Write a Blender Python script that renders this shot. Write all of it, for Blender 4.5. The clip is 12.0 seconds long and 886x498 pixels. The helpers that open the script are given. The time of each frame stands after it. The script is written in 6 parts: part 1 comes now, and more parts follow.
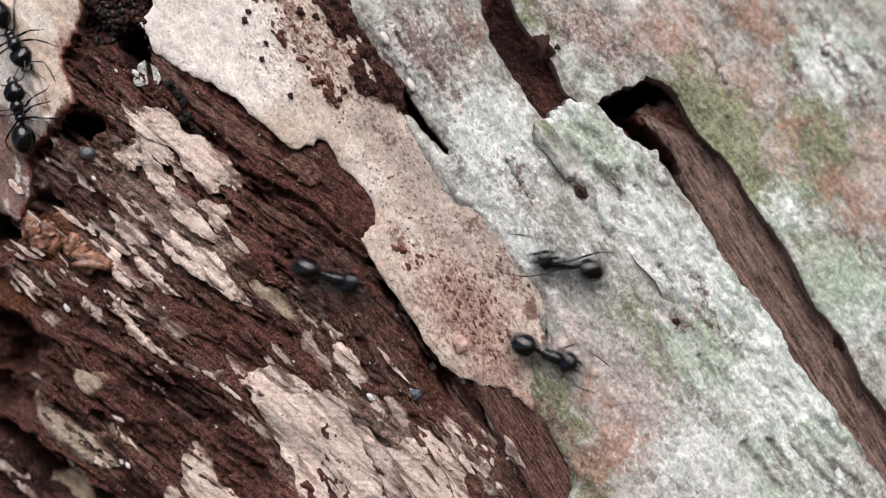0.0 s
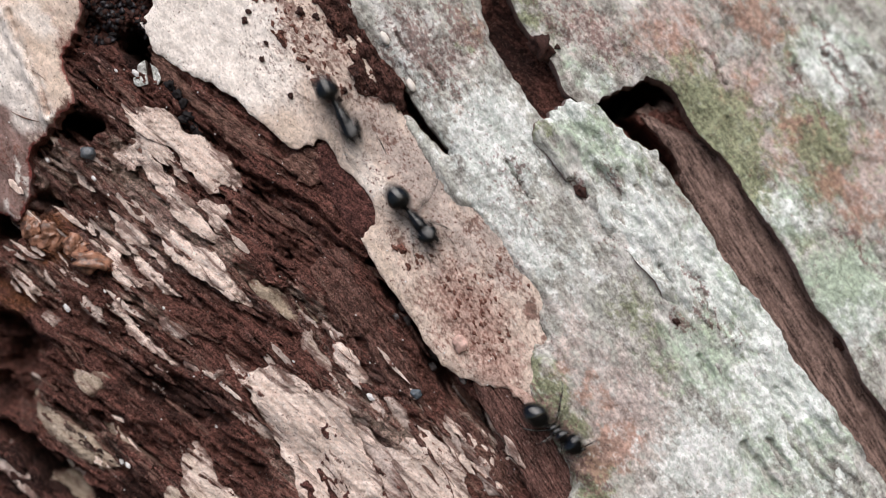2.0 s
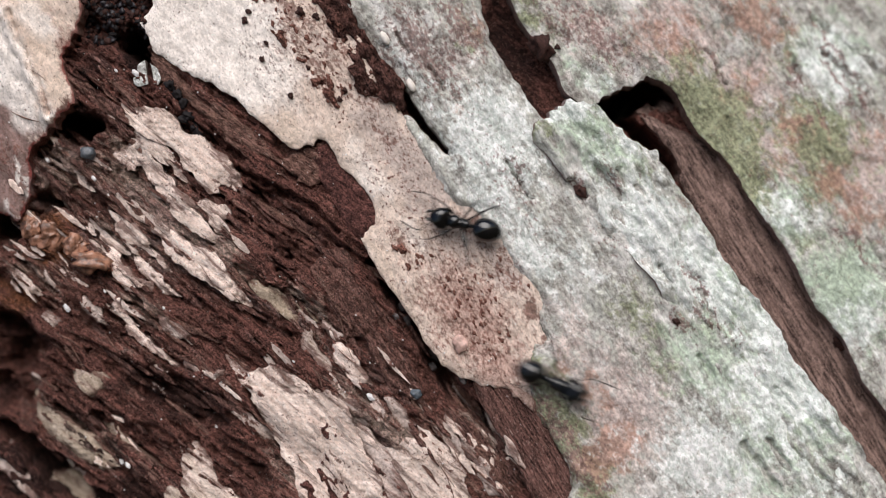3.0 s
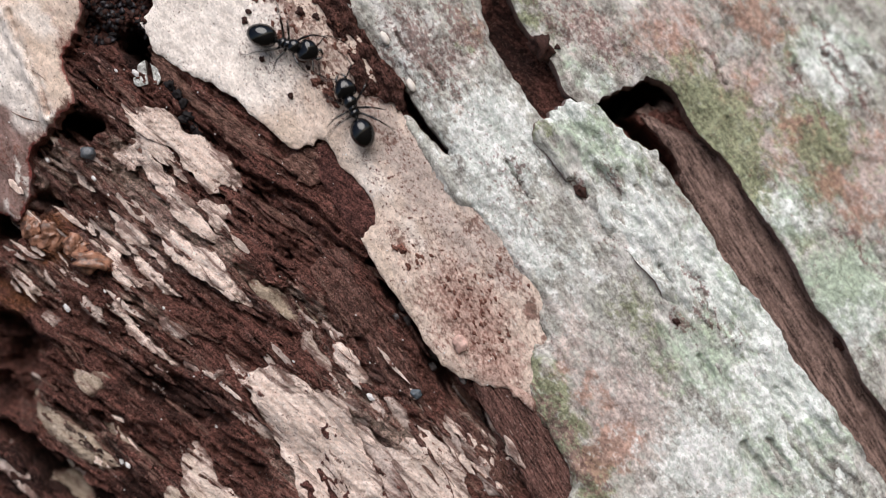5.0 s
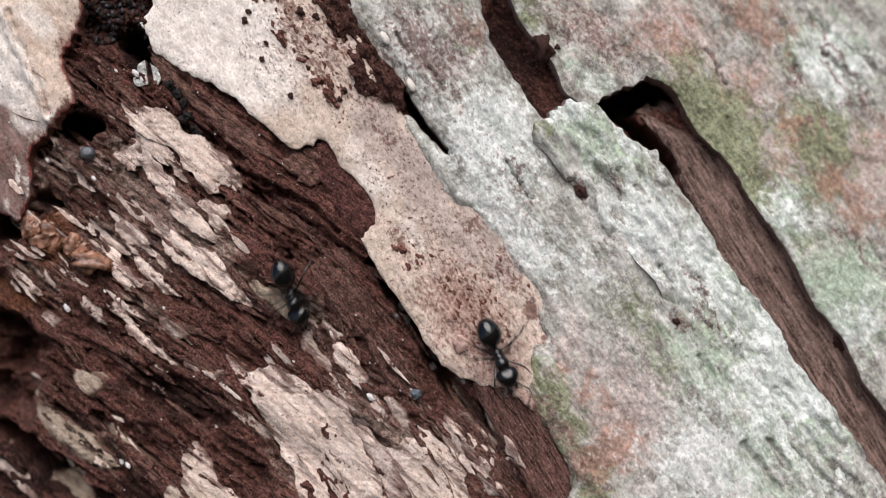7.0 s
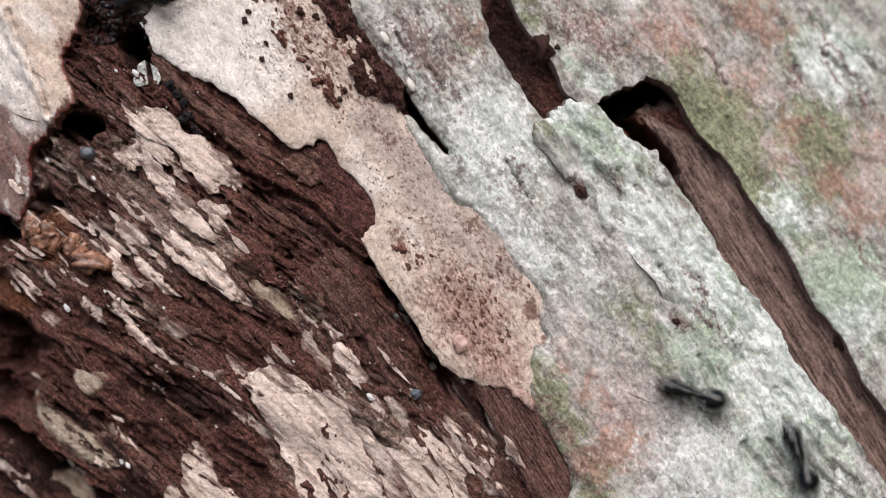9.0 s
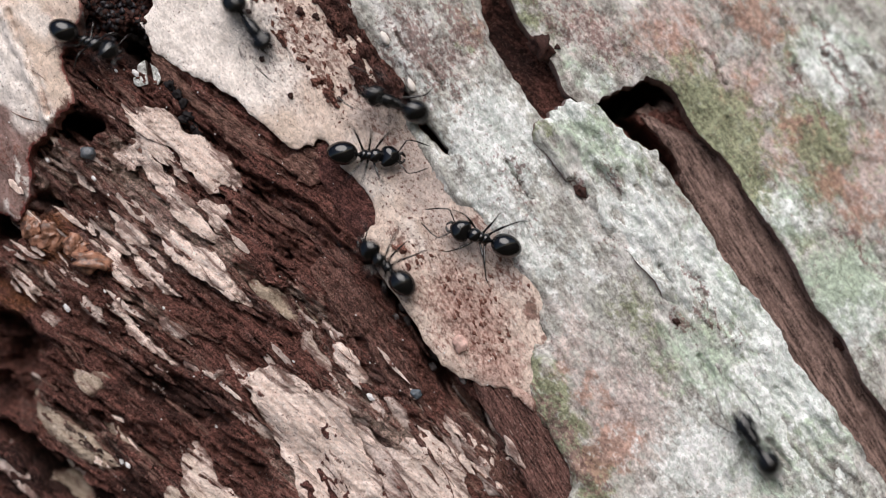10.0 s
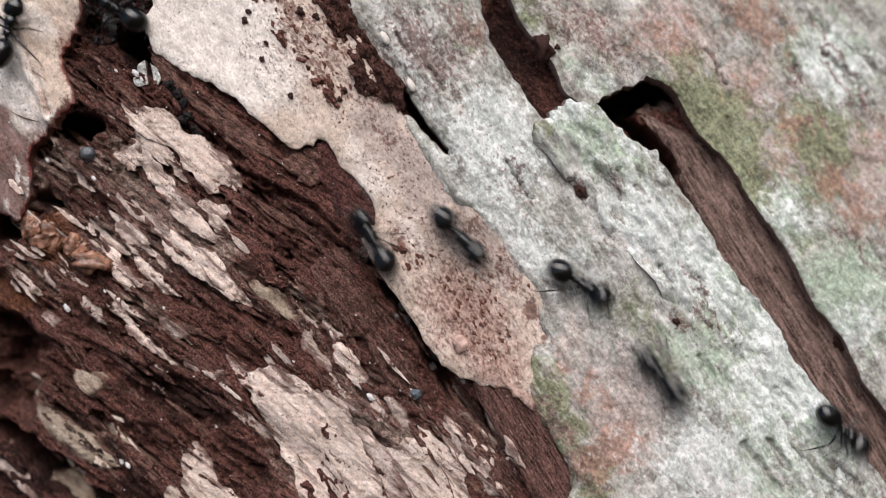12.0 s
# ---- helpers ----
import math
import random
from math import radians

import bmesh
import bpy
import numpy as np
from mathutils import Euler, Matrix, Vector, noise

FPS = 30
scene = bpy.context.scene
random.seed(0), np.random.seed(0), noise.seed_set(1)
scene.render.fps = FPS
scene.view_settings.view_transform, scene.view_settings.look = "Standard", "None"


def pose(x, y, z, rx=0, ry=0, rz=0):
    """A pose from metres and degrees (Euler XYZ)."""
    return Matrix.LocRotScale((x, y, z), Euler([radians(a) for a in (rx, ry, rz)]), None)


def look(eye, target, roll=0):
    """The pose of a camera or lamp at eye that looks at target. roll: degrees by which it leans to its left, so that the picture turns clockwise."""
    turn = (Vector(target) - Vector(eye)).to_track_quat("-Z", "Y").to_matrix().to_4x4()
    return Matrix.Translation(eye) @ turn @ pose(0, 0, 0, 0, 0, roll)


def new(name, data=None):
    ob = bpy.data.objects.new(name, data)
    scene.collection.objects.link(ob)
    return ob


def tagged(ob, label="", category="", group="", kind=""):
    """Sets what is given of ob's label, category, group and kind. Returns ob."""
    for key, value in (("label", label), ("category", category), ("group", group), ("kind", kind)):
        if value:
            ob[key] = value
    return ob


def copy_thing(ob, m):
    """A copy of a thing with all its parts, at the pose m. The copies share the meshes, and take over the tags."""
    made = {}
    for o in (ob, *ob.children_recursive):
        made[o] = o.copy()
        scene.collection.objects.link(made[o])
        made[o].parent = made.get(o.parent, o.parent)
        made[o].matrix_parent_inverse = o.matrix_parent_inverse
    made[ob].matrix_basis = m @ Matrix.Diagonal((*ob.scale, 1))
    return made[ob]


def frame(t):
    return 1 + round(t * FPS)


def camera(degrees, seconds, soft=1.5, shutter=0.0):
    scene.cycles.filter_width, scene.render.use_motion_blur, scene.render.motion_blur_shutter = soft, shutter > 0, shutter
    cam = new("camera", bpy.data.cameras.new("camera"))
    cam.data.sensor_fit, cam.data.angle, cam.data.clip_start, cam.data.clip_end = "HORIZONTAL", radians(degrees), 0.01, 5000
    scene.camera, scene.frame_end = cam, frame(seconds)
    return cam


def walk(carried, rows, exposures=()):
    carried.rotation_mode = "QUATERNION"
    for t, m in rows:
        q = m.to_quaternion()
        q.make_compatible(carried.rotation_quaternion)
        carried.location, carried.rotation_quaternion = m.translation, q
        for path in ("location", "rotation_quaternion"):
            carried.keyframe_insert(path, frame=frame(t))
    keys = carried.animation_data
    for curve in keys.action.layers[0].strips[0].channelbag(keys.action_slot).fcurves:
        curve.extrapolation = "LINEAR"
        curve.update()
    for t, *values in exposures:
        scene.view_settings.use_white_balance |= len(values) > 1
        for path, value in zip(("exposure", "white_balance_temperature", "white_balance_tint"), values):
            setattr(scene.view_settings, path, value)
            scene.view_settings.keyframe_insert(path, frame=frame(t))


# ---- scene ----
# A patch of tree bark seen from 10 cm, with ants. Bark coordinates: u, v in the
# picture's directions and h out of the bark, all in millimetres round the patch's middle.
LEAN = radians(33)
C, S = math.cos(LEAN), math.sin(LEAN)
MID = 1.2
cam = camera(34.82, 12.0, soft=1.0, shutter=0.55)
cam.data.dof.use_dof = True
cam.data.dof.focus_distance = 0.0992
cam.data.dof.aperture_fstop = 13.0
walk(cam, [(0, look((0, -0.1, MID), (0, 0, MID), -33)), (12, look((0, -0.1, MID), (0, 0, MID), -33))],
     exposures=[(0, 0.56, 6500, 12.5), (12, 0.54, 6500, 13.5)])

# ---- daylight ----
world = bpy.data.worlds.new("sky")
scene.world = world
world.use_nodes = True
wn, wl = world.node_tree.nodes, world.node_tree.links
sky = wn.new("ShaderNodeTexSky")
sky.sky_type, sky.sun_disc = "NISHITA", False
sky.sun_elevation, sky.sun_rotation = radians(38), radians(157)
sky.air_density, sky.dust_density = 1.0, 1.5
wn["Background"].inputs["Strength"].default_value = 0.05
wl.new(sky.outputs[0], wn["Background"].inputs["Color"])
sun = new("sun", bpy.data.lights.new("sun", "SUN"))
sun.data.energy, sun.data.angle, sun.data.color = 2.1, radians(56), (1.0, 0.97, 0.93)
sun.matrix_world = look((1.05, -2.4, MID + 2.05), (0, 0, MID))


# ---- numbers on grids ----
def gradients(seed):
    r = np.random.RandomState(seed)
    a = r.rand(256) * 2 * np.pi
    return r.permutation(256), np.cos(a), np.sin(a)


def perlin(x, y, seed=1):
    """Gradient noise, about -0.7 to 0.7, one bump a unit."""
    perm, gx, gy = gradients(seed)
    xi, yi = np.floor(x).astype(int), np.floor(y).astype(int)
    fx, fy = x - xi, y - yi
    sx, sy = fx * fx * (3 - 2 * fx), fy * fy * (3 - 2 * fy)

    def corner(i, j):
        k = perm[(perm[(xi + i) & 255] + yi + j) & 255]
        return gx[k] * (fx - i) + gy[k] * (fy - j)
    a = corner(0, 0) * (1 - sx) + corner(1, 0) * sx
    b = corner(0, 1) * (1 - sx) + corner(1, 1) * sx
    return a * (1 - sy) + b * sy


def fbm(x, y, seed=1, octaves=4, gain=0.5):
    total, weight = 0, 1
    for i in range(octaves):
        total = total + weight * perlin(x * 2 ** i + 17.3 * i, y * 2 ** i - 9.1 * i, seed + i)
        weight *= gain
    return total


def along(u, v, degrees):
    """Coordinates along and across a grain that runs down to the right by so many degrees."""
    a = radians(degrees)
    return u * math.cos(a) - v * math.sin(a), u * math.sin(a) + v * math.cos(a)


def smooth(x, a, b):
    t = np.clip((x - a) / (b - a), 0, 1)
    return t * t * (3 - 2 * t)


def bulge(u, v):
    """The trunk's roundness."""
    return -((C * u + S * v + 5) ** 2) / 240


def blobs(u, v, spots, seed=3, warp=0.6):
    """Patches (u, v, half length, half width, slant, strength) with uneven edges, 0 to 1."""
    u2 = u + warp * fbm(u / 1.6, v / 1.6, seed, 3) * 2
    v2 = v + warp * fbm(u / 1.6 + 40, v / 1.6, seed + 7, 3) * 2
    out = np.zeros_like(u)
    for cu, cv, ru, rv, slant, strength in spots:
        a, b = along(u2 - cu, v2 - cv, slant)
        out = np.maximum(out, strength * np.exp(-((a / ru) ** 2 + (b / rv) ** 2)))
    return out


def line_distance(u, v, line):
    """Distance to a polyline, and the width given at its corners (u, v, width)."""
    best, width = np.full(u.shape, 1e9), np.zeros_like(u)
    for (u0, v0, w0), (u1, v1, w1) in zip(line, line[1:]):
        du, dv = u1 - u0, v1 - v0
        t = np.clip(((u - u0) * du + (v - v0) * dv) / (du * du + dv * dv), 0, 1)
        d = np.hypot(u - u0 - t * du, v - v0 - t * dv)
        near = d < best
        best, width = np.where(near, d, best), np.where(near, w0 + t * (w1 - w0), width)
    return best, width


def to_world(u, v, h):
    return np.stack([(C * u + S * v) / 1000, -h / 1000, MID + (C * v - S * u) / 1000], -1)


# heights of the finished surface, for whatever stands on it
STEP = 0.2
GU, GV = np.meshgrid(np.arange(-46, 46, STEP), np.arange(-30, 30, STEP))
SURFACE = np.full(GU.shape, -9.0)


def heights(rows, cols):
    return SURFACE[np.clip(rows, 0, SURFACE.shape[0] - 1), np.clip(cols, 0, SURFACE.shape[1] - 1)]


def surface(u, v, reach=0.5):
    """The bark's height round a place."""
    i, j = int(round((v + 30) / STEP)), int(round((u + 46) / STEP))
    n = max(1, int(reach / STEP))
    r, c = np.meshgrid(np.arange(i - n, i + n + 1), np.arange(j - n, j + n + 1))
    return float(np.mean(heights(r, c)))


# ---- materials ----
def nodes_of(name):
    m = bpy.data.materials.new(name)
    m.use_nodes = True
    return m, m.node_tree.nodes, m.node_tree.links, m.node_tree.nodes["Principled BSDF"]


def mix(n, l, fac, a, b, mode="MIX"):
    node = n.new("ShaderNodeMix")
    node.data_type, node.blend_type = "RGBA", mode
    for socket, value in ((0, fac), (6, a), (7, b)):
        if isinstance(value, (tuple, float, int)):
            node.inputs[socket].default_value = (*value, 1) if isinstance(value, tuple) else value
        else:
            l.new(value, node.inputs[socket])
    return node.outputs[2]


def ranged(n, l, value, a, b, lo=0.0, hi=1.0):
    node = n.new("ShaderNodeMapRange")
    node.interpolation_type = "SMOOTHSTEP"
    for i, x in enumerate((a, b, lo, hi)):
        node.inputs[i + 1].default_value = x
    l.new(value, node.inputs[0])
    return node.outputs[0]


def maths(n, l, op, a, b):
    node = n.new("ShaderNodeMath")
    node.operation = op
    for i, x in enumerate((a, b)):
        if isinstance(x, (int, float)):
            node.inputs[i].default_value = x
        else:
            l.new(x, node.inputs[i])
    return node.outputs[0]


def grain_noise(n, l, scale, turn=0, detail=5, rough=0.6):
    """Noise with so many bumps a millimetre across, out of and along the grain."""
    coord = n.new("ShaderNodeTexCoord")
    mapping = n.new("ShaderNodeMapping")
    mapping.vector_type = "TEXTURE"
    mapping.inputs["Rotation"].default_value = (0, radians(turn), 0)
    mapping.inputs["Scale"].default_value = tuple(0.001 / s for s in scale)
    l.new(coord.outputs["Object"], mapping.inputs["Vector"])
    tex = n.new("ShaderNodeTexNoise")
    tex.inputs["Scale"].default_value = 1.0
    tex.inputs["Detail"].default_value, tex.inputs["Roughness"].default_value = detail, rough
    l.new(mapping.outputs[0], tex.inputs["Vector"])
    return tex.outputs["Fac"]


def bark_material(name, dark, light, layers=(), grain=(2.5, 2.5, 0.6), fine=7.0, turn=0, rough=0.85, bump=0.06, vary=0.0, glint_hair=None, blotch=None, grit=1.0, dots=None, run=0.7, knob=0.7, granule=None):
    """Fibrous or crusty bark. layers: (mask, colour, how much fine noise breaks its edge, bumps a millimetre, softness
    of the edge).
    glint_hair: colour and share of thin pale fibres and of the glints painted along them; blotch: colour, bumps a
    millimetre and share of soft patches;
    granule: strength and number a millimetre of crumbly grains; grit: strength of the finest grain; dots: colour of
    small round specks, as many as the mask "dots" says."""
    m, n, l, out = nodes_of(name)
    fibres = grain_noise(n, l, grain, turn, 8, 0.74)
    crumbs = grain_noise(n, l, (fine, fine, fine), 0, 4, 0.7)
    colour = mix(n, l, ranged(n, l, fibres, 0.38, 0.62), dark, light)
    if blotch:
        soft_patch = grain_noise(n, l, (blotch[1], blotch[1], blotch[1] * 0.6), turn, 5, 0.7)
        colour = mix(n, l, ranged(n, l, soft_patch, 0.58 - 0.25 * blotch[2], 0.78 - 0.25 * blotch[2]), colour, blotch[0])
    colour = mix(n, l, ranged(n, l, crumbs, 0.42, 0.72, 0.0, 0.6 * grit), colour, tuple(min(1, c * 1.5 + 0.02) for c in light))
    colour = mix(n, l, ranged(n, l, crumbs, 0.5, 0.28, 0.0, 0.7 * grit), colour, tuple(c * 0.5 for c in dark))
    for mask, tint, ragged, bumps, soft in layers:
        att = n.new("ShaderNodeAttribute")
        att.attribute_name = mask
        spots = grain_noise(n, l, (bumps, bumps, bumps * run), turn, 5, 0.7)
        fac = maths(n, l, "ADD", att.outputs["Fac"], maths(n, l, "MULTIPLY", maths(n, l, "SUBTRACT", spots, 0.5), ragged))
        fac = maths(n, l, "MULTIPLY", ranged(n, l, fac, 0.49 - soft, 0.49 + soft), ranged(n, l, att.outputs["Fac"], 0.02, 0.15, 0.0, 1.0 - soft))
        tone = maths(n, l, "ADD", maths(n, l, "MULTIPLY", crumbs, 0.5), maths(n, l, "MULTIPLY", fibres, 0.5))
        deep = max(grit, 1.15 if tint[0] < 0.3 else 0)
        shade = mix(n, l, ranged(n, l, tone, 0.38, 0.62), tuple(c * (1 - 0.45 * deep) for c in tint), tuple(min(1, c * (1 + 0.4 * deep)) for c in tint))
        colour = mix(n, l, fac, colour, shade)
    if dots:
        att = n.new("ShaderNodeAttribute")
        att.attribute_name = "dots"
        for size, share in ((2.6, 0.9), (5.0, 0.55)):
            coord = n.new("ShaderNodeTexCoord")
            cells = n.new("ShaderNodeTexVoronoi")
            cells.inputs["Scale"].default_value = size * 1000
            l.new(coord.outputs["Object"], cells.inputs["Vector"])
            pick = n.new("ShaderNodeSeparateColor")
            l.new(cells.outputs["Color"], pick.inputs[0])
            reach = maths(n, l, "MULTIPLY", maths(n, l, "MULTIPLY", pick.outputs[0], pick.outputs[1]), maths(n, l, "MULTIPLY", att.outputs["Fac"], share))
            edge = maths(n, l, "ADD", cells.outputs["Distance"], maths(n, l, "MULTIPLY", maths(n, l, "SUBTRACT", crumbs, 0.5), 1.7))
            colour = mix(n, l, ranged(n, l, maths(n, l, "SUBTRACT", reach, edge), -0.06, 0.05, 0.0, 0.92), colour, dots)
    if glint_hair:
        # pale fibres that also put streaks of glint into the colour
        strands = grain_noise(n, l, (13, 13, 1.8), turn - 4, 2, 0.6)
        colour = mix(n, l, ranged(n, l, strands, 0.70 - 0.2 * glint_hair[1], 0.82 - 0.2 * glint_hair[1], 0.0, 0.8), colour, glint_hair[0])
    if granule:
        coord = n.new("ShaderNodeTexCoord")
        mapping = n.new("ShaderNodeMapping")
        mapping.vector_type = "TEXTURE"
        mapping.inputs["Rotation"].default_value = (0, radians(turn), 0)
        mapping.inputs["Scale"].default_value = (0.001 / granule[1], 0.001 / granule[1], 0.0018 / granule[1])
        l.new(coord.outputs["Object"], mapping.inputs["Vector"])
        grains = n.new("ShaderNodeTexVoronoi")
        grains.inputs["Scale"].default_value = 1.0
        l.new(mapping.outputs[0], grains.inputs["Vector"])
        pick = n.new("ShaderNodeSeparateColor")
        l.new(grains.outputs["Color"], pick.inputs[0])
        tone = n.new("ShaderNodeHueSaturation")
        uneven = maths(n, l, "MULTIPLY", pick.outputs[0], maths(n, l, "ADD", crumbs, 0.5))
        l.new(ranged(n, l, uneven, 0.0, 1.0, 1 - 0.6 * granule[0], 1 + 1.1 * granule[0]), tone.inputs["Value"])
        l.new(colour, tone.inputs["Color"])
        colour = tone.outputs[0]
        lumps = maths(n, l, "MULTIPLY", maths(n, l, "SUBTRACT", pick.outputs[1], grains.outputs["Distance"]), 0.55 * granule[0])
    if vary:
        info = n.new("ShaderNodeObjectInfo")
        hsv = n.new("ShaderNodeHueSaturation")
        l.new(ranged(n, l, info.outputs["Random"], 0, 1, 1 - vary, 1 + vary), hsv.inputs["Value"])
        l.new(colour, hsv.inputs["Color"])
        colour = hsv.outputs[0]
    l.new(colour, out.inputs["Base Color"])
    out.inputs["Roughness"].default_value = rough
    out.inputs["Specular IOR Level"].default_value = 0.15
    height = maths(n, l, "ADD", fibres, maths(n, l, "MULTIPLY", crumbs, knob * grit))
    if granule:
        height = maths(n, l, "ADD", height, lumps)
    b = n.new("ShaderNodeBump")
    b.inputs["Strength"].default_value = 1.0
    b.inputs["Distance"].default_value = bump / 1000
    l.new(height, b.inputs["Height"])
    l.new(b.outputs[0], out.inputs["Normal"])
    return m


def plain_material(name, colour, rough=0.6, spec=0.4, speck=8.0, vary=0.35, metal=0.0):
    m, n, l, out = nodes_of(name)
    crumbs = grain_noise(n, l, (speck, speck, speck), 0, 3)
    l.new(mix(n, l, ranged(n, l, crumbs, 0.3, 0.7), tuple(c * (1 - vary) for c in colour), tuple(min(1, c * (1 + vary)) for c in colour)),
          out.inputs["Base Color"])
    out.inputs["Roughness"].default_value, out.inputs["Specular IOR Level"].default_value = rough, spec
    return m


FUZZY = bark_material("fuzzy brown bark", (0.044, 0.018, 0.0145), (0.315, 0.172, 0.137), grain=(5.0, 5.0, 0.8), fine=9.0, turn=-19, bump=0.30, rough=0.68, knob=0.9, grit=0.7,
                      glint_hair=((0.58, 0.42, 0.35), 0.48), blotch=((0.075, 0.031, 0.025), 0.5, 0.1), granule=(0.35, 9.0))
WOOD = bark_material("fibrous red-brown bark", (0.011, 0.0038, 0.0032), (0.27, 0.113, 0.090),
                     [("tan", (0.215, 0.097, 0.078), 1.0, 3.0, 0.25), ("pale", (0.57, 0.43, 0.36), 1.35, 2.8, 0.18), ("grey", (0.32, 0.222, 0.20), 1.3, 2.6, 0.22),
                      # the last mask is near-black: rotten wood plus the hollows' shade painted in
                      ("amber", (0.22, 0.085, 0.035), 0.8, 1.5, 0.2), ("rot_shade", (0.013, 0.008, 0.008), 0.9, 2.2, 0.2)],
                     grain=(3.4, 3.4, 0.55), fine=8.0, turn=-19, bump=0.34, glint_hair=((0.50, 0.295, 0.24), 0.42), rough=0.7, run=0.14, knob=1.2,
                     blotch=((0.040, 0.0145, 0.012), 0.5, 0.25), granule=(0.55, 8.0))
BAND = bark_material("granular brown bark", (0.042, 0.018, 0.0148), (0.285, 0.145, 0.118), grain=(3.6, 3.6, 1.2), fine=8.5, turn=-8, bump=0.30, rough=0.58, knob=1.4,
                     glint_hair=((0.52, 0.38, 0.345), 0.42), blotch=((0.075, 0.031, 0.026), 0.6, 0.18), granule=(0.5, 8.0))
STRAIGHT = bark_material("straight-grained brown bark", (0.030, 0.017, 0.015), (0.41, 0.275, 0.235), grain=(4.2, 4.2, 0.32), fine=6.0, turn=2, bump=0.34, knob=0.6, grit=0.5,
                         glint_hair=((0.48, 0.35, 0.30), 0.46), blotch=((0.13, 0.078, 0.066), 0.4, 0.25), granule=(0.22, 8.0))
STRIPED = bark_material("brown bark strip", (0.026, 0.011, 0.0095), (0.28, 0.145, 0.122), grain=(5.0, 5.0, 0.42), fine=8.0, turn=2, bump=0.34, knob=0.8, grit=0.6,
                        glint_hair=((0.56, 0.40, 0.35), 0.46), blotch=((0.09, 0.038, 0.031), 0.6, 0.15), granule=(0.3, 9.0))
# dark bark, its colour lowered further to hold the groove's shade
SHADY = bark_material("dark fibrous bark with painted shade", (0.005, 0.0022, 0.002), (0.062, 0.028, 0.0245), grain=(4.0, 4.0, 0.5), fine=7.0, turn=2, bump=0.4, knob=0.9, grit=0.7,
                      glint_hair=((0.15, 0.082, 0.070), 0.40), granule=(0.5, 7.0))
CREAM = bark_material("smooth cream inner bark", (0.58, 0.455, 0.385), (0.71, 0.585, 0.51),
                      [("tan", (0.68, 0.55, 0.455), 0.7, 1.2, 0.3), ("rosy", (0.45, 0.295, 0.25), 1.7, 4.5, 0.2), ("grey", (0.45, 0.375, 0.345), 0.9, 1.8, 0.25), ("dusk", (0.16, 0.088, 0.083), 1.8, 3.0, 0.16),
                       ("white", (0.89, 0.815, 0.77), 0.5, 0.8, 0.22), ("brown", (0.165, 0.075, 0.059), 2.3, 4.2, 0.2), ("red", (0.20, 0.03, 0.026), 0.8, 3.0, 0.2)],
                      grain=(1.2, 1.2, 0.8), fine=6.0, bump=0.10, grit=0.38, granule=(0.16, 7.0), dots=(0.12, 0.042, 0.031), run=0.6)
LICHEN = bark_material("grey-green lichen crust", (0.215, 0.19, 0.175), (0.50, 0.505, 0.458),
                       [("pink", (0.57, 0.445, 0.415), 1.5, 1.5, 0.25), ("green", (0.235, 0.255, 0.135), 1.9, 1.3, 0.22), ("rust", (0.40, 0.235, 0.18), 1.9, 1.4, 0.22),
                        ("mint", (0.50, 0.60, 0.49), 1.6, 1.3, 0.25), ("white", (0.80, 0.885, 0.825), 2.1, 1.5, 0.2), ("brown", (0.215, 0.130, 0.120), 2.2, 4.0, 0.17)],
                       grain=(1.1, 1.1, 0.4), fine=3.6, bump=0.17, blotch=((0.70, 0.675, 0.655), 0.5, 0.42), grit=0.65, knob=1.1, granule=(0.2, 5.0))
FLAKE = bark_material("pale bark flake", (0.71, 0.53, 0.45), (0.91, 0.75, 0.665),
                      [("grey", (0.43, 0.345, 0.315), 1.1, 1.6, 0.25), ("olive", (0.36, 0.285, 0.20), 0.9, 1.4, 0.25), ("brown", (0.125, 0.054, 0.043), 1.9, 2.6, 0.2)],
                      grain=(2.6, 2.6, 0.35), fine=7.0, turn=-17, bump=0.17, vary=0.10, glint_hair=((0.85, 0.73, 0.65), 0.22), grit=0.55, dots=(0.13, 0.05, 0.04), run=0.16, granule=(0.16, 7.0))

WHITE_FLAKE = bark_material("white papery flake", (0.36, 0.36, 0.33), (0.76, 0.77, 0.74),
                            [("brown", (0.10, 0.06, 0.045), 1.8, 2.4, 0.15)], grain=(2.2, 2.2, 0.8), fine=5.0, turn=-17, bump=0.2, grit=0.8, granule=(0.3, 4.0))


# ---- the trunk ----
trunk = tagged(new("tree_trunk"), "old tree trunk with peeling lichen-covered bark", "tree trunk")
trunk.location = (-0.005, 0.12, 0)


def mesh_part(name, verts, faces, material, parent=trunk, label="", masks=None, flat=False):
    me = bpy.data.meshes.new(name)
    me.from_pydata(verts.tolist() if hasattr(verts, "tolist") else verts, [], faces)
    me.materials.append(material)
    if not flat:
        me.polygons.foreach_set("use_smooth", [True] * len(me.polygons))
    for key, values in (masks or {}).items():
        me.attributes.new(key, "FLOAT", "POINT").data.foreach_set("value", np.asarray(values, dtype=np.float32))
    ob = new(name, me)
    if parent:
        ob.parent = parent
        ob.matrix_parent_inverse = Matrix.Translation(-parent.location)
    if label:
        ob["label"] = label
    return ob


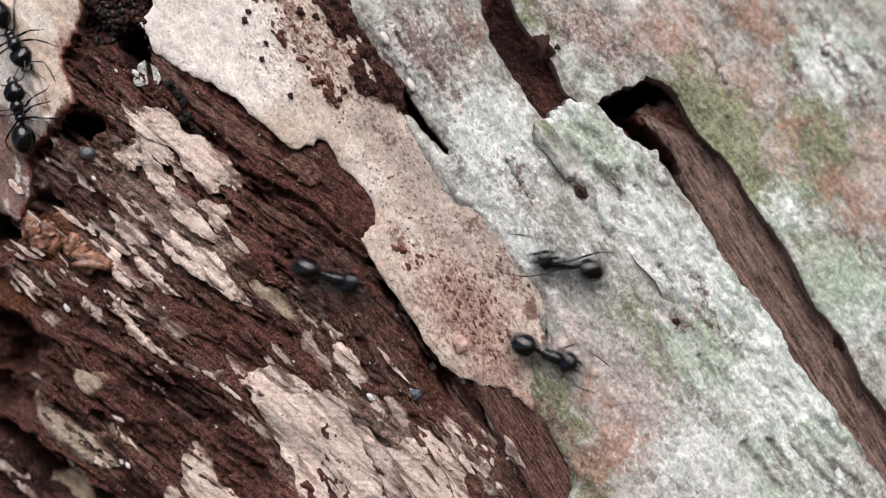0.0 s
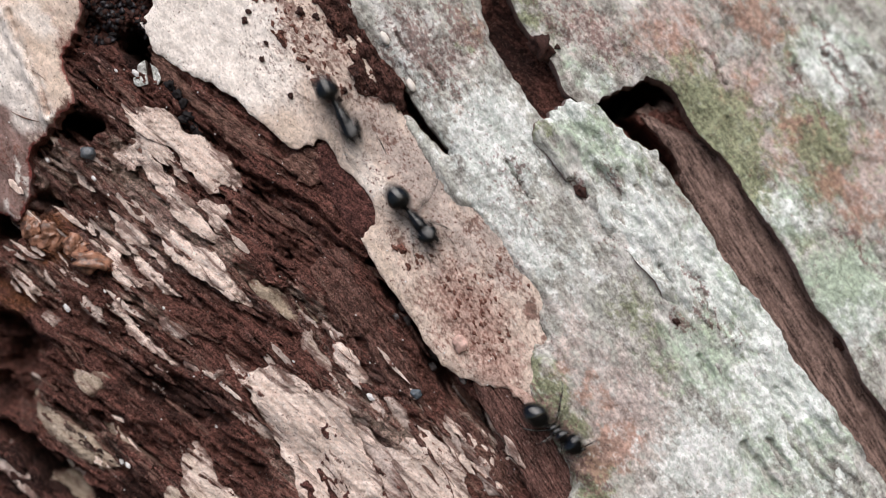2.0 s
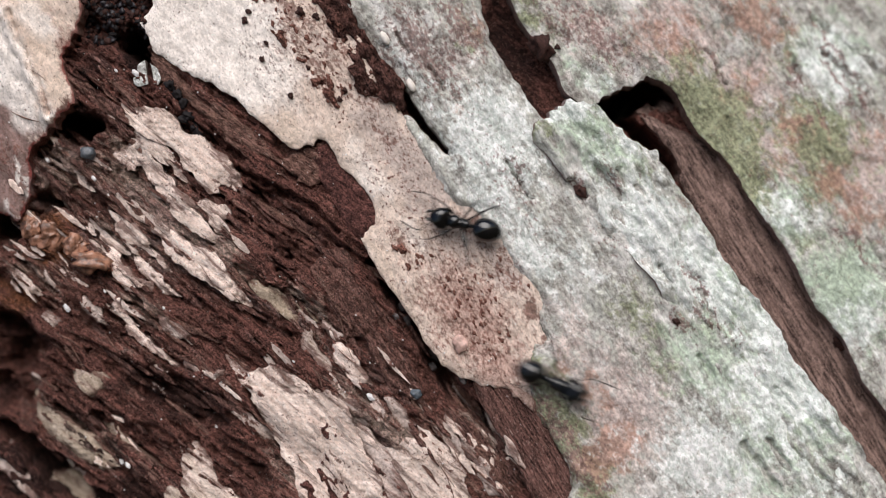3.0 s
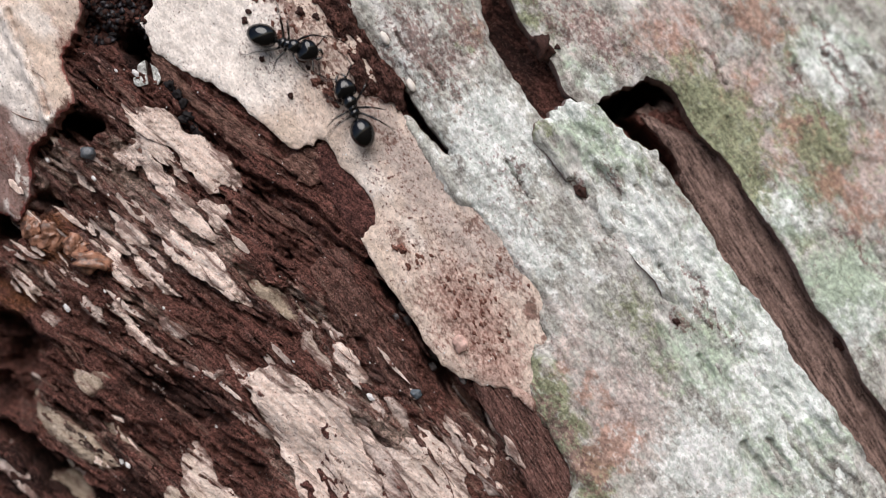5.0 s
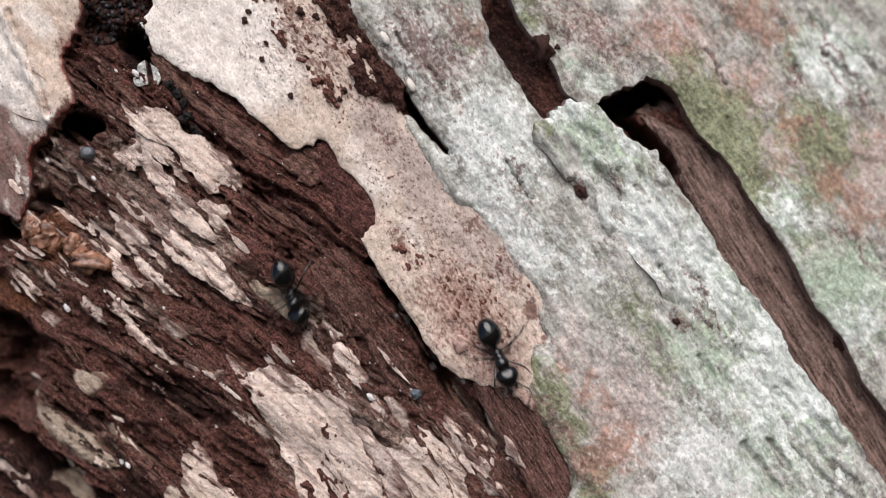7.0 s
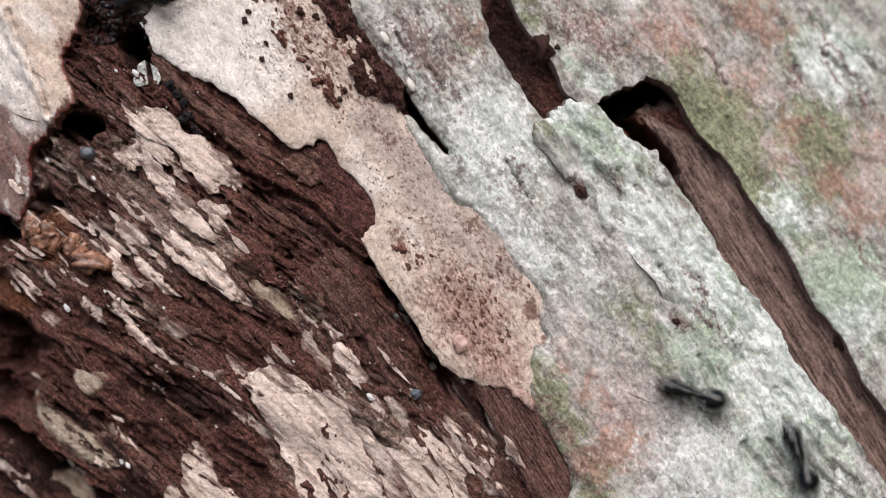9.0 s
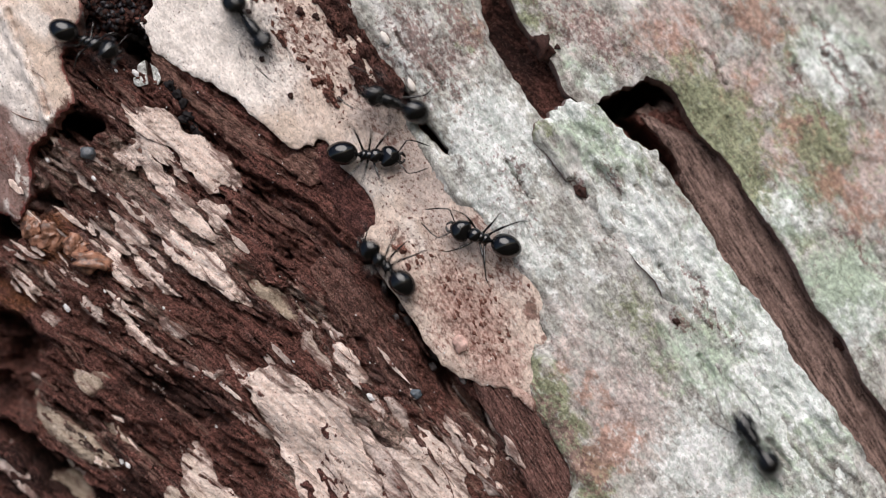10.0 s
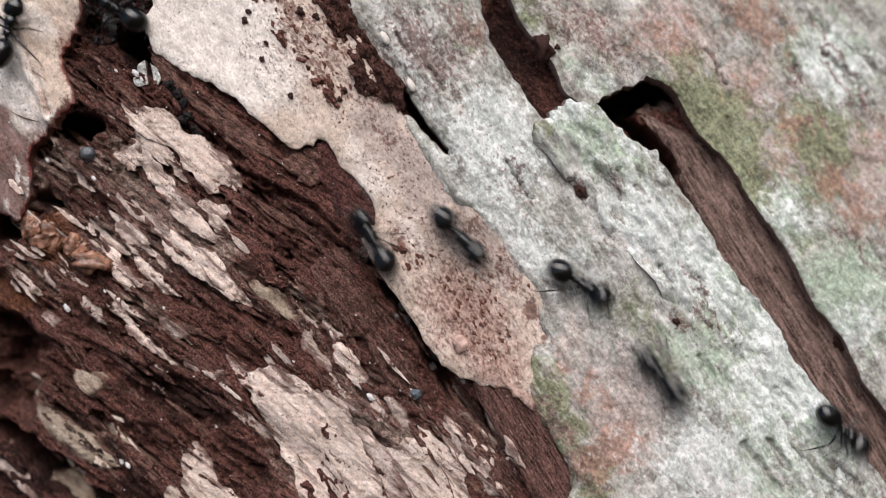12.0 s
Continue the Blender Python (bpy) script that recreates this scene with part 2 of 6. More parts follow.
def ragged_outline(corners, rough, seed, slant=57, step=0.16):
    """A closed outline through the corners with torn, uneven edges, counter-clockwise."""
    p = np.array(corners, float)
    if np.sum(p[:, 0] * np.roll(p[:, 1], -1) - np.roll(p[:, 0], -1) * p[:, 1]) < 0:
        p = p[::-1]
    out = []
    for i in range(len(p)):
        p0, p1, p2, p3 = p[i - 1], p[i], p[(i + 1) % len(p)], p[(i + 2) % len(p)]
        n = max(2, int(np.hypot(*(p2 - p1)) / step))
        t = np.arange(n)[:, None] / n
        soft = 0.5 * (2 * p1 + (p2 - p0) * t + (2 * p0 - 5 * p1 + 4 * p2 - p3) * t ** 2 + (3 * p1 - p0 - 3 * p2 + p3) * t ** 3)
        out.append(0.5 * soft + 0.5 * (p1 + (p2 - p1) * t))
    q = np.concatenate(out)
    a, b = along(q[:, 0], q[:, 1], slant)
    run = fbm(a / 2.5, b / 0.6, seed, 3, 0.45) * rough * 2.8
    side = fbm(a / 2.0 + 31, b / 0.9, seed + 5, 3, 0.55) * rough * 0.9
    run = run + fbm(a / 0.9, b / 0.22, seed + 9, 2) * rough * 0.9
    side = side + fbm(a / 0.6, b / 0.25 + 7, seed + 6, 2) * rough * 0.6
    t = radians(slant)
    return q + np.stack([run * math.cos(t) + side * math.sin(t), -run * math.sin(t) + side * math.cos(t)], -1)


def inside(q, us, vs):
    """Which points of a grid lie within the outline."""
    a, b = q, np.roll(q, -1, 0)
    out = np.zeros((len(vs), len(us)), bool)
    for i, y in enumerate(vs):
        hit = (a[:, 1] > y) != (b[:, 1] > y)
        if hit.any():
            x = a[hit, 0] + (y - a[hit, 1]) / (b[hit, 1] - a[hit, 1]) * (b[hit, 0] - a[hit, 0])
            out[i] = np.searchsorted(np.sort(x), us) % 2 == 1
    return out


def nearest(q, pts):
    """For each point the nearest place on the outline, its outward normal and the distance."""
    b = np.roll(q, -1, 0) - q
    where, norm, dist = np.empty_like(pts), np.empty_like(pts), np.empty(len(pts))
    for s in range(0, len(pts), 4000):
        x = pts[s:s + 4000]
        t = np.clip(((x[:, None] - q[None]) * b).sum(-1) / ((b * b).sum(-1) + 1e-12), 0, 1)
        p = q[None] + t[..., None] * b[None]
        d = ((x[:, None] - p) ** 2).sum(-1)
        k = d.argmin(1)
        rows = np.arange(len(x))
        where[s:s + 4000], dist[s:s + 4000] = p[rows, k], np.sqrt(d[rows, k])
        e = b[k] / (np.linalg.norm(b[k], axis=1, keepdims=True) + 1e-9)
        norm[s:s + 4000] = np.stack([e[:, 1], -e[:, 0]], -1)
    return where, norm, dist


def bark_plate(name, corners, level, thick, material, relief, rough=0.25, step=0.16, edge=0.25, toe=0.0, seed=1, masks=None, label="", curl=0.0, slant=57, worn=0.0, rim_red=0.0, fall=0.25, bare=0.95):
    """One layer of bark with torn edges: its top follows relief(u, v), its rim drops by thick and leans out by toe."""
    q = ragged_outline(corners, rough, seed, slant)
    lo, hi = q.min(0) - step * 2, q.max(0) + step * 2
    us, vs = np.arange(lo[0], hi[0], step), np.arange(lo[1], hi[1], step)
    u, v = np.meshgrid(us, vs)
    ins = inside(q, us, vs)
    cell = ins[:-1, :-1] | ins[1:, :-1] | ins[:-1, 1:] | ins[1:, 1:]
    used = np.zeros_like(ins)
    used[:-1, :-1] |= cell
    used[1:, :-1] |= cell
    used[:-1, 1:] |= cell
    used[1:, 1:] |= cell
    rim = used & ~ins
    spot, _, _ = nearest(q, np.stack([u[rim], v[rim]], -1))
    u[rim], v[rim] = spot[:, 0], spot[:, 1]
    # distance from the rim, coarse
    k = max(1, int(0.45 / step))
    cu, cv = np.meshgrid(np.arange(lo[0], hi[0] + step * k, step * k), np.arange(lo[1], hi[1] + step * k, step * k))
    cd = nearest(q[::2], np.stack([cu.ravel(), cv.ravel()], -1))[2].reshape(cu.shape)
    fu, fv = np.clip((u - lo[0]) / (step * k), 0, cu.shape[1] - 1.001), np.clip((v - lo[1]) / (step * k), 0, cu.shape[0] - 1.001)
    iu, iv = fu.astype(int), fv.astype(int)
    fu, fv = fu - iu, fv - iv
    d = (cd[iv, iu] * (1 - fu) + cd[iv, iu + 1] * fu) * (1 - fv) + (cd[iv + 1, iu] * (1 - fu) + cd[iv + 1, iu + 1] * fu) * fv
    d[rim] = 0
    h = bulge(u, v) + level + relief(u, v) - edge * np.exp(-d / fall) + curl * np.exp(-d / 1.1)
    ids = np.full(used.shape, -1)
    ids[used] = np.arange(used.sum())
    top = np.stack([u[used], v[used], h[used]], -1)
    r, c = np.nonzero(cell)
    quads = np.stack([ids[r, c], ids[r, c + 1], ids[r + 1, c + 1], ids[r + 1, c]], -1)
    # the rim's wall
    edges = np.concatenate([quads[:, [0, 1]], quads[:, [1, 2]], quads[:, [2, 3]], quads[:, [3, 0]]])
    key = np.sort(edges, 1)
    _, first, count = np.unique(key[:, 0] * 10000000 + key[:, 1], return_index=True, return_counts=True)
    border = edges[first[count == 1]]
    ring = np.unique(border)
    _, norm, _ = nearest(q, top[ring, :2])
    lip, mid, low = top[ring].copy(), top[ring].copy(), top[ring].copy()
    wob = 0.12 * fbm(low[:, 0] / 0.9, low[:, 1] / 0.9, seed + 2, 2)
    mid[:, :2] += norm * (toe * 0.4 + wob * 0.4)[:, None]
    mid[:, 2] -= thick * 0.5
    low[:, :2] += norm * (toe + wob * 0.8)[:, None]
    low[:, 2] -= thick
    n0, n1 = len(top), len(ring)
    where = {a: i for i, a in enumerate(ring.tolist())}
    faces = quads.tolist()
    for a, b in border.tolist():
        i, j = where[a], where[b]
        faces.append((n0 + j, n0 + i, n0 + n1 + i, n0 + n1 + j))
        faces.append((n0 + n1 + j, n0 + n1 + i, n0 + 2 * n1 + i, n0 + 2 * n1 + j))
    pts = np.concatenate([top, lip, mid, low])
    values = {}
    for key_name, fn in (masks or {}).items():
        values[key_name] = fn(pts[:, 0], pts[:, 1])
    if worn:
        values["brown"] = values["brown"] + worn * np.concatenate([np.exp(-d[used] / 0.6), np.ones(3 * n1)])
    if rim_red:
        values["red"] = rim_red * np.concatenate([np.exp(-d[used] / 0.2), np.full(3 * n1, 0.45)])
    wall = np.concatenate([np.zeros(n0), np.ones(3 * n1)])
    if "brown" in values:
        values["brown"] = np.maximum(values["brown"], wall * bare)
    ob = mesh_part(name, to_world(pts[:, 0], pts[:, 1], pts[:, 2]), faces, material, label=label, masks=values)
    # note its height for the things that stand on it
    gi, gj = np.round((v[ins] + 30) / STEP).astype(int), np.round((u[ins] + 46) / STEP).astype(int)
    ok = (gi >= 0) & (gi < GU.shape[0]) & (gj >= 0) & (gj < GU.shape[1])
    np.maximum.at(SURFACE, (gi[ok], gj[ok]), h[ins][ok])
    return ob


# the rest of the trunk, round the patch
angles, levels = np.meshgrid(np.linspace(0, 2 * np.pi, 161)[:-1], np.linspace(0, 2.4, 241))
rad = 0.1165 + 0.003 * fbm(angles * 9, levels * 10, 5, 4) + 0.03 * np.exp(-levels / 0.12)
dip = smooth(np.hypot((np.cos(angles) * 0.12) / 0.04, (levels - MID) / 0.04), 1.6, 0.9) * (np.sin(angles) < 0)
rad = rad - 0.012 * dip
tv = np.stack([-0.005 + rad * np.cos(angles), 0.12 + rad * np.sin(angles), levels], -1).reshape(-1, 3)
faces = [(i * 160 + j, i * 160 + (j + 1) % 160, (i + 1) * 160 + (j + 1) % 160, (i + 1) * 160 + j) for i in range(240) for j in range(160)]
tv = np.concatenate([tv, [[-0.005, 0.12, 2.42]]])
faces += [(240 * 160 + j, 240 * 160 + (j + 1) % 160, len(tv) - 1) for j in range(160)]
mesh_part("trunk_core", tv, faces, bark_material("weathered grey-brown bark", (0.10, 0.07, 0.06), (0.34, 0.32, 0.29), grain=(0.25, 0.25, 0.05), fine=1.2, bump=0.8))

# ---- inner wood: the lowest layer, all over the patch ----
CREVICES = []


def crevice(line, widths, depth):
    """A crack in the wood along a line, with its half widths."""
    CREVICES.append(([(*p, w) for p, w in zip(line, widths)], depth))


crevice([(-5.19, -0.96), (-3.78, -2.57), (-2.37, -4.78), (-0.96, -7.4), (0.64, -10.01), (2.65, -11.82), (4.46, -14.03), (6.67, -17.25), (8.28, -19.66)], (0.35, 0.6, 0.62, 0.6, 0.62, 0.5, 0.4, 0.34, 0.2), 5.0)
crevice([(-14.67, -1.17), (-10.63, -3.99), (-7.4, -5.99)], (0.2, 0.35, 0.2), 0.8)
crevice([(-21.76, -9.13), (-18.46, -10.93), (-15.58, -12.54)], (0.2, 0.4, 0.2), 1.6)
crevice([(-28.03, -11.33), (-26.93, -12.23), (-25.46, -13.33), (-23.79, -14.83)], (0.2, 0.45, 0.5, 0.2), 2.6)
crevice([(-22.79, -14.1), (-21.66, -14.62), (-20.2, -15.58)], (0.15, 0.3, 0.15), 1.8)
crevice([(-33.53, -12.68), (-30.92, -14.09), (-28.8, -16.14), (-26.27, -18.6)], (0.6, 0.6, 0.6, 0.6), 3.6)
crevice([(-30.07, -14.91), (-27.52, -16.95), (-24.09, -18.11)], (0.3, 0.5, 0.4), 3.0)
crevice([(-14.64, 5.67), (-11.42, 4.06), (-9.01, 2.85), (-7.4, 1.25)], (0.2, 0.35, 0.3, 0.2), 1.2)
crevice([(-18.29, 6.08), (-17.08, 4.87), (-15.46, 3.66)], (0.15, 0.3, 0.15), 0.9)
crevice([(-13.91, -10.07), (-12.3, -12.5), (-11.08, -14.52)], (0.2, 0.35, 0.2), 1.4)
crevice([(-32.76, -4.91), (-30.62, -6.13), (-28.94, -7.36)], (0.6, 0.8, 0.5), 2.0)
crevice([(-26.76, -6.1), (-24.25, -7.31), (-21.35, -9.33)], (0.15, 0.3, 0.15), 0.9)
crevice([(-5.79, -4.79), (-3.78, -8), (-1.77, -11.22), (0.64, -14.03)], (0.12, 0.2, 0.2, 0.15), 0.6)
crevice([(13.18, 9.28), (14.43, 8.26), (15.67, 7.12), (16.91, 5.39)], (0.5, 0.6, 0.7, 0.5), 5)
crevice([(-4.49, 13.88), (-3.29, 11.88), (-2.17, 10.15), (-0.88, 8.39), (0.48, 6.94)], (0.3, 0.45, 0.5, 0.45, 0.2), 4)
HOLES = [(-26.3, 8.95, 2.05, 1.1, 25, 8), (-21.9, 14.6, 1.35, 1.0, 60, 8), (-23.62, 16.83, 3.03, 2.43, 30, 0.9), (-31.62, 1.48, 1.40, 1.07, 60, 5), (-28.16, 3.51, 1.23, 0.74, 0, 2.5), (13.65, 11.09, 2.68, 1.24, -20, 9), (15.56, 11.55, 1.74, 1.41, 0, 9), (-31.67, -6.59, 2.49, 2.07, 40, 2.6), (-19.3, -10.5, 5.2, 1.3, 22, 1.5), (-28.6, -15.8, 5.6, 1.0, 38, 3.4), (-24.4, -12.9, 1.6, 0.5, 45, 2.0), (-30.6, -8.6, 2.2, 1.2, 50, 2.6), (-31.4, -10.6, 2.4, 1.2, 40, 2.2), (-11.5, 2.6, 3.6, 0.9, 42, 1.0), (-28.49, 7.99, 1.63, 0.82, -60, 3), (4.75, 15.59, 2.45, 2.45, 57, 0.8)]


def wood_relief(u, v):
    left = smooth(u, 3, -5)
    a1, b1 = along(u, v, 38)
    a2, b2 = along(u, v, 57)
    w = 0.5 * fbm(u / 5, v / 5, 21, 3)
    steps = fbm(a1 / 9 + w, b1 / 1.9 + w, 31, 4, 0.55) * 4.5
    frac = steps - np.floor(steps)
    ledges = (np.floor(steps) + smooth(frac, 0.0, 0.14)) * 0.42
    fibres = 0.66 * fbm(a1 / 4.5, b1 / 0.75, 41, 4, 0.68) + 0.26 * fbm(a1 / 1.5, b1 / 0.3, 45, 2, 0.6)
    straight = 0.16 * fbm(a2 / 7, b2 / 0.6, 51, 4, 0.6) + 0.06 * fbm(a2 / 1.5, b2 / 0.2, 55, 3)
    crumbs = 0.34 * fbm(u / 0.45, v / 0.45, 61, 3, 0.65)
    gash = smooth(np.abs(fbm(a1 / 7 + 0.4 * w, b1 / 1.1, 65, 2)), 0.06, 0.0) * smooth(fbm(a1 / 6, b1 / 4, 67, 2), 0.0, 0.25)
    fibres = fibres - 2.0 * gash * smooth(u, -5, -11)
    h = left * (ledges + fibres + crumbs) + (1 - left) * (straight - 0.7 + crumbs * 0.4)
    h = np.where(h > 0.25, 0.25 + 0.35 * np.tanh((h - 0.25) / 0.5), h)
    for line, depth in CREVICES:
        d, wd = line_distance(u + 0.25 * fbm(u / 0.9, v / 0.9, 71, 3), v + 0.25 * fbm(u / 0.9 + 9, v / 0.9, 75, 3), line)
        h = h - depth * smooth(d, wd * 1.15, wd * 0.35)
    for cu, cv, ru, rv, slant, depth in HOLES:
        a, b = along(u - cu + 0.9 * fbm(u / 1.5, v / 1.5, 81, 3), v - cv + 0.9 * fbm(u / 1.5, v / 1.5, 85, 3), slant)
        h = h - depth * smooth(np.hypot(a / ru, b / rv), 1.25, 0.6)
    return h


def low(u, v, amp, wave, seed, slant=57, stretch=3.0, octaves=4, gain=0.5):
    a, b = along(u, v, slant)
    return amp * fbm(a / (wave * stretch), b / wave, seed, octaves, gain)


patch = [(-44, -28), (44, -28), (44, 28), (-44, 28)]
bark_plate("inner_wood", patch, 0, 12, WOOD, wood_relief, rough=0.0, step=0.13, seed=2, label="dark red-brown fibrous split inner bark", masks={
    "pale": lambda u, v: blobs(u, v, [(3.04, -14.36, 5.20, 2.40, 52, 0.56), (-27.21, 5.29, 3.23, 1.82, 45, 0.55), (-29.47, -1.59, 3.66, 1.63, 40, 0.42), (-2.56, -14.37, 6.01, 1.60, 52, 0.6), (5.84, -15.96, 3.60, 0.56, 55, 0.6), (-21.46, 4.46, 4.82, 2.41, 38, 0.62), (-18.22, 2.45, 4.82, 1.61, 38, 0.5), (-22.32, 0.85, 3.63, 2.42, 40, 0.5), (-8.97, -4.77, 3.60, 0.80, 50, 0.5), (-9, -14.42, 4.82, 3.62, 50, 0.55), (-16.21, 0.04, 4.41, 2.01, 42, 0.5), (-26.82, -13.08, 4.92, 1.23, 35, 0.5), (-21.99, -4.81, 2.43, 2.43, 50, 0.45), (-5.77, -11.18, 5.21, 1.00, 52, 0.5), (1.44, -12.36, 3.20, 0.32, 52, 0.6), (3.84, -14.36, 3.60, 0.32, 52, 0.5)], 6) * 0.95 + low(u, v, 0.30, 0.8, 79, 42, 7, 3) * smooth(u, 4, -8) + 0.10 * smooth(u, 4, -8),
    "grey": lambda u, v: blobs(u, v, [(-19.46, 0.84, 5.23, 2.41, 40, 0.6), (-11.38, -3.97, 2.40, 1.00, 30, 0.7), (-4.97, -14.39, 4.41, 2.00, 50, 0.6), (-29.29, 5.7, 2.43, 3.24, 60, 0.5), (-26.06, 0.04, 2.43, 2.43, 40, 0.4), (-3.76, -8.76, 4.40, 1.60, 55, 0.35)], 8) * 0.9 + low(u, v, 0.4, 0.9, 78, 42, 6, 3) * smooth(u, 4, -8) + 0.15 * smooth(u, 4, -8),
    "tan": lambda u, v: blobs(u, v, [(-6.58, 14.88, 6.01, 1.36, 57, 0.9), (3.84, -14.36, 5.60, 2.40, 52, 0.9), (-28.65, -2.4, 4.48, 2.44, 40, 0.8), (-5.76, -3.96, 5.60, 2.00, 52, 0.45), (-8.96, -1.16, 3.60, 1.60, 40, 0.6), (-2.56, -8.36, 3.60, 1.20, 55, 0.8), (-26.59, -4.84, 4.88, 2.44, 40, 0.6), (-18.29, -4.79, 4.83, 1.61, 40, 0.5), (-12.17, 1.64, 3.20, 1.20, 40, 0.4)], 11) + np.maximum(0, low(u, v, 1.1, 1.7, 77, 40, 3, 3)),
    # blackened holes, cracks and recesses: rotten wood and painted shade together
    "rot_shade": lambda u, v: blobs(u, v, [(-28.12, -17.48, 5.42, 1.08, 35, 0.8), (-19.5, -10.7, 6.5, 1.7, 22, 0.62), (-24, -14.6, 5.5, 0.9, 32, 0.7), (-10.67, 1.66, 4.04, 1.82, 42, 0.4), (-23.42, 16.42, 3.24, 2.83, 40, 0.45), (-31.21, -17.16, 3.36, 1.89, 35, 0.75), (-25.95, -18.26, 3.74, 1.00, 20, 0.8), (-22.05, -17.71, 2.48, 0.83, 30, 0.6), (-31.82, -10.37, 1.67, 1.67, 40, 0.6), (-22.76, -11.46, 3.29, 1.64, 35, 0.45), (-32, -14.62, 2.09, 0.50, 40, 0.8), (-24.06, -12.32, 9.48, 4.53, 35, 0.33)] + [(-29.95, -7.41, 3.72, 3.31, 40, 0.36), (-10.67, 0.04, 4.85, 2.43, 40, 0.3), (-22.01, 14.4, 2.02, 1.21, 60, 1), (-26.3, 8.95, 2.2, 1.2, 25, 1), (-24.89, 12.61, 1.62, 2.84, 30, 0.6), (-31.61, 1.69, 1.23, 1.23, 60, 0.8), (-28.16, 3.51, 1.23, 0.65, 0, 0.8), (-18.36, 9.14, 1.21, 0.73, 50, 0.3), (-31.67, -6.59, 2.07, 1.66, 40, 0.5), (-28.53, -16.64, 4.59, 0.50, 35, 0.7), (4.74, 14.35, 5.31, 2.25, 57, 0.75), (-5.43, 14.22, 6.08, 0.49, 57, 0.5), (13.86, 10.97, 2.48, 1.07, -20, 0.9)], 10) + np.maximum(0, low(u, v, 0.35, 1.9, 87, 40, 3.5, 3)),
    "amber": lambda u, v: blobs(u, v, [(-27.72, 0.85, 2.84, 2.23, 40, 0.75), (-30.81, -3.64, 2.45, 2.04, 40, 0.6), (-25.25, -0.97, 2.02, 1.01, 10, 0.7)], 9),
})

# the wood's height, evened out, for what clings to it
BASE = SURFACE.copy()
for _ in range(9):
    BASE = (BASE + np.roll(BASE, 2, 0) + np.roll(BASE, -2, 0) + np.roll(BASE, 2, 1) + np.roll(BASE, -2, 1)) / 5


def base_height(u, v):
    y, x = np.clip((v + 30) / STEP, 0, BASE.shape[0] - 1.001), np.clip((u + 46) / STEP, 0, BASE.shape[1] - 1.001)
    i, j = y.astype(int), x.astype(int)
    y, x = y - i, x - j
    return (BASE[i, j] * (1 - x) + BASE[i, j + 1] * x) * (1 - y) + (BASE[i + 1, j] * (1 - x) + BASE[i + 1, j + 1] * x) * y - bulge(u, v)


# the straight-grained floor of the long groove
bark_plate("bark_plate", [(14.11, 9.99), (14.96, 10.5), (16.64, 10.86), (18.15, 10.06), (20.38, 7.36), (22.87, 4.15), (25.35, 0.86), (27.39, -2.84), (29.87, -6.13), (31.91, -9.83), (36.87, -16.83), (34.95, -21.19), (31.61, -18.29), (29.15, -15.02), (26.29, -10.95), (23.85, -7.08), (21.01, -2.61), (18.82, 1.47), (17.45, 4.28), (17.06, 5.83), (16.16, 7.55), (15.01, 8.77)], 0.1, 3.0, STRAIGHT,
           lambda u, v: low(u, v, 0.34, 0.7, 161, 58, 9, 4, 0.6) + low(u, v, 0.16, 0.25, 162, 58, 6, 3) - 1.5 * smooth(v + 0.4 * u, 14.6, 16.6), rough=0.2, seed=18, step=0.13, label="brown straight-grained bark at the bottom of a groove")

# the floor of the short groove: dark bark, with the groove's shade in its colour
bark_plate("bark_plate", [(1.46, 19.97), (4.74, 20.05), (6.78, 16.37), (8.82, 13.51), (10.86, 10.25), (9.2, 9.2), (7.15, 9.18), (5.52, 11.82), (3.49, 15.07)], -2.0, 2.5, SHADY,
           lambda u, v: low(u, v, 0.5, 0.7, 163, 57, 7, 4, 0.6) + low(u, v, 0.25, 0.3, 164, 57, 4, 3), rough=0.2, seed=22, step=0.13, label="dark fibrous bark with painted shade at the bottom of a short groove")

# brown fibrous plates beside the pale strip
bark_plate("bark_plate", [(-20.79, 14.3), (-19.27, 13.58), (-17.48, 12.3), (-15.29, 10.87), (-12.5, 8.72), (-10.51, 7.12), (-8.32, 7.6), (-7.09, 5.93), (-8.12, 4.9), (-9.39, 4.42), (-10.51, 4.9), (-12.5, 5.61), (-14.29, 6.81), (-16.09, 8.48), (-17.49, 10), (-19.28, 11.2), (-20.16, 12.59)], 0.45, 1.6, FUZZY,
           lambda u, v: -1.6 * smooth(line_distance(u + 0.15 * fbm(u / 0.5, v / 0.5, 99, 2), v, [(-12.83, 6.42, 1), (-11.63, 5.78, 1), (-10.52, 4.98, 1)])[0], 0.26, 0.06) + low(u, v, 0.3, 0.5, 101, 40, 8) + low(u, v, 0.26, 0.3, 100, 40, 2.5) + low(u, v, 0.35, 3, 102, 40, 3)
           - 1.1 * smooth(line_distance(u, v, [(-18.1, 12.32, 1), (-16.82, 11.52, 1), (-15.22, 10.56, 1), (-13.63, 9.2, 1), (-12.11, 7.85, 1), (-11.16, 6.97, 1)])[0], 0.75, 0.2), seed=11, slant=40, label="dark brown fuzzy fibrous bark strip", toe=0.3)
bark_plate("bark_plate", [(2.14, -9.33), (5.32, -9.09), (7.31, -11.16), (9.69, -14.26), (12.08, -18.23), (7.58, -19.4), (4.6, -14.05), (3.25, -11.94)], 0.72, 2.6, STRIPED,
           lambda u, v: low(u, v, 0.42, 0.5, 103, 57, 8) + low(u, v, 0.2, 3, 104), seed=12, label="dark brown fibrous bark strip")

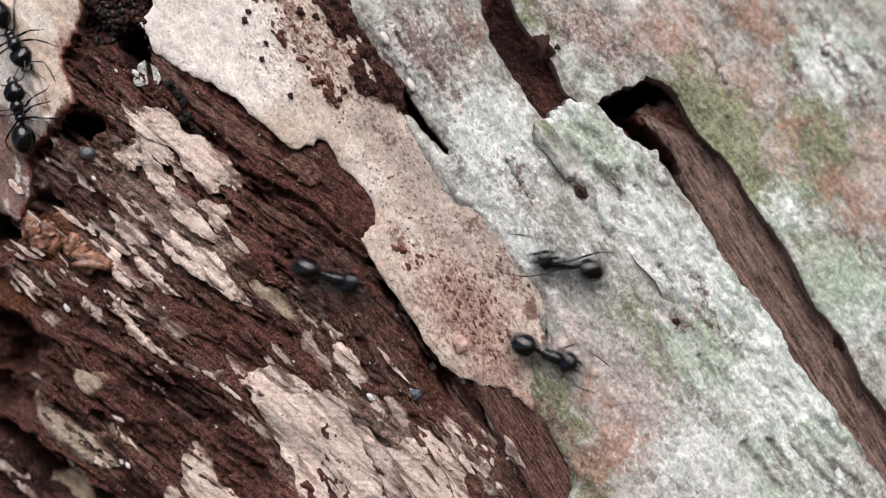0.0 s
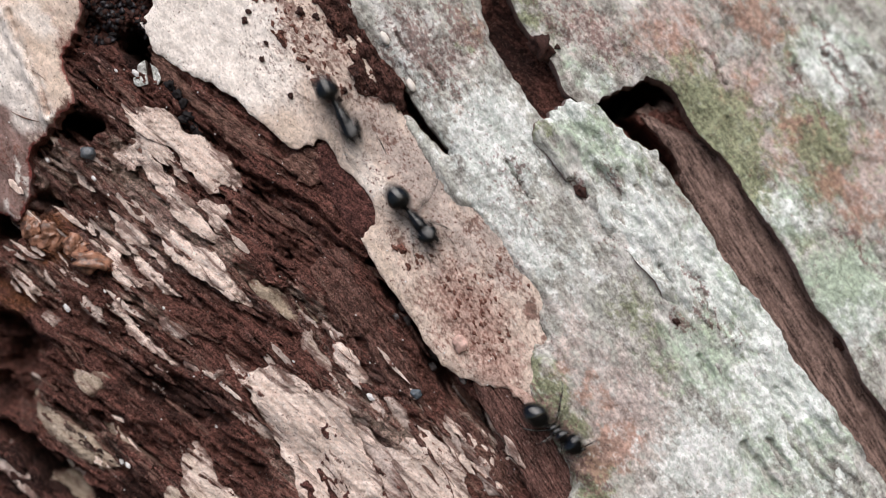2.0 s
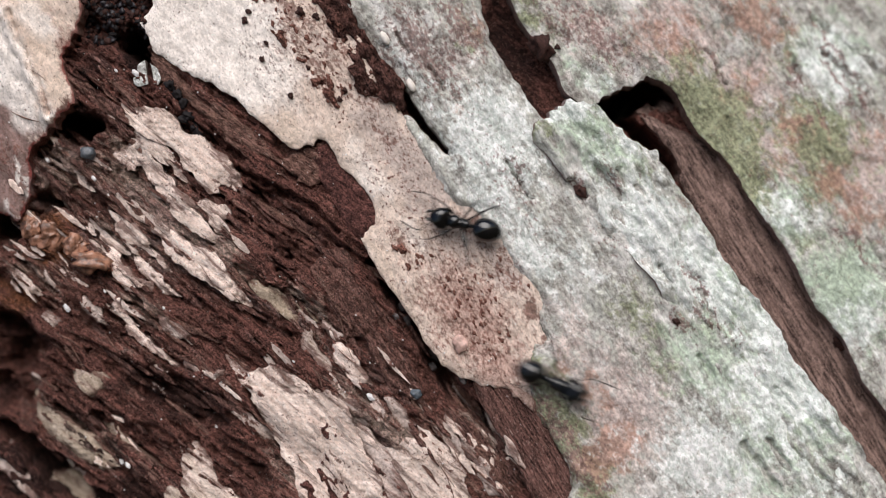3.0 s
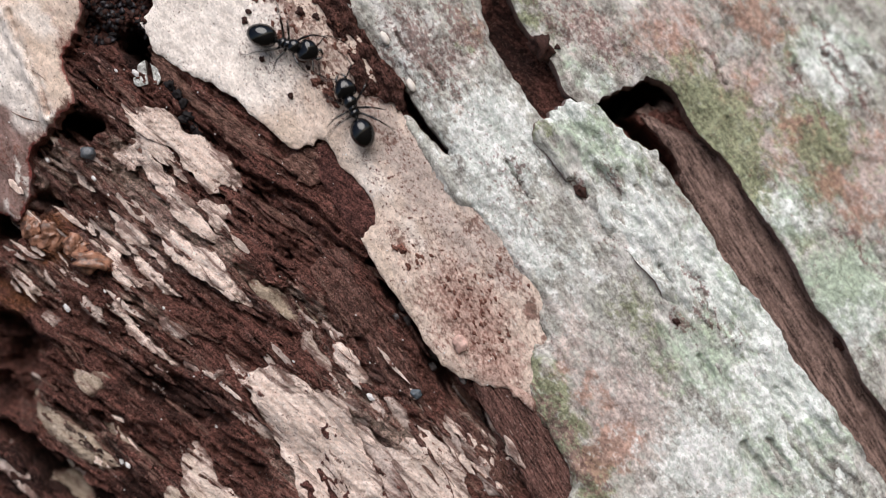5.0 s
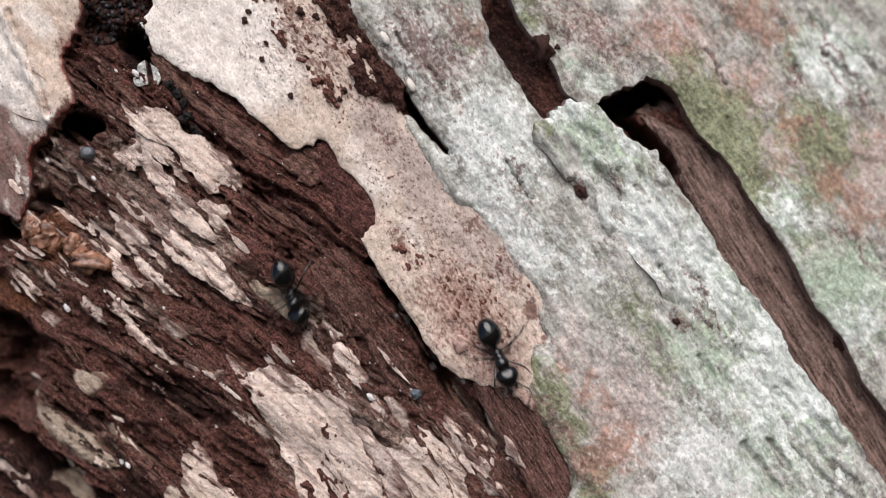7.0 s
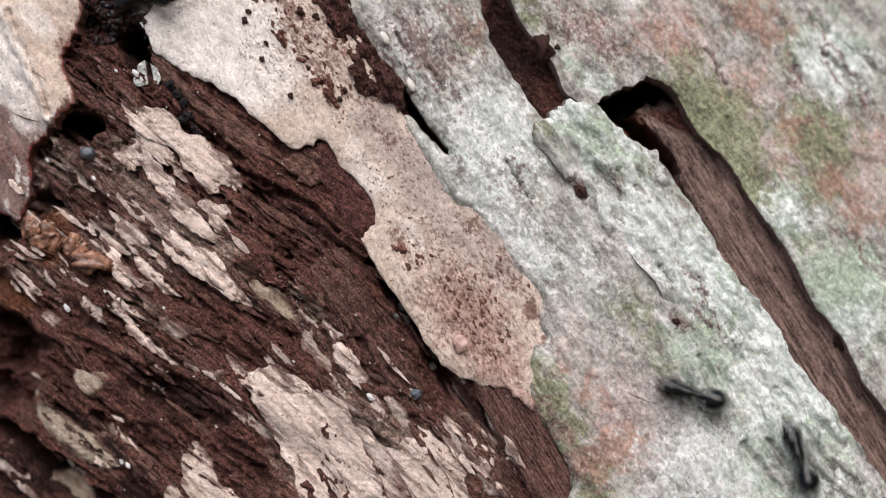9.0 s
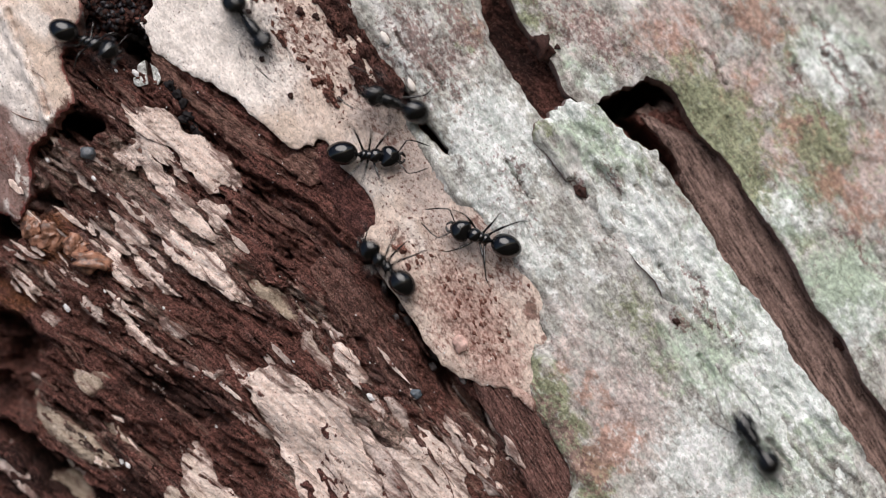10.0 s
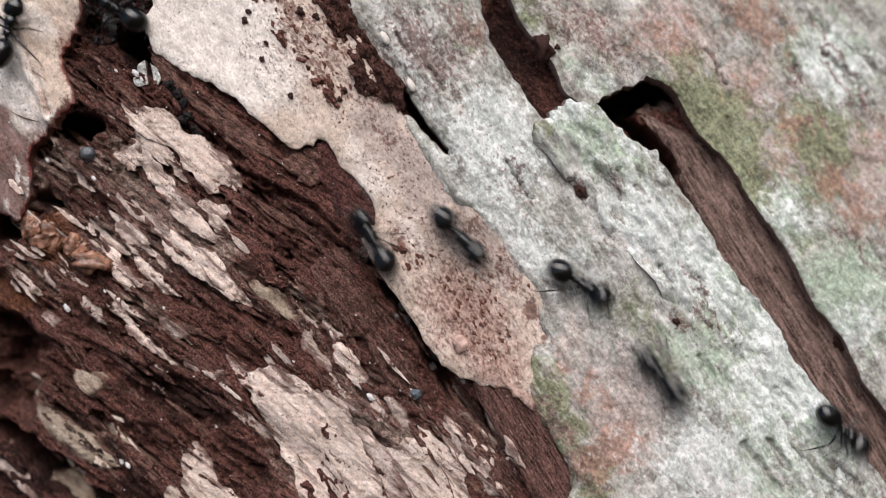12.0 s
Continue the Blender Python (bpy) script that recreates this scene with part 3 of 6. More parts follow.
TORN = bark_material("torn dark brown bark", (0.010, 0.004, 0.0035), (0.19, 0.086, 0.070), grain=(2.6, 2.6, 0.8), fine=6.0, turn=2, bump=0.4, knob=1.0,
                     glint_hair=((0.34, 0.20, 0.165), 0.36), blotch=((0.02, 0.008, 0.007), 0.9, 0.3), granule=(0.5, 6.0))
RUSTY = bark_material("red-brown bark scale", (0.050, 0.019, 0.015), (0.25, 0.115, 0.088), grain=(3.0, 3.0, 1.5), fine=7.0, turn=-10, bump=0.25, blotch=((0.09, 0.035, 0.027), 0.9, 0.3), granule=(0.5, 7.0))
SMOOTHED = bark_material("crumbly dark brown bark", (0.026, 0.0095, 0.0085), (0.16, 0.066, 0.056), grain=(3.0, 3.0, 1.2), fine=8.0, turn=-19, bump=0.22, rough=0.6, blotch=((0.07, 0.029, 0.025), 0.8, 0.3), granule=(0.5, 7.0))
bark_plate("bark_plate", [(-9.37, 7.11), (-8.1, 7.66), (-6.83, 5.6), (-5.4, 3.81), (-4.29, 2.18), (-5.4, 0.44), (-6.59, 1.15), (-7.7, 3.22), (-8.65, 5.12)], 0.66, 1.4, SMOOTHED,
           lambda u, v: low(u, v, 0.35, 1.0, 105, 50, 3) + low(u, v, 0.22, 0.4, 106, 50, 2), seed=19, slant=45, label="dark crumbly bark flap")

bark_plate("bark_plate", [(-7.25, 0.2), (-6.77, -0.28), (-6.14, -1.39), (-5.42, -2.75), (-4.46, -4.14), (-3.59, -5.46), (-2.87, -6.65), (-2.23, -8.17), (-1.59, -9.92), (-1.04, -11.2), (-1.59, -10.96), (-2.31, -10.48), (-3.03, -10.4), (-3.75, -10.24), (-4.46, -8.73), (-5.14, -7.13), (-5.74, -6.18), (-7.1, -6.18), (-8.21, -4.74), (-9.09, -3.15), (-9.41, -1.55), (-8.53, -0.44)], 0.42, 1.5, BAND,
           lambda u, v: low(u, v, 0.45, 1.3, 107, 50, 2.5) + low(u, v, 0.36, 0.45, 108, 45, 2.5) - 0.5 * smooth(low(u, v, 1.0, 1.1, 109, 48, 5, 2), 0.28, 0.4), rough=0.22, step=0.13, seed=20, slant=50, edge=0.5, label="brown granular bark beside a crack")
bark_plate("bark_plate", [(-9.2, 18.68), (-8.88, 17.16), (-8.17, 16.05), (-7.53, 14.7), (-7.05, 13.51), (-6.42, 12.16), (-5.71, 10.9), (-4.44, 10.35), (-2.86, 9.88), (-2.94, 11.47), (-3.57, 12.66), (-4.6, 13.85), (-5.44, 15.28), (-6.59, 17.03), (-6.99, 19.1)], 1.35, 1.0, TORN,
           lambda u, v: low(u, v, 0.9, 0.7, 114, 57, 3) + low(u, v, 0.5, 0.3, 115, 57, 2), rough=0.5, step=0.12, seed=21, edge=0.3, label="brown fibrous crust on the pale strip")

# the pale strip
bark_plate("bark_plate", [(-19.19, 19.86), (-20.7, 16.7), (-21.3, 15.83), (-20.71, 14.88), (-20.31, 13.77), (-17.13, 11.94), (-15.22, 10.98), (-13.64, 9.63), (-11.06, 7.33), (-10.27, 7.1), (-9.2, 7.33), (-8.41, 7.73), (-7.77, 6.86), (-7.3, 5.91), (-5.71, 4.4), (-5.11, 3.41), (-4.76, 2.42), (-4.92, 1.55), (-5.67, 0.67), (-5.11, -0.55), (-4.44, -1.86), (-3.65, -2.81), (-3.09, -3.53), (-1.66, -5.91), (-0.75, -7.17), (0.04, -8.28), (1.43, -9), (2.54, -9.48), (4.6, -9.88), (6.19, -10.28), (7.98, -8.3), (8.27, -5.93), (7.4, -3.54), (4.22, 1.63), (2.43, 3.82), (0.64, 5.61), (-0.64, 7.12), (-1.83, 8.47), (-2.86, 9.58), (-3.38, 10.29), (-3.74, 11.57), (-4.21, 12.6), (-5.25, 13.95), (-6.2, 15.46), (-7.16, 16.97), (-7.48, 19.94)], 0.9, 1.2, CREAM,
           lambda u, v: low(u, v, 0.35, 5, 111, 50, 2) + low(u, v, 0.16, 1.2, 112, 50, 2) + low(u, v, 0.075, 0.4, 113, 50, 1.2, 3, 0.6), rough=0.17, seed=13, step=0.15,
           label="smooth cream bark strip speckled red-brown", masks={
    "brown": lambda u, v: blobs(u, v, [(-11.07, 16.7, 1.59, 0.99, 50, 0.6), (-9.68, 15.92, 1.39, 0.79, 40, 0.5), (-7.7, 13.06, 1.59, 0.48, 60, 0.5), (-5.4, 10.96, 1.19, 0.79, 50, 0.55), (-10.48, 16.31, 2.38, 1.19, 50, 0.35), (-8.29, 11.74, 2.38, 0.63, 60, 0.62), (-8.89, 15.12, 2.38, 0.95, 57, 0.3), (-10.47, 10.74, 2.38, 2.38, 50, 0.22), (-12.05, 13.52, 2.38, 1.98, 50, 0.26), (-10.47, 15.12, 2.78, 0.71, 57, 0.5), (-7.6, 14.6, 3.2, 1.1, 57, 0.5), (-9.6, 13.2, 2.2, 0.7, 55, 0.4)] + [(-4.4, 8.6, 2.4, 0.6, 57, 0.5), (-3.34, 7.58, 5.16, 1.99, 57, 0.27), (-0.95, 1.63, 4.76, 1.98, 57, 0.25), (1.6, -4.4, 6.2, 4.2, 57, 0.40), (3.01, -7.1, 3.4, 2.8, 57, 0.40), (-2.62, -0.16, 1.59, 0.36, 60, 0.75), (4.6, -1.8, 4.6, 0.75, 57, 0.5), (2.0, 1.7, 1.6, 0.85, 57, 0.55), (0.63, -2.34, 5.16, 2.38, 57, 0.32), (6.4, -4.73, 1.99, 0.48, 60, 0.85), (-5.31, 5.59, 1.59, 0.79, 60, 0.3), (3.41, -7.89, 2.38, 2.38, 57, 0.3)], 5) + 0.10,
    "tan": lambda u, v: blobs(u, v, [(-11.2, 8.6, 2.6, 1.0, 40, 0.9), (-15.5, 11.6, 3.0, 0.7, 38, 0.6), (-6.6, 6.0, 3.0, 1.0, 57, 0.5), (-4.8, 0.4, 2.2, 0.7, 60, 0.8), (-3.2, -3.2, 3.4, 0.5, 57, 0.9), (-0.8, -7.2, 3.2, 0.5, 55, 0.9)], 14),
    "dots": lambda u, v: 0.10 + blobs(u, v, [(-9.68, 15.12, 3.17, 2.38, 50, 0.3), (-3.33, 6.39, 6.35, 2.38, 57, 0.35), (1.43, -4.72, 5.16, 3.17, 57, -0.2), (-0.95, 0.83, 4.76, 2.38, 57, 0.4), (-12.05, 13.12, 2.38, 1.98, 50, 0.3), (-16.01, 15.5, 4.36, 2.77, 40, -0.2)], 19) - 0.3 * blobs(u, v, [(-16.81, 15.1, 4.76, 3.17, 40, 1), (-11, 9.4, 4, 2.2, 45, 0.9), (1.8, -4.9, 6.0, 4.0, 57, 1)], 20),
    "rosy": lambda u, v: blobs(u, v, [(1.82, -4.72, 5.95, 3.37, 57, 0.8), (3.81, -7.89, 2.78, 2.38, 57, 0.85), (-3.33, 0.44, 2.78, 1.19, 57, 0.5), (-6.5, 4.4, 2.38, 1.19, 57, 0.3)], 15),
    "grey": lambda u, v: blobs(u, v, [(-2.14, 5.6, 7.15, 1.99, 57, 0.85), (-4.6, 8.6, 5, 2.2, 57, 0.7), (0.64, 1.63, 5.96, 1.59, 57, 0.75), (3.82, -0.36, 4.77, 1.35, 57, 0.8), (-8.89, 14.33, 3.18, 2.78, 50, 0.5)], 16),
    "white": lambda u, v: blobs(u, v, [(-17.0, 15.4, 7.0, 4.6, 40, 1.5), (-12, 11.6, 4, 2.6, 45, 0.6), (-5.4, 5.6, 5.0, 1.5, 57, 0.55), (-1.6, 0.2, 4.0, 1.0, 57, 0.5)], 17)})


def crust(seed, big=0.35, rugged=0.22):
    def relief(u, v):
        return (low(u, v, big, 4, seed, 57, 2) + low(u, v, rugged * 1.25, 1.0, seed + 1, 57, 2.6, 4, 0.55)
                + 0.08 * fbm(u / 0.5, v / 0.5, seed + 2, 3, 0.6))
    return relief


def scored(relief, lines, deep):
    """The relief with short torn pits and cracks along the lines."""
    def cut(u, v):
        h = relief(u, v)
        for line in lines:
            d, w = line_distance(u + 0.2 * fbm(u / 0.6, v / 0.6, 171, 2), v + 0.2 * fbm(u / 0.6 + 5, v / 0.6, 172, 2), line)
            h = h - deep * smooth(d, w * 1.3, w * 0.3)
        return h
    return cut


PLATE_PITS = [[(4.44, 6.23, 0.14), (5.16, 4.96, 0.14), (5.87, 3.77, 0.14)],
          [(21.18, -13.73, 0.3), (22.62, -15.49, 0.3), (23.65, -17.16, 0.3)],
          [(23.06, -13.53, 0.24), (24.42, -15.52, 0.24)],
          [(25.85, -14.36, 0.2), (26.88, -16.36, 0.2)],
          [(-3.33, 15.09, 0.12), (-2.38, 13.66, 0.12)],
          [(-0.95, 12.72, 0.12), (0.08, 11.14, 0.12)],
          [(18.17, -7.53, 0.2), (19.05, -9.05, 0.2)],
          [(5.79, 3.81, 0.1), (6.35, 3.53, 0.1)]]
LAYER_PITS = [[(10.89, 5.76, 0.22), (11.68, 4.73, 0.22), (12.48, 3.54, 0.22)],
          [(12.26, 5.61, 0.15), (12.89, 4.42, 0.15)],
          [(8.95, 4.6, 0.3), (9.99, 3.81, 0.3)],
          [(15.26, -1.15, 0.15), (16.13, -2.34, 0.15)],
          [(16.1, -4.92, 0.22), (17.05, -6.31, 0.22), (17.92, -7.89, 0.22)],
          [(18.16, -2.95, 0.12), (19.03, -4.74, 0.12), (19.53, -6.32, 0.12)],
          [(19.33, -6.32, 0.2), (20.2, -7.75, 0.2), (20.5, -9.02, 0.2)],
          [(13.7, 4.42, 0.15), (14.58, 3.15, 0.15)]]
FAR_PITS = [[(18.83, 14.47, 0.1), (19.81, 13.17, 0.1), (20.37, 11.85, 0.1)],
          [(25.6, 13.59, 0.12), (26.17, 12.42, 0.12)],
          [(28.03, 14.51, 0.13), (29.84, 12.96, 0.13), (30.29, 11.36, 0.13)],
          [(29.09, 15.92, 0.1), (30.38, 14.6, 0.1)],
          [(27.35, 17.14, 0.1), (28.64, 15.99, 0.1)],
          [(30.84, 0.86, 0.1), (31.91, -0.86, 0.1)],
          [(30.41, 15.12, 0.1), (32.38, 13.05, 0.1)]]


def fading_crust(u, v):
    """A layer that thins out down the grain, into the one below."""
    a, b = along(u, v, 57)
    return crust(131, 0.35, 0.42)(u, v) + low(u, v, 0.6, 0.75, 137, 57, 4, 2) - 1.0 * smooth(a + 1.5 * fbm(u / 3, v / 3, 135, 2), 9, 19) * smooth(b, 17, 11)


# grey lichen layers
bark_plate("bark_plate", [(-7.68, 19.82), (-7.12, 17.84), (-6.8, 16.64), (-5.69, 15.26), (-5.1, 14.08), (-3.12, 11.98), (-2.45, 11.04), (-1.86, 9.85), (-1.07, 8.78), (-0.16, 7.71), (0.67, 6.69), (0.24, 6.76), (-0.63, 7.55), (-2.1, 9.13), (-2.81, 9.6), (-2.85, 9.37), (-2.45, 8.42), (-1.74, 7.23), (-0.75, 5.49), (0.04, 4.15), (0.75, 3.2), (1.62, 2.85), (2.53, 2.49), (3.08, 1.46), (3.99, 0.04), (4.78, -0.91), (5.58, -2.1), (6.29, -3.04), (6.84, -4.11), (6.88, -5.3), (7.27, -6.36), (6.56, -6.75), (6.08, -7.86), (5.96, -10.22), (6.75, -11.8), (7.93, -13.77), (8.91, -15.54), (10.09, -20.46), (35.3, -20.91), (31.2, -16.85), (27.97, -12.42), (24.74, -7.99), (21.92, -3.97), (18.71, 0.84), (16.3, 4.46), (12.66, 7.65), (7.33, 9.12), (5.42, 11.59), (3.5, 14.57), (1.52, 19.99)], 1.45, 2.4, LICHEN, scored(crust(121), PLATE_PITS, 0.7), rough=0.2, seed=14, step=0.14, edge=0.8, fall=0.45, bare=0.45, toe=0.0,
           label="grey lichen-crusted bark plate", masks={
    "brown": lambda u, v: blobs(u, v, [(8.52, -13.37, 5.92, 1.18, 57, 0.5), (5.18, -2.33, 3.56, 0.47, 57, 0.6), (5.78, 2.42, 3.56, 0.79, 57, 0.25), (-1.35, 13.91, 4.36, 1.78, 55, 0.5), (1.43, 15.55, 2.78, 1.19, 55, 0.45), (5.19, 5.19, 1.98, 0.20, 60, 0.6), (11.78, 0.84, 3.18, 0.99, 57, 0.2), (-3.72, 12.69, 2.37, 0.47, 57, 0.6), (16.57, -5.14, 1.19, 0.40, 57, 0.6), (4.59, 4.4, 4.75, 2.38, 57, 0.2)], 5) + 0.15,
    "mint": lambda u, v: 0.1 + blobs(u, v, [(24.66, -11.17, 6.81, 4.80, 57, 0.7), (18.57, -7.93, 4.78, 2.79, 57, 0.6), (21.7, -16.25, 4.77, 2.38, 40, 0.5), (4.6, 6.78, 2.78, 1.98, 57, 0.3)], 29),
    "pink": lambda u, v: 0.12 + blobs(u, v, [(12.89, -11.82, 5.93, 4.35, 57, 0.6), (18.87, -15.82, 4.76, 2.38, 40, 0.55), (8.94, -4.71, 3.56, 1.98, 57, 0.4), (8.93, -7.07, 2.37, 1.98, 57, 0.5), (1.43, 13.54, 3.57, 1.59, 57, 0.35), (11.72, -7.88, 3.17, 2.38, 57, 0.4)], 28),
    "green": lambda u, v: blobs(u, v, [(7.34, -10.22, 4.34, 1.58, 57, 0.95), (9.11, -14.16, 5.52, 1.66, 57, 1), (13.74, -4.73, 3.58, 1.59, 57, 0.5), (18.59, -6.34, 3.99, 1.60, 57, 0.5), (1.83, 15.15, 2.39, 1.59, 57, 0.35), (16.13, -8.3, 2.38, 1.59, 40, 0.5)], 25) + 0.05,
    "rust": lambda u, v: blobs(u, v, [(11.49, -14.17, 1.97, 2.76, 57, 0.85), (10.51, -10.23, 2.37, 1.58, 57, 0.5), (2.23, 15.56, 1.59, 1.19, 57, 0.5), (1.82, 10.35, 1.19, 0.99, 50, 0.45), (8.53, -7.86, 1.98, 1.58, 50, 0.4), (14.88, -13.42, 2.37, 2.37, 50, 0.2)], 26) + 0.05,
    "white": lambda u, v: blobs(u, v, [(3.41, 7.57, 4.36, 2.97, 57, 0.85), (5.78, 0.83, 4.75, 1.58, 57, 0.65), (24.68, -10.38, 5.21, 3.61, 57, 0.85), (18.48, -15.03, 4.36, 3.57, 50, 0.6), (27.88, -15.58, 3.20, 2.40, 57, 0.6), (2.61, 3.6, 1.98, 1.19, 57, 0.6), (9.36, -1.15, 2.38, 1.98, 57, 0.4), (-2.53, 12.3, 2.77, 0.99, 57, 0.3)], 27) + 0.18})
bark_plate("bark_plate", [(7.22, 9.16), (8.51, 10.14), (9.88, 10.48), (11.09, 10.01), (12.29, 8.58), (14.71, 6.76), (16.48, 4.92), (18.64, 1.56), (21.12, -2.36), (23.54, -5.17), (24.73, -7.64), (26.75, -9.97), (28.76, -12.86), (30.36, -15.26), (32.68, -19.18), (25.21, -19.39), (22.86, -14.25), (20.08, -9.88), (18.3, -6.71), (16.31, -4.72), (14.92, -2.34), (12.85, 0.04), (11.09, 1.55), (9.43, 4.08), (7.44, 6.3), (6.1, 8.12)], 1.95, 1.6, LICHEN, scored(fading_crust, LAYER_PITS, 0.7), rough=0.24, seed=15, step=0.14, edge=0.18, toe=0.12,
           label="thick pale green lichen layer on bark", masks={
    "brown": lambda u, v: blobs(u, v, [(9.75, 4.2, 0.99, 0.71, 20, 0.7), (12.17, 4.81, 1.99, 0.56, 57, 0.5), (18.15, -3.15, 3.18, 0.32, 60, 0.55), (18.94, -5.13, 2.39, 0.40, 57, 0.6), (20.52, -7.92, 2.39, 1.59, 57, 0.35)], 5) + 0.12,
    "green": lambda u, v: blobs(u, v, [(10.99, 8.4, 4.78, 1.59, 50, 0.55), (13.39, 5.62, 2.39, 1.59, 50, 0.5), (19.76, -4.74, 4.38, 1.99, 57, 0.5), (25.37, -11.93, 3.59, 1.99, 57, 0.4), (6.98, 8.36, 1.19, 1.19, 0, 0.6), (21.02, -3.16, 3.20, 1.20, 57, 0.4)], 35) + 0.12,
    "white": lambda u, v: blobs(u, v, [(8.59, 9.78, 2.39, 0.64, -10, 0.8), (14.16, 1.63, 4.37, 2.39, 57, 0.85), (17.77, -1.55, 3.59, 1.99, 57, 0.75), (24.22, -7.95, 5.20, 2.00, 57, 1), (12.61, 8.02, 3.19, 0.80, 45, 0.5)], 37) + 0.24,
    "mint": lambda u, v: 0.2 + blobs(u, v, [(10.59, 8, 4.78, 1.99, 50, 0.6), (20.6, -3.95, 6.39, 2.39, 57, 0.7), (25.41, -10.35, 4.79, 2.40, 57, 0.7)], 39),
    "rust": lambda u, v: blobs(u, v, [(14.53, -1.15, 1.59, 0.79, 57, 0.4), (16.62, 3.24, 1.60, 0.80, 57, 0.4)], 38)})
bark_plate("bark_plate", [(1.84, 20.79), (4, 20.04), (4.48, 18.43), (5.35, 16.42), (6.15, 15.14), (7.11, 13.94), (7.99, 12.75), (8.63, 10.98), (9.83, 10.19), (10.73, 10.29), (11.55, 10.86), (12.78, 11.45), (13.69, 11.71), (14.52, 12.3), (15.51, 12.08), (16.25, 11.68), (17.06, 10.55), (18.18, 8.45), (19.33, 7.32), (20.56, 6.03), (22.09, 3.36), (23.39, 1.58), (24.61, -0.04), (25.72, -2.39), (26.6, -4), (27.75, -5.3), (28.77, -6.52), (29.45, -8.05), (30.24, -9.66), (31.46, -11.36), (34.64, -15.74), (39.62, -20.66), (42, -10), (42, 26)], 1.55, 2.3, LICHEN, scored(crust(141, 0.5, 0.3), FAR_PITS, 0.5), rough=0.13, seed=16, step=0.15, edge=0.12, toe=0.04,
           label="mottled lichen bark plate, green, pink and white", masks={
    "brown": lambda u, v: blobs(u, v, [(11.03, 15.23, 3.20, 1.20, 50, 0.5), (8.61, 16.38, 2.39, 1.20, 50, 0.4), (25.66, 12.75, 1.64, 0.20, 60, 0.7), (19.68, 13.41, 2.03, 0.20, 50, 0.6), (29.14, 12.01, 2.89, 0.25, 60, 0.6), (29.68, 13.72, 2.49, 0.21, 60, 0.6), (29.9, 0.04, 2.03, 0.24, 50, 0.6), (28.42, 15.37, 3.73, 0.17, 60, 0.6), (31.29, 10.39, 2.48, 0.17, 60, 0.6), (27.28, 9.87, 2.46, 0.20, 57, 0.5)], 5) + 0.17,
    "green": lambda u, v: blobs(u, v, [(19.58, 9.31, 4.03, 2.42, 40, 1), (21.98, 4.87, 2.42, 1.21, 57, 0.8), (17.17, 13.34, 1.61, 1.21, 0, 0.5), (27.21, 8.21, 3.27, 2.45, 30, 0.75), (21.58, 5.68, 2.42, 2.42, 40, 0.7), (27.06, 4.51, 2.44, 1.63, 0, 0.6), (28.94, -2.39, 2.43, 2.43, 40, 0.6), (25.34, 15.67, 1.23, 2.06, 0, 0.4), (25.65, 0.85, 2.42, 1.21, 40, 0.5), (6.2, 16.33, 2.38, 1.19, 50, 0.4)], 45) + 0.22,
    "mint": lambda u, v: 0.15 + blobs(u, v, [(28.8, 14.11, 3.31, 2.90, 40, 0.6), (28.91, -3.19, 3.63, 3.63, 40, 0.8), (24.86, 2.46, 2.82, 2.42, 40, 0.5), (10.19, 11.98, 2.79, 1.19, 50, 0.4)], 49),
    "pink": lambda u, v: 0.25 + blobs(u, v, [(16.8, 15.38, 3.63, 2.83, 40, 0.5), (22.18, 11.82, 2.84, 2.44, 0, 0.5), (25.04, 7.76, 2.84, 2.44, 0, 0.4), (31.05, 5.79, 2.46, 3.70, 0, 0.5), (11.03, 15.23, 3.60, 2.00, 50, 0.3)], 48),
    "rust": lambda u, v: blobs(u, v, [(16.38, 15.37, 2.82, 2.42, 40, 0.6), (22.78, 16.84, 3.69, 2.05, 30, 0.75), (22.18, 11.82, 1.62, 1.62, 0, 0.6), (28.36, 4.52, 2.44, 1.63, 20, 0.75), (30.45, 2.49, 2.04, 1.63, 20, 0.7), (32.05, 7.89, 2.07, 2.48, 0, 0.5), (25.08, 9, 2.44, 2.44, 20, 0.5), (13.9, 15.3, 2.41, 1.61, 50, 0.4), (24.11, 5.7, 1.62, 1.62, 0, 0.4)], 46) * 0.9 + 0.08,
    "white": lambda u, v: blobs(u, v, [(28.78, 13.69, 3.31, 2.89, 40, 0.75), (24.86, 2.46, 2.42, 2.02, 40, 0.6), (30.1, -5.61, 2.42, 2.42, 40, 0.6), (11, 12.39, 2.39, 1.20, 50, 0.45)], 47) + 0.08})

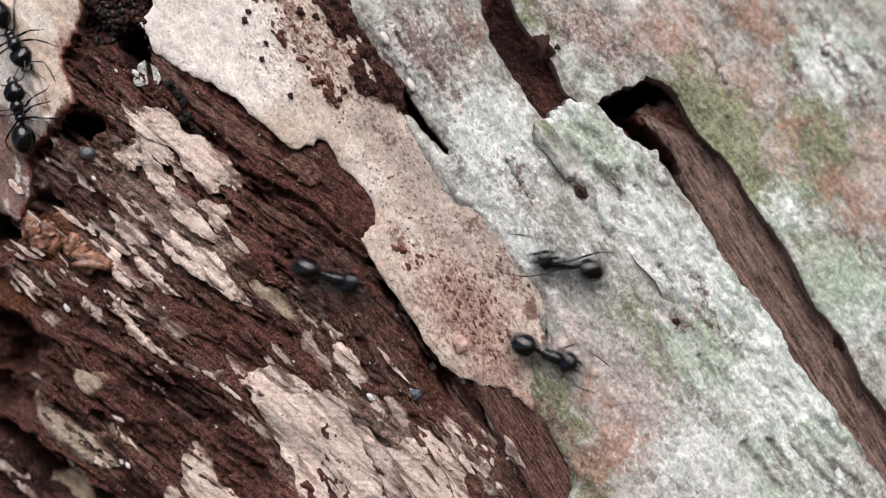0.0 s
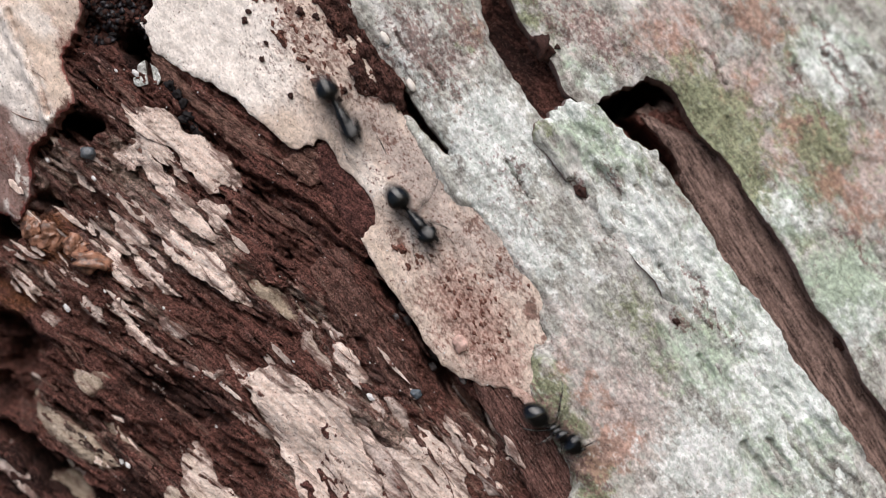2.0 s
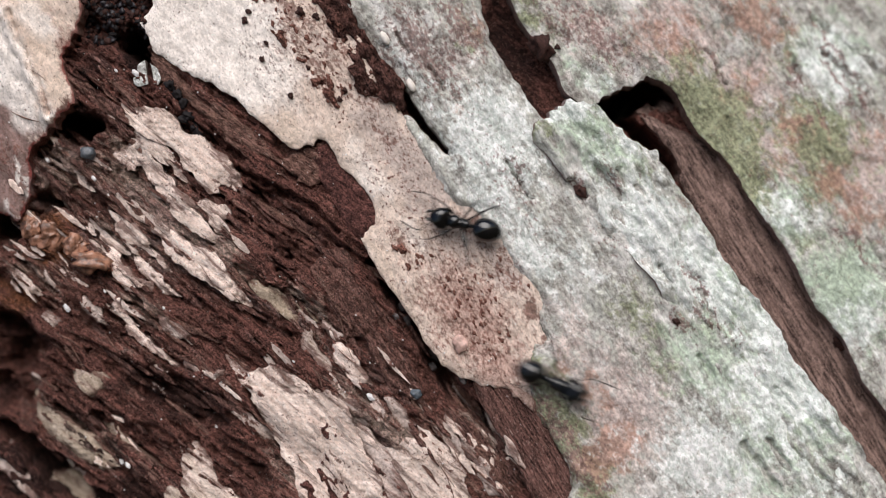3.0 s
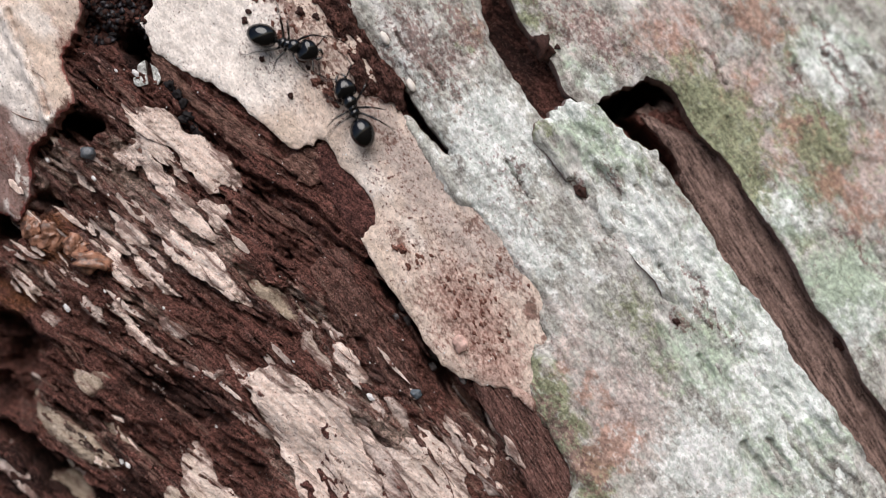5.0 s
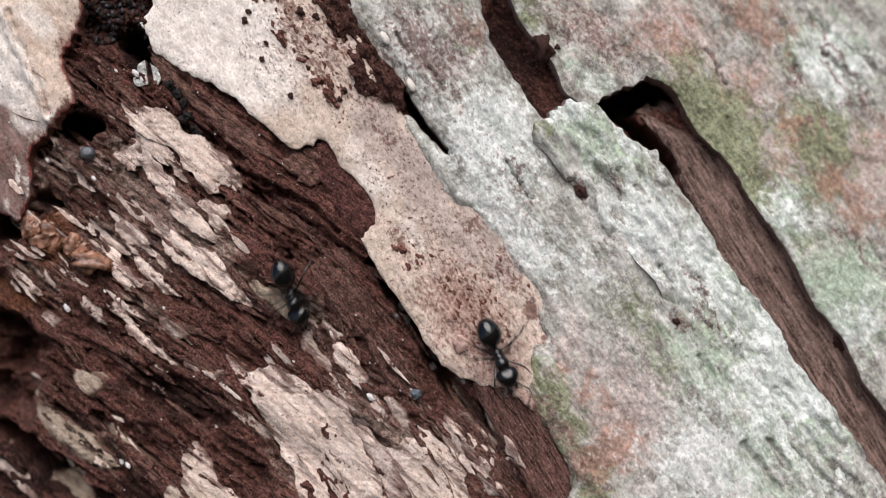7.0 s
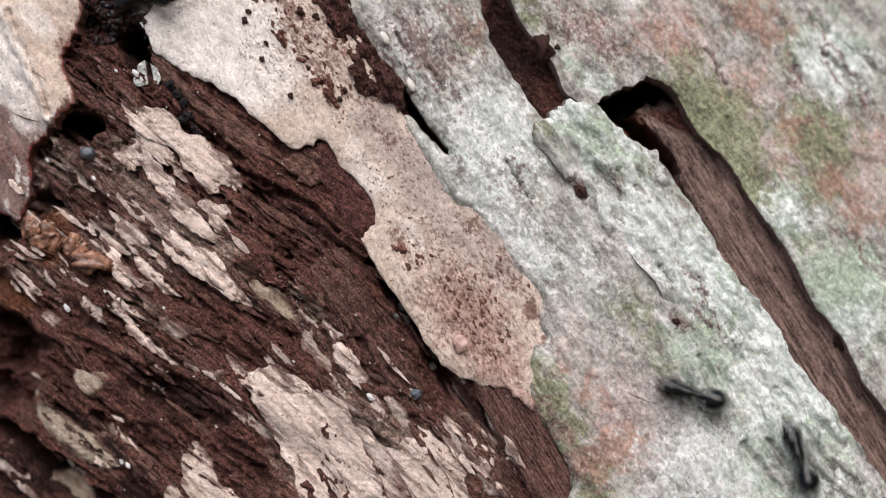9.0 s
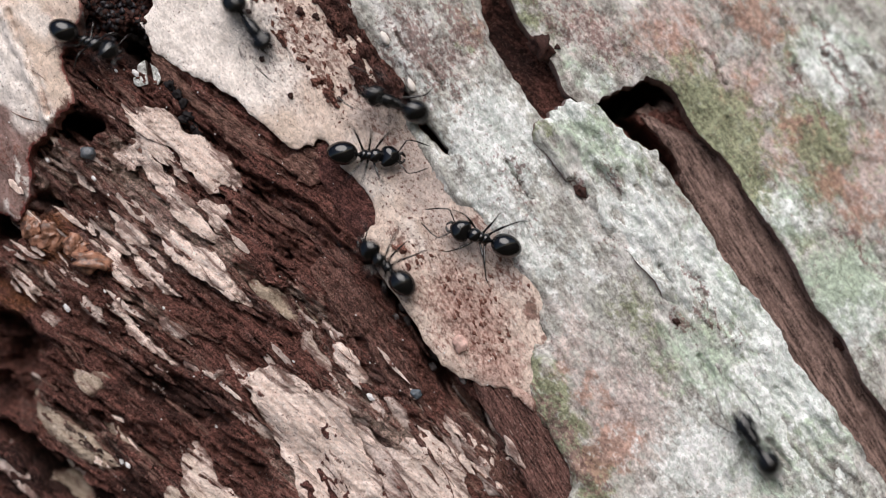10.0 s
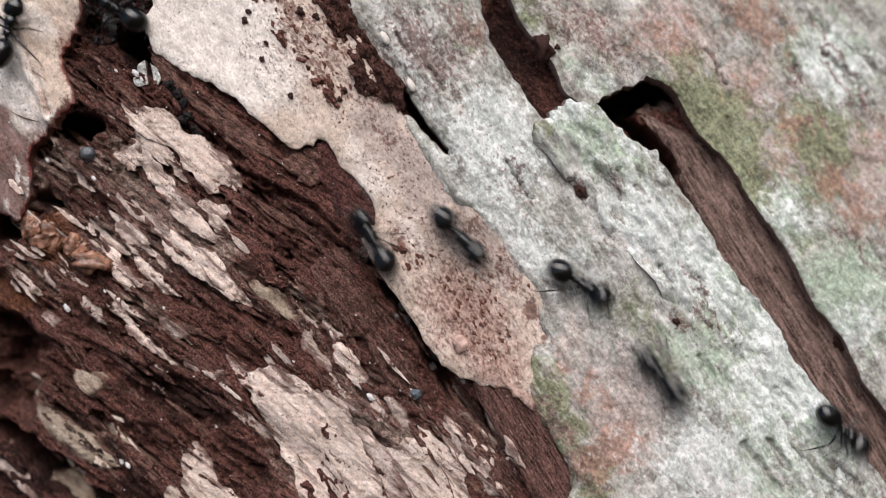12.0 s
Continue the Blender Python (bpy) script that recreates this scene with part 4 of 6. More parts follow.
# the pale plate beside the hollow, with a fold along it
FOLD = [(-30.55, 16.75, 1), (-29.85, 14.77, 1), (-28.98, 12.78, 1), (-28.12, 10.99, 1), (-27.57, 9.4, 1)]
bark_plate("bark_plate", [(-34.85, 20.78), (-26.42, 19.87), (-25.48, 16.79), (-25.9, 15.21), (-26.96, 13.88), (-26.58, 12.29), (-26.03, 10.55), (-26.95, 9.37), (-28.11, 8.11), (-29.13, 6.92), (-29.24, 5.65), (-29.44, 3.97), (-30.08, 2.05), (-31.24, 2.46), (-35.33, 4.49)], 1.1, 1.6, CREAM,
           lambda u, v: low(u, v, 0.45, 3, 151, 60, 3) + low(u, v, 0.2, 0.8, 152, 60, 3) + low(u, v, 0.08, 0.3, 153, 60, 3)
           + 0.5 * smooth(line_distance(u + 0.3 * fbm(u, v, 154, 2), v, FOLD)[0], 0.9, 0.3) - 0.6 * smooth(line_distance(u + 0.3 * fbm(u, v, 154, 2), v, FOLD)[0], 0.22, 0.06), seed=17, rim_red=0.95, label="pale peeling bark plate with rust-brown rim", toe=0.05, masks={
    "dusk": lambda u, v: blobs(u, v, [(-31.0, 6.8, 5.2, 2.4, 80, 1.5), (-30.8, 3.8, 2.4, 1.5, 80, 1.3), (-29.1, 7.2, 1.60, 1.0, 60, 0.9)], 58),
    "brown": lambda u, v: blobs(u, v, [(-29.82, 5.65, 3.61, 0.32, 70, 0.5), (-31.27, 6.06, 3.61, 1.04, 75, 0.42), (-26.39, 14.35, 1.59, 1.19, 60, 0.3), (-26.45, 10, 1.59, 0.48, -50, 0.7)], 5) + 0.1,
    "rosy": lambda u, v: blobs(u, v, [(-26.4, 13.56, 3.58, 0.99, 70, 0.8), (-27.67, 10.01, 1.99, 0.80, 60, 0.6)], 55),
    "tan": lambda u, v: blobs(u, v, [(-27.4, 14.2, 5, 1.7, 66, 1.2), (-28.6, 10.6, 4, 0.9, 62, 0.6)], 59),
    "grey": lambda u, v: blobs(u, v, [(-30.49, 12.81, 2.39, 1.60, 60, 0.4)], 56),
    "white": lambda u, v: blobs(u, v, [(-30.9, 13.2, 5.5, 1.9, 66, 1.0), (-28.6, 16.2, 3.2, 1.3, 60, 0.6), (-29.75, 4.85, 2.41, 0.36, 75, 0.9), (-27.89, 9.02, 1.36, 0.64, -45, 0.9), (-30.73, 2.65, 1.05, 0.48, 30, 0.8)], 57)})

# thin flakes that still cling to the fibrous bark
FLAKES = []


def flake(corners, level, grey, olive, sink=0.3):
    """A thin pale flake that stands off the wood at one side and sinks into it at the other, greyish or olive by so much."""
    i = len(FLAKES)
    runs = [along(*p, 48) for p in corners]
    mid = sum(b for a, b in runs) / len(runs)
    low_end, high_end = min(a for a, b in runs), max(a for a, b in runs)

    def rise(u, v):
        across = along(u, v, 48)[1] - mid + 0.5 * fbm(u / 1.6, v / 1.6, 380 + i, 2)
        place = (2 * along(u, v, 48)[0] - low_end - high_end) / (high_end - low_end) + 0.25 * fbm(u / 0.7, v / 0.7, 385 + i, 2)
        return base_height(u, v) - 0.45 * smooth(np.abs(place), 0.5, 1.0) + sink * np.tanh(across * (0.7 if i % 3 else -0.7)) + low(u, v, 0.24, 0.8, 200 + i, 42, 4.5) + low(u, v, 0.14, 0.35, 230 + i, 42, 4)
    FLAKES.append(bark_plate("bark_flake", corners, level - 0.14, 0.7, FLAKE, rise, rough=0.34, worn=0.5, step=0.13, edge=0.10, seed=60 + i, slant=42, label="thin pale bark flake", masks={
        "brown": lambda u, v, i=i: 0.06 + low(u, v, 0.75, 0.6, 260 + i, 42, 7, 3),
        "grey": lambda u, v, g=grey, i=i: g + low(u, v, 0.45, 1.0, 320 + i, 42, 3, 3),
        "olive": lambda u, v, o=olive: np.full_like(u, o),
        "dots": lambda u, v, i=i: 0.15 + 0.6 * fbm(u / 1.5, v / 1.5, 290 + i, 2)}))


flake([(-22.47, 10.15), (-20.85, 10.11), (-19.24, 9.46), (-18.12, 8.34), (-17.24, 8.02), (-15.88, 7.14), (-14.84, 6.02), (-14.28, 4.91), (-14.69, 3.79), (-15.57, 4.67), (-16.21, 3.79), (-17.25, 4.91), (-18.14, 5.63), (-18.77, 6.83), (-19.33, 7.23), (-20.62, 7.79), (-21.91, 8.6), (-22.51, 9.4)], 0.9, 0, 0.3, 0.1)
flake([(-23.23, 6.93), (-21.84, 7.68), (-20.87, 7), (-19.75, 5.64), (-18.63, 4.24), (-17.66, 3.64), (-17.18, 2.76), (-18.15, 3), (-19.36, 3.8), (-20.57, 4.92), (-21.17, 5.8), (-22.27, 5.57), (-23.03, 6.21)], 0.84, 0, 0.15, 0.1)
flake([(-19.34, 7.15), (-18.13, 6.27), (-17.25, 5.15), (-16.37, 4.27), (-15.73, 3.95), (-15.41, 4.43), (-16.45, 5.39), (-17.73, 6.19)], 0.7, 0.05, 0.1, 0.15)
flake([(-17.5, 3.56), (-15.73, 3.47), (-15.09, 2.28), (-15.26, 1), (-15.9, 1.16), (-16.7, 2.12)], 0.68, 0.05, 0.3, 0.12)
flake([(-23.68, 3.81), (-22.86, 4.05), (-22.13, 3.65), (-20.75, 2.6), (-19.3, 1.56), (-18.09, 0.68), (-18.66, 0.36), (-19.47, 0.44), (-21.09, 1.8), (-22.87, 2.85)], 0.7, 0.18, 0, 0.15)
flake([(-23.45, 2.37), (-22.55, 2.29), (-21.74, 1.8), (-21.1, 0.68), (-20.95, -0.12), (-21.93, -0.44), (-22.9, 0.68)], 0.7, 0.2, 0, 0.15)
flake([(-20.6, 1.96), (-19.38, 1.48), (-17.77, 0.44), (-16.07, -0.2), (-15.03, -1.8), (-14.39, -2.68), (-13.76, -3.96), (-14.88, -3.64), (-16.49, -2.44), (-17.71, -1.88), (-18.83, -0.84), (-19.72, 0.04)], 0.72, 0.2, 0, 0.12)
flake([(-23.66, -0.68), (-22.93, -0.93), (-21.87, -2.05), (-20.65, -2.29), (-20.66, -3.09), (-21.56, -2.94), (-22.86, -1.65)], 0.68, 0.14, 0, 0.15)
flake([(-20.46, -0.28), (-19.89, -0.44), (-19.25, -1.48), (-19.58, -1.81), (-20.14, -1.08)], 0.55, 0.14, 0, 0.15)
flake([(-23.78, -2.3), (-23.28, -2.62), (-22.89, -3.67), (-22.17, -5.04), (-21.03, -6.33), (-19.4, -7.53), (-18.35, -8.65), (-19.41, -8.34), (-21.29, -6.89), (-22.76, -5.93), (-23.07, -4.64), (-23.55, -3.51)], 0.55, 0.1, 0.1, 0.15)
flake([(-20.26, -4.3), (-19.45, -4.78), (-18.15, -5.9), (-17.75, -6.55), (-19.06, -6.47), (-20.11, -5.51)], 0.42, 0.6, 0)
flake([(-18.83, -7.85), (-17.12, -8.48), (-15.65, -8.63), (-15.33, -9.27), (-15.98, -9.04), (-17.37, -8.97)], 0.42, 0.4, 0.2)
flake([(-26.69, -9.07), (-25.12, -8.64), (-23.83, -9.2), (-24.02, -10.1), (-25.12, -10.53), (-26.21, -9.89)], 0.42, 0.3, 0.6)
flake([(-30.44, -10.79), (-29.65, -10.52), (-28.74, -11.58), (-27.46, -11.97), (-25.45, -13.34), (-23.71, -14.79), (-24.17, -16.13), (-25.86, -15.76), (-28.06, -14.4), (-29.55, -12.52)], 0.62, 0.15, 0.7, 0.15)
flake([(-24.92, -12.67), (-23.66, -12.97), (-21.6, -14.57), (-19.95, -15.86), (-20.87, -15.88), (-23.19, -14.45)], 0.45, 0.2, 0.85)
flake([(-18.85, -14.52), (-17.68, -14.01), (-16.7, -14.89), (-16.07, -16.51), (-14.6, -17.87), (-14.29, -19.34), (-17.6, -19.42), (-18.58, -16.24)], 0.62, 0.1, 0.4, 0.1)
flake([(-34.15, -13.22), (-32.06, -14.09), (-30.87, -15.06), (-29.02, -16.86), (-27.94, -18.34), (-28.69, -19.8), (-31.66, -16.95), (-34.24, -14.92)], 0.5, 0.7, 0.2)
flake([(-29.77, -16.12), (-27.63, -16.98), (-25.77, -18.26), (-25.21, -19.67), (-27.78, -18.92)], 0.45, 0.1, 0.95)
flake([(-20.05, -16.6), (-18.39, -17.22), (-17.59, -18.6), (-19.67, -18.65)], 0.42, 0.3, 0.5)
flake([(-15.32, -7.66), (-13.7, -8.7), (-12.65, -8.09), (-10.96, -8.68), (-8.95, -10.03), (-7.27, -10.42), (-6.47, -11.94), (-5.75, -13.94), (-4.79, -15.62), (-3.76, -19.15), (-8.99, -19.23), (-9.95, -17.62), (-10.59, -15.6), (-11.39, -14.64), (-12.11, -13.2), (-13.31, -10.87), (-14.44, -9.1)], 0.72, 0, 0, 0.08)
flake([(-6.71, -12.02), (-5.35, -12.74), (-3.75, -14.33), (-2.71, -16.33), (-1.76, -18.73), (-3.52, -18.75), (-4.79, -15.54), (-5.75, -13.94)], 0.5, 0.7, 0, 0.15)
flake([(-4.79, -14.34), (-3.35, -13.93), (-2.23, -13.2), (-0.88, -12.96), (0.32, -13.99), (1.51, -15.59), (2.07, -17.5), (2.23, -19.1), (-0.8, -19.12), (-3.19, -15.61)], 0.66, 0.1, 0.2, 0.1)
flake([(-8.46, -6.83), (-7.34, -6.34), (-6.3, -7.38), (-5.5, -8.26), (-5.11, -9.93), (-5.75, -9.86), (-6.78, -8.74), (-7.82, -7.78)], 0.45, 0.25, 0.15)
flake([(-11.36, -8.28), (-10.15, -7.95), (-8.15, -9.95), (-5.75, -11.14), (-4.95, -13.14), (-6.15, -12.74), (-7.75, -10.83), (-9.55, -9.95)], 0.36, 0.7, 0)
flake([(-14.15, -2.12), (-12.54, -2.52), (-10.54, -3.79), (-8.94, -4.99), (-9.1, -5.55), (-10.7, -4.99), (-12.87, -3.72)], 0.28, 0.75, 0.9)
flake([(-10.54, -4.75), (-9.42, -5.95), (-8.14, -7.94), (-7.51, -9.54), (-8.55, -8.91), (-9.75, -6.99)], 0.3, 0.85, 0.4)
flake([(-4.31, -9.93), (-3.35, -10.57), (-1.75, -12.72), (-2.23, -13.12), (-3.51, -12.09)], 0.35, 0.85, 0.2)
flake([(-0.56, -10.01), (0.24, -10.56), (1.83, -12.4), (3.35, -14.15), (4.62, -16.3), (5.82, -18.3), (4.86, -18.3), (3.35, -15.98), (1.75, -14.15), (0.24, -12)], 0.45, 0.45, 0.1)
flake([(1.12, -13.11), (2.07, -13.91), (3.43, -15.9), (4.62, -18.3), (3.83, -18.3), (2.47, -15.99)], 0.42, 0.7, 0.1)
flake([(-15.75, -10), (-14.21, -11.2), (-12.6, -12.8), (-11.71, -14), (-12.61, -13.85), (-14.22, -12.49)], 0.38, 0.4, 0.3)
flake([(-29.46, -4.84), (-28.18, -4.51), (-27.27, -5.44), (-27.79, -5.85), (-28.97, -5.45)], 0.35, 0.7, 0.1)
flake([(-22.08, 8.52), (-20.86, 8.11), (-19.5, 7.15), (-18.62, 6.03), (-19.51, 5.96), (-20.87, 7.16), (-21.92, 7.72)], 0.65, 0.05, 0, 0.15)
flake([(-20.88, 5.8), (-19.68, 4.44), (-18.15, 3.56), (-17.27, 2.6), (-18.16, 2.44), (-19.77, 3.4), (-20.89, 4.76)], 0.6, 0.23, 0.1, 0.15)
flake([(-19.36, 3.4), (-17.59, 2.76), (-16.47, 1.56), (-15.5, 0.68), (-16.15, 0.36), (-17.76, 1.32), (-19.13, 2.44)], 0.6, 0.09, 0.3, 0.15)
flake([(-24.31, 0.44), (-23.32, 0.04), (-22.44, -1.41), (-21.89, -3.18), (-22.47, -3.18), (-23.35, -1.81), (-24.08, -0.6)], 0.58, 0.23, 0.1, 0.15)
flake([(-22.01, -0.44), (-20.79, -0.84), (-19.83, -2.21), (-19.18, -3.17), (-19.92, -3.17), (-21.21, -1.81)], 0.56, 0.27, 0, 0.15)
flake([(-12.18, -10.21), (-12.59, -11.59), (-11.39, -13.59), (-10.18, -14.39), (-10.57, -12.78)], 0.5, 0.3, 0, 0.15)
flake([(-8.94, -4.75), (-8.22, -4.99), (-6.86, -6.58), (-7.5, -6.5), (-8.46, -5.71)], 0.42, 0.5, 0.2, 0.2)
flake([(-5.11, -10.33), (-4.31, -11.13), (-3.75, -12.41), (-4.63, -12.01)], 0.45, 0.6, 0.1, 0.2)
flake([(-1.75, -10.33), (-0.48, -12), (0.88, -13.91), (1.83, -15.51), (1.12, -15.19), (-0.32, -13.28), (-1.44, -11.44)], 0.42, 0.25, 0.1, 0.2)
flake([(-31.05, -1.18), (-29.8, -2.07), (-28.9, -3.21), (-29.59, -3.37), (-30.66, -2.32)], 0.5, 0.32, 0, 0.15)
flake([(-26.04, -3.19), (-24.56, -4.32), (-23.75, -5.62), (-24.58, -5.3), (-25.81, -4.17)], 0.5, 0.36, 0, 0.15)

for k, corners in enumerate(([(-21.69, 12.32), (-21.44, 13.11), (-21.04, 13.27), (-20.92, 12.4), (-20.81, 11.68), (-21.37, 11.36), (-21.77, 11.61)], [(-20.6, 13.03), (-20.24, 12.79), (-19.96, 12.15), (-20.13, 11.6), (-20.49, 11.72), (-20.52, 12.39)])):
    bark_plate("bark_flake", corners, 0.5, 0.5, WHITE_FLAKE, lambda u, v, k=k: low(u, v, 0.25, 0.8, 350 + k, 60, 1.5), rough=0.1, step=0.12, edge=0.15, seed=95 + k, label="bright white papery flake", masks={"brown": lambda u, v: np.full_like(u, 0.27)})

bark_plate("bark_flake", [(4.19, -9.45), (5.78, -9.77), (6.33, -10.72), (6.65, -11.59), (6.25, -11.43), (5.62, -10.72), (4.82, -10.16)], 1.18, 1.0, CREAM, lambda u, v: low(u, v, 0.25, 0.8, 360, 57, 3), rough=0.28, step=0.13, edge=0.15, seed=97,
           worn=0.2, label="ragged pinkish bark fringe", masks={"rosy": lambda u, v: np.full_like(u, 0.75), "brown": lambda u, v: 0.32 + low(u, v, 0.5, 0.5, 361, 57, 3)})
bark_plate("bark_flake", [(4.27, -13.02), (4.79, -13.41), (5.34, -14.4), (5.82, -15.35), (5.3, -15.19), (4.59, -14.16)], 1.05, 0.8, FLAKE, lambda u, v: low(u, v, 0.2, 0.8, 362, 57, 3), rough=0.12, step=0.12, edge=0.15, seed=98,
           label="pale lip on a brown bark strip", masks={"brown": lambda u, v: 0.4 + low(u, v, 0.5, 0.5, 363, 57, 4), "grey": lambda u, v: np.full_like(u, 0.6)})

# red-brown scales still stuck to the pale strip
for k, corners in enumerate(([(-12.52, 16.36), (-11.65, 15.73), (-10.78, 15.26), (-10.22, 14.54), (-9.99, 13.83), (-9.43, 13.44), (-8.8, 12.8), (-9.19, 12.56), (-10.06, 13.12), (-10.86, 13.91), (-11.73, 14.78), (-12.32, 15.49)],
                             [(-9.35, 12.01), (-8.56, 12.29), (-7.69, 11.53), (-7.25, 10.66), (-6.98, 9.95), (-7.53, 9.95), (-8.4, 10.74), (-9.03, 11.41)],
                             [(-3.72, 0.36), (-3.13, 0.79), (-2.38, 0.52), (-2.18, -0.36), (-1.78, -1.23), (-2.1, -1.7), (-2.69, -1.19), (-3.05, -0.4), (-3.45, 0)],
                             [(-5.72, 13.14), (-5.16, 12.74), (-4.92, 11.55), (-5.32, 11.15), (-5.71, 11.94)])):
    bark_plate("bark_flake", corners, 0.98, 0.5, RUSTY, lambda u, v, k=k: low(u, v, 0.35, 5, 111, 50, 2) + low(u, v, 0.9, 0.5, 390 + k, 50, 1.6), rough=0.3, step=0.1, edge=0.25, seed=121 + k, slant=50, label="red-brown scale stuck to pale bark")
# red-brown scraps where the large flake is torn
for k, corners in enumerate(([(-8.85, -14.79), (-8.05, -14.62), (-7.25, -15.73), (-6.69, -17.09), (-6.3, -18.7), (-7.74, -18.72), (-8.22, -16.95), (-8.85, -15.99)], [(-8.92, -12.38), (-8.12, -12.38), (-7.56, -13.17), (-7.88, -13.66), (-8.6, -13.26)], [(-9.98, -16.73), (-9.42, -16.32), (-8.86, -17.69), (-8.71, -18.73), (-9.43, -18.34)])):
    bark_plate("bark_flake", corners, 0.66, 0.6, SMOOTHED, lambda u, v, k=k: base_height(u, v) + low(u, v, 0.7, 0.45, 370 + k, 50, 2), rough=0.3, step=0.12, edge=0.3, seed=101 + k, label="red-brown torn bark scrap")
# a curled tip at the groove's lip
bark_plate("bark_flake", [(14.49, 6.84), (15.23, 7.09), (15.39, 6.53), (15.29, 5.64), (14.96, 5.48), (14.81, 6.12)], 1.75, 0.6, WHITE_FLAKE, lambda u, v: low(u, v, 0.3, 0.5, 376, 57, 2), rough=0.1, step=0.1, edge=0.15, seed=106, label="curled whitish lichen tip", masks={"brown": lambda u, v: np.full_like(u, 0.2)})

# splinters and small scales between them
rnd = random.Random(5)
SCALES = [([(-23.75, 10.04), (-19.31, 9.02), (-14.52, 4.43), (-13.75, -3.96), (-18.21, -4.77), (-23.56, -4.8), (-24.26, 2.45)], 20, 38, 0.25), ([(-14.56, -4.76), (-8.93, -4.75), (-3.35, -7.93), (2.23, -12.71), (4.62, -17.89), (-8.98, -18), (-13.79, -10.38)], 26, 50, 0.5),
          ([(-31.16, -4.85), (-21.11, -6.4), (-14.6, -9.58), (-12.2, -14.4), (-14.68, -18.11), (-31.72, -18.64)], 10, 34, 0.3), ([(-29.95, 8.09), (-24.19, 7.25), (-23.46, 0.84), (-26.86, -3.2), (-31.1, -3.22)], 26, 42, 0.5),
          ([(-0.36, -9.94), (1.64, -9.94), (4.23, -13.53), (5.83, -16.33), (3.83, -16.73), (1.24, -13.13)], 16, 56, 0.4)]
for corners, count, slant, grey in SCALES:
    q = np.array(corners)
    made = 0
    while made < count:
        cu, cv = rnd.uniform(q[:, 0].min(), q[:, 0].max()), rnd.uniform(q[:, 1].min(), q[:, 1].max())
        if not inside(q, np.array([cu]), np.array([cv]))[0, 0]:
            continue
        made += 1
        long, wide, turn = rnd.uniform(0.5, 1.9), rnd.uniform(0.10, 0.30), radians(slant + rnd.uniform(-12, 12))
        ring = [(cu + long * k * math.cos(turn) + wide * j * math.sin(turn), cv - long * k * math.sin(turn) + wide * j * math.cos(turn))
                for k, j in ((-1, 0.2), (-0.4, 1), (0.3, 0.8), (1, 0.1), (0.5, -0.9), (-0.5, -1))]
        lift = surface(cu, cv, 0.4) - float(bulge(cu, cv))
        bark_plate("bark_splinter", ring, lift + 0.12, 0.5, FLAKE, lambda u, v: 0.25 * fbm(u / 0.9, v / 0.9, 400, 2), rough=0.16, step=0.14, edge=0.08, seed=500 + made, slant=slant, masks={
            "brown": lambda u, v: np.full_like(u, rnd.uniform(0.1, 0.42)), "grey": lambda u, v, g=grey: np.full_like(u, g + rnd.uniform(-0.3, 0.3))})

# brown ridges of torn fibre lying along the grain
rnd = random.Random(77)
RIDGES = [([(-23, 9.5), (-16, 4), (-12, 4), (-6, 0), (-4.5, -2.5), (-13, -5), (-23, -3)], 46, 40), ([(-30, -4), (-22, -4), (-10, -8), (-14, -13), (-17, -18), (-31, -18)], 64, 36),
          ([(-13, -4), (-6, -1), (1, -10), (5, -17), (-1, -17), (-8, -7)], 44, 52), ([(-29, 8), (-24, 8), (-22, 2), (-27, -2), (-30, 2)], 26, 42), ([(-0.36, -9.94), (1.64, -9.94), (4.23, -13.53), (5.83, -16.33), (3.83, -16.73), (1.24, -13.13)], 26, 56),
          ([(-26, 13), (-21.5, 13), (-21.5, 9), (-26, 9)], 22, 40)]
for corners, count, slant in RIDGES:
    q = np.array(corners)
    made = 0
    while made < count:
        cu, cv = rnd.uniform(q[:, 0].min(), q[:, 0].max()), rnd.uniform(q[:, 1].min(), q[:, 1].max())
        if not inside(q, np.array([cu]), np.array([cv]))[0, 0]:
            continue
        made += 1
        long, wide, turn = rnd.uniform(0.7, 2.6), rnd.uniform(0.09, 0.26), radians(slant + rnd.uniform(-9, 9))
        ring = [(cu + long * k * math.cos(turn) + wide * j * math.sin(turn), cv - long * k * math.sin(turn) + wide * j * math.cos(turn))
                for k, j in ((-1, 0.1), (-0.6, 0.8), (0.0, 1), (0.5, 0.6), (1, 0.1), (0.6, -0.8), (-0.1, -1), (-0.7, -0.6))]
        lift = surface(cu, cv, 0.4) - float(bulge(cu, cv))
        tip = rnd.uniform(-0.12, 0.16)
        bark_plate("bark_splinter", ring, lift + 0.06, 0.5, rnd.choice((FUZZY, BAND, STRIPED)), lambda u, v, cu=cu, tip=tip: 0.25 * fbm(u / 0.7, v / 0.7, 410, 2) + tip * (u - cu), rough=0.14, step=0.13, edge=0.1, seed=700 + made, slant=slant)

# ---- the ground below ----
gx, gy = np.meshgrid(np.concatenate([[-400, -60, -15], np.linspace(-4, 4, 60), [15, 60, 400]]), np.concatenate([[-400, -60, -15], np.linspace(-4, 4, 60), [15, 60, 400]]))
gz = 0.03 * fbm(gx * 1.3, gy * 1.3, 300, 4) * (np.hypot(gx, gy) < 10) - 0.01
n = gx.shape[1]
ground = mesh_part("ground", np.stack([gx, gy, gz], -1).reshape(-1, 3), [(i * n + j, i * n + j + 1, (i + 1) * n + j + 1, (i + 1) * n + j) for i in range(n - 1) for j in range(n - 1)],
                   bark_material("leaf litter", (0.022, 0.017, 0.010), (0.065, 0.052, 0.030), grain=(0.02, 0.02, 0.02), fine=0.1, bump=5.0), None)
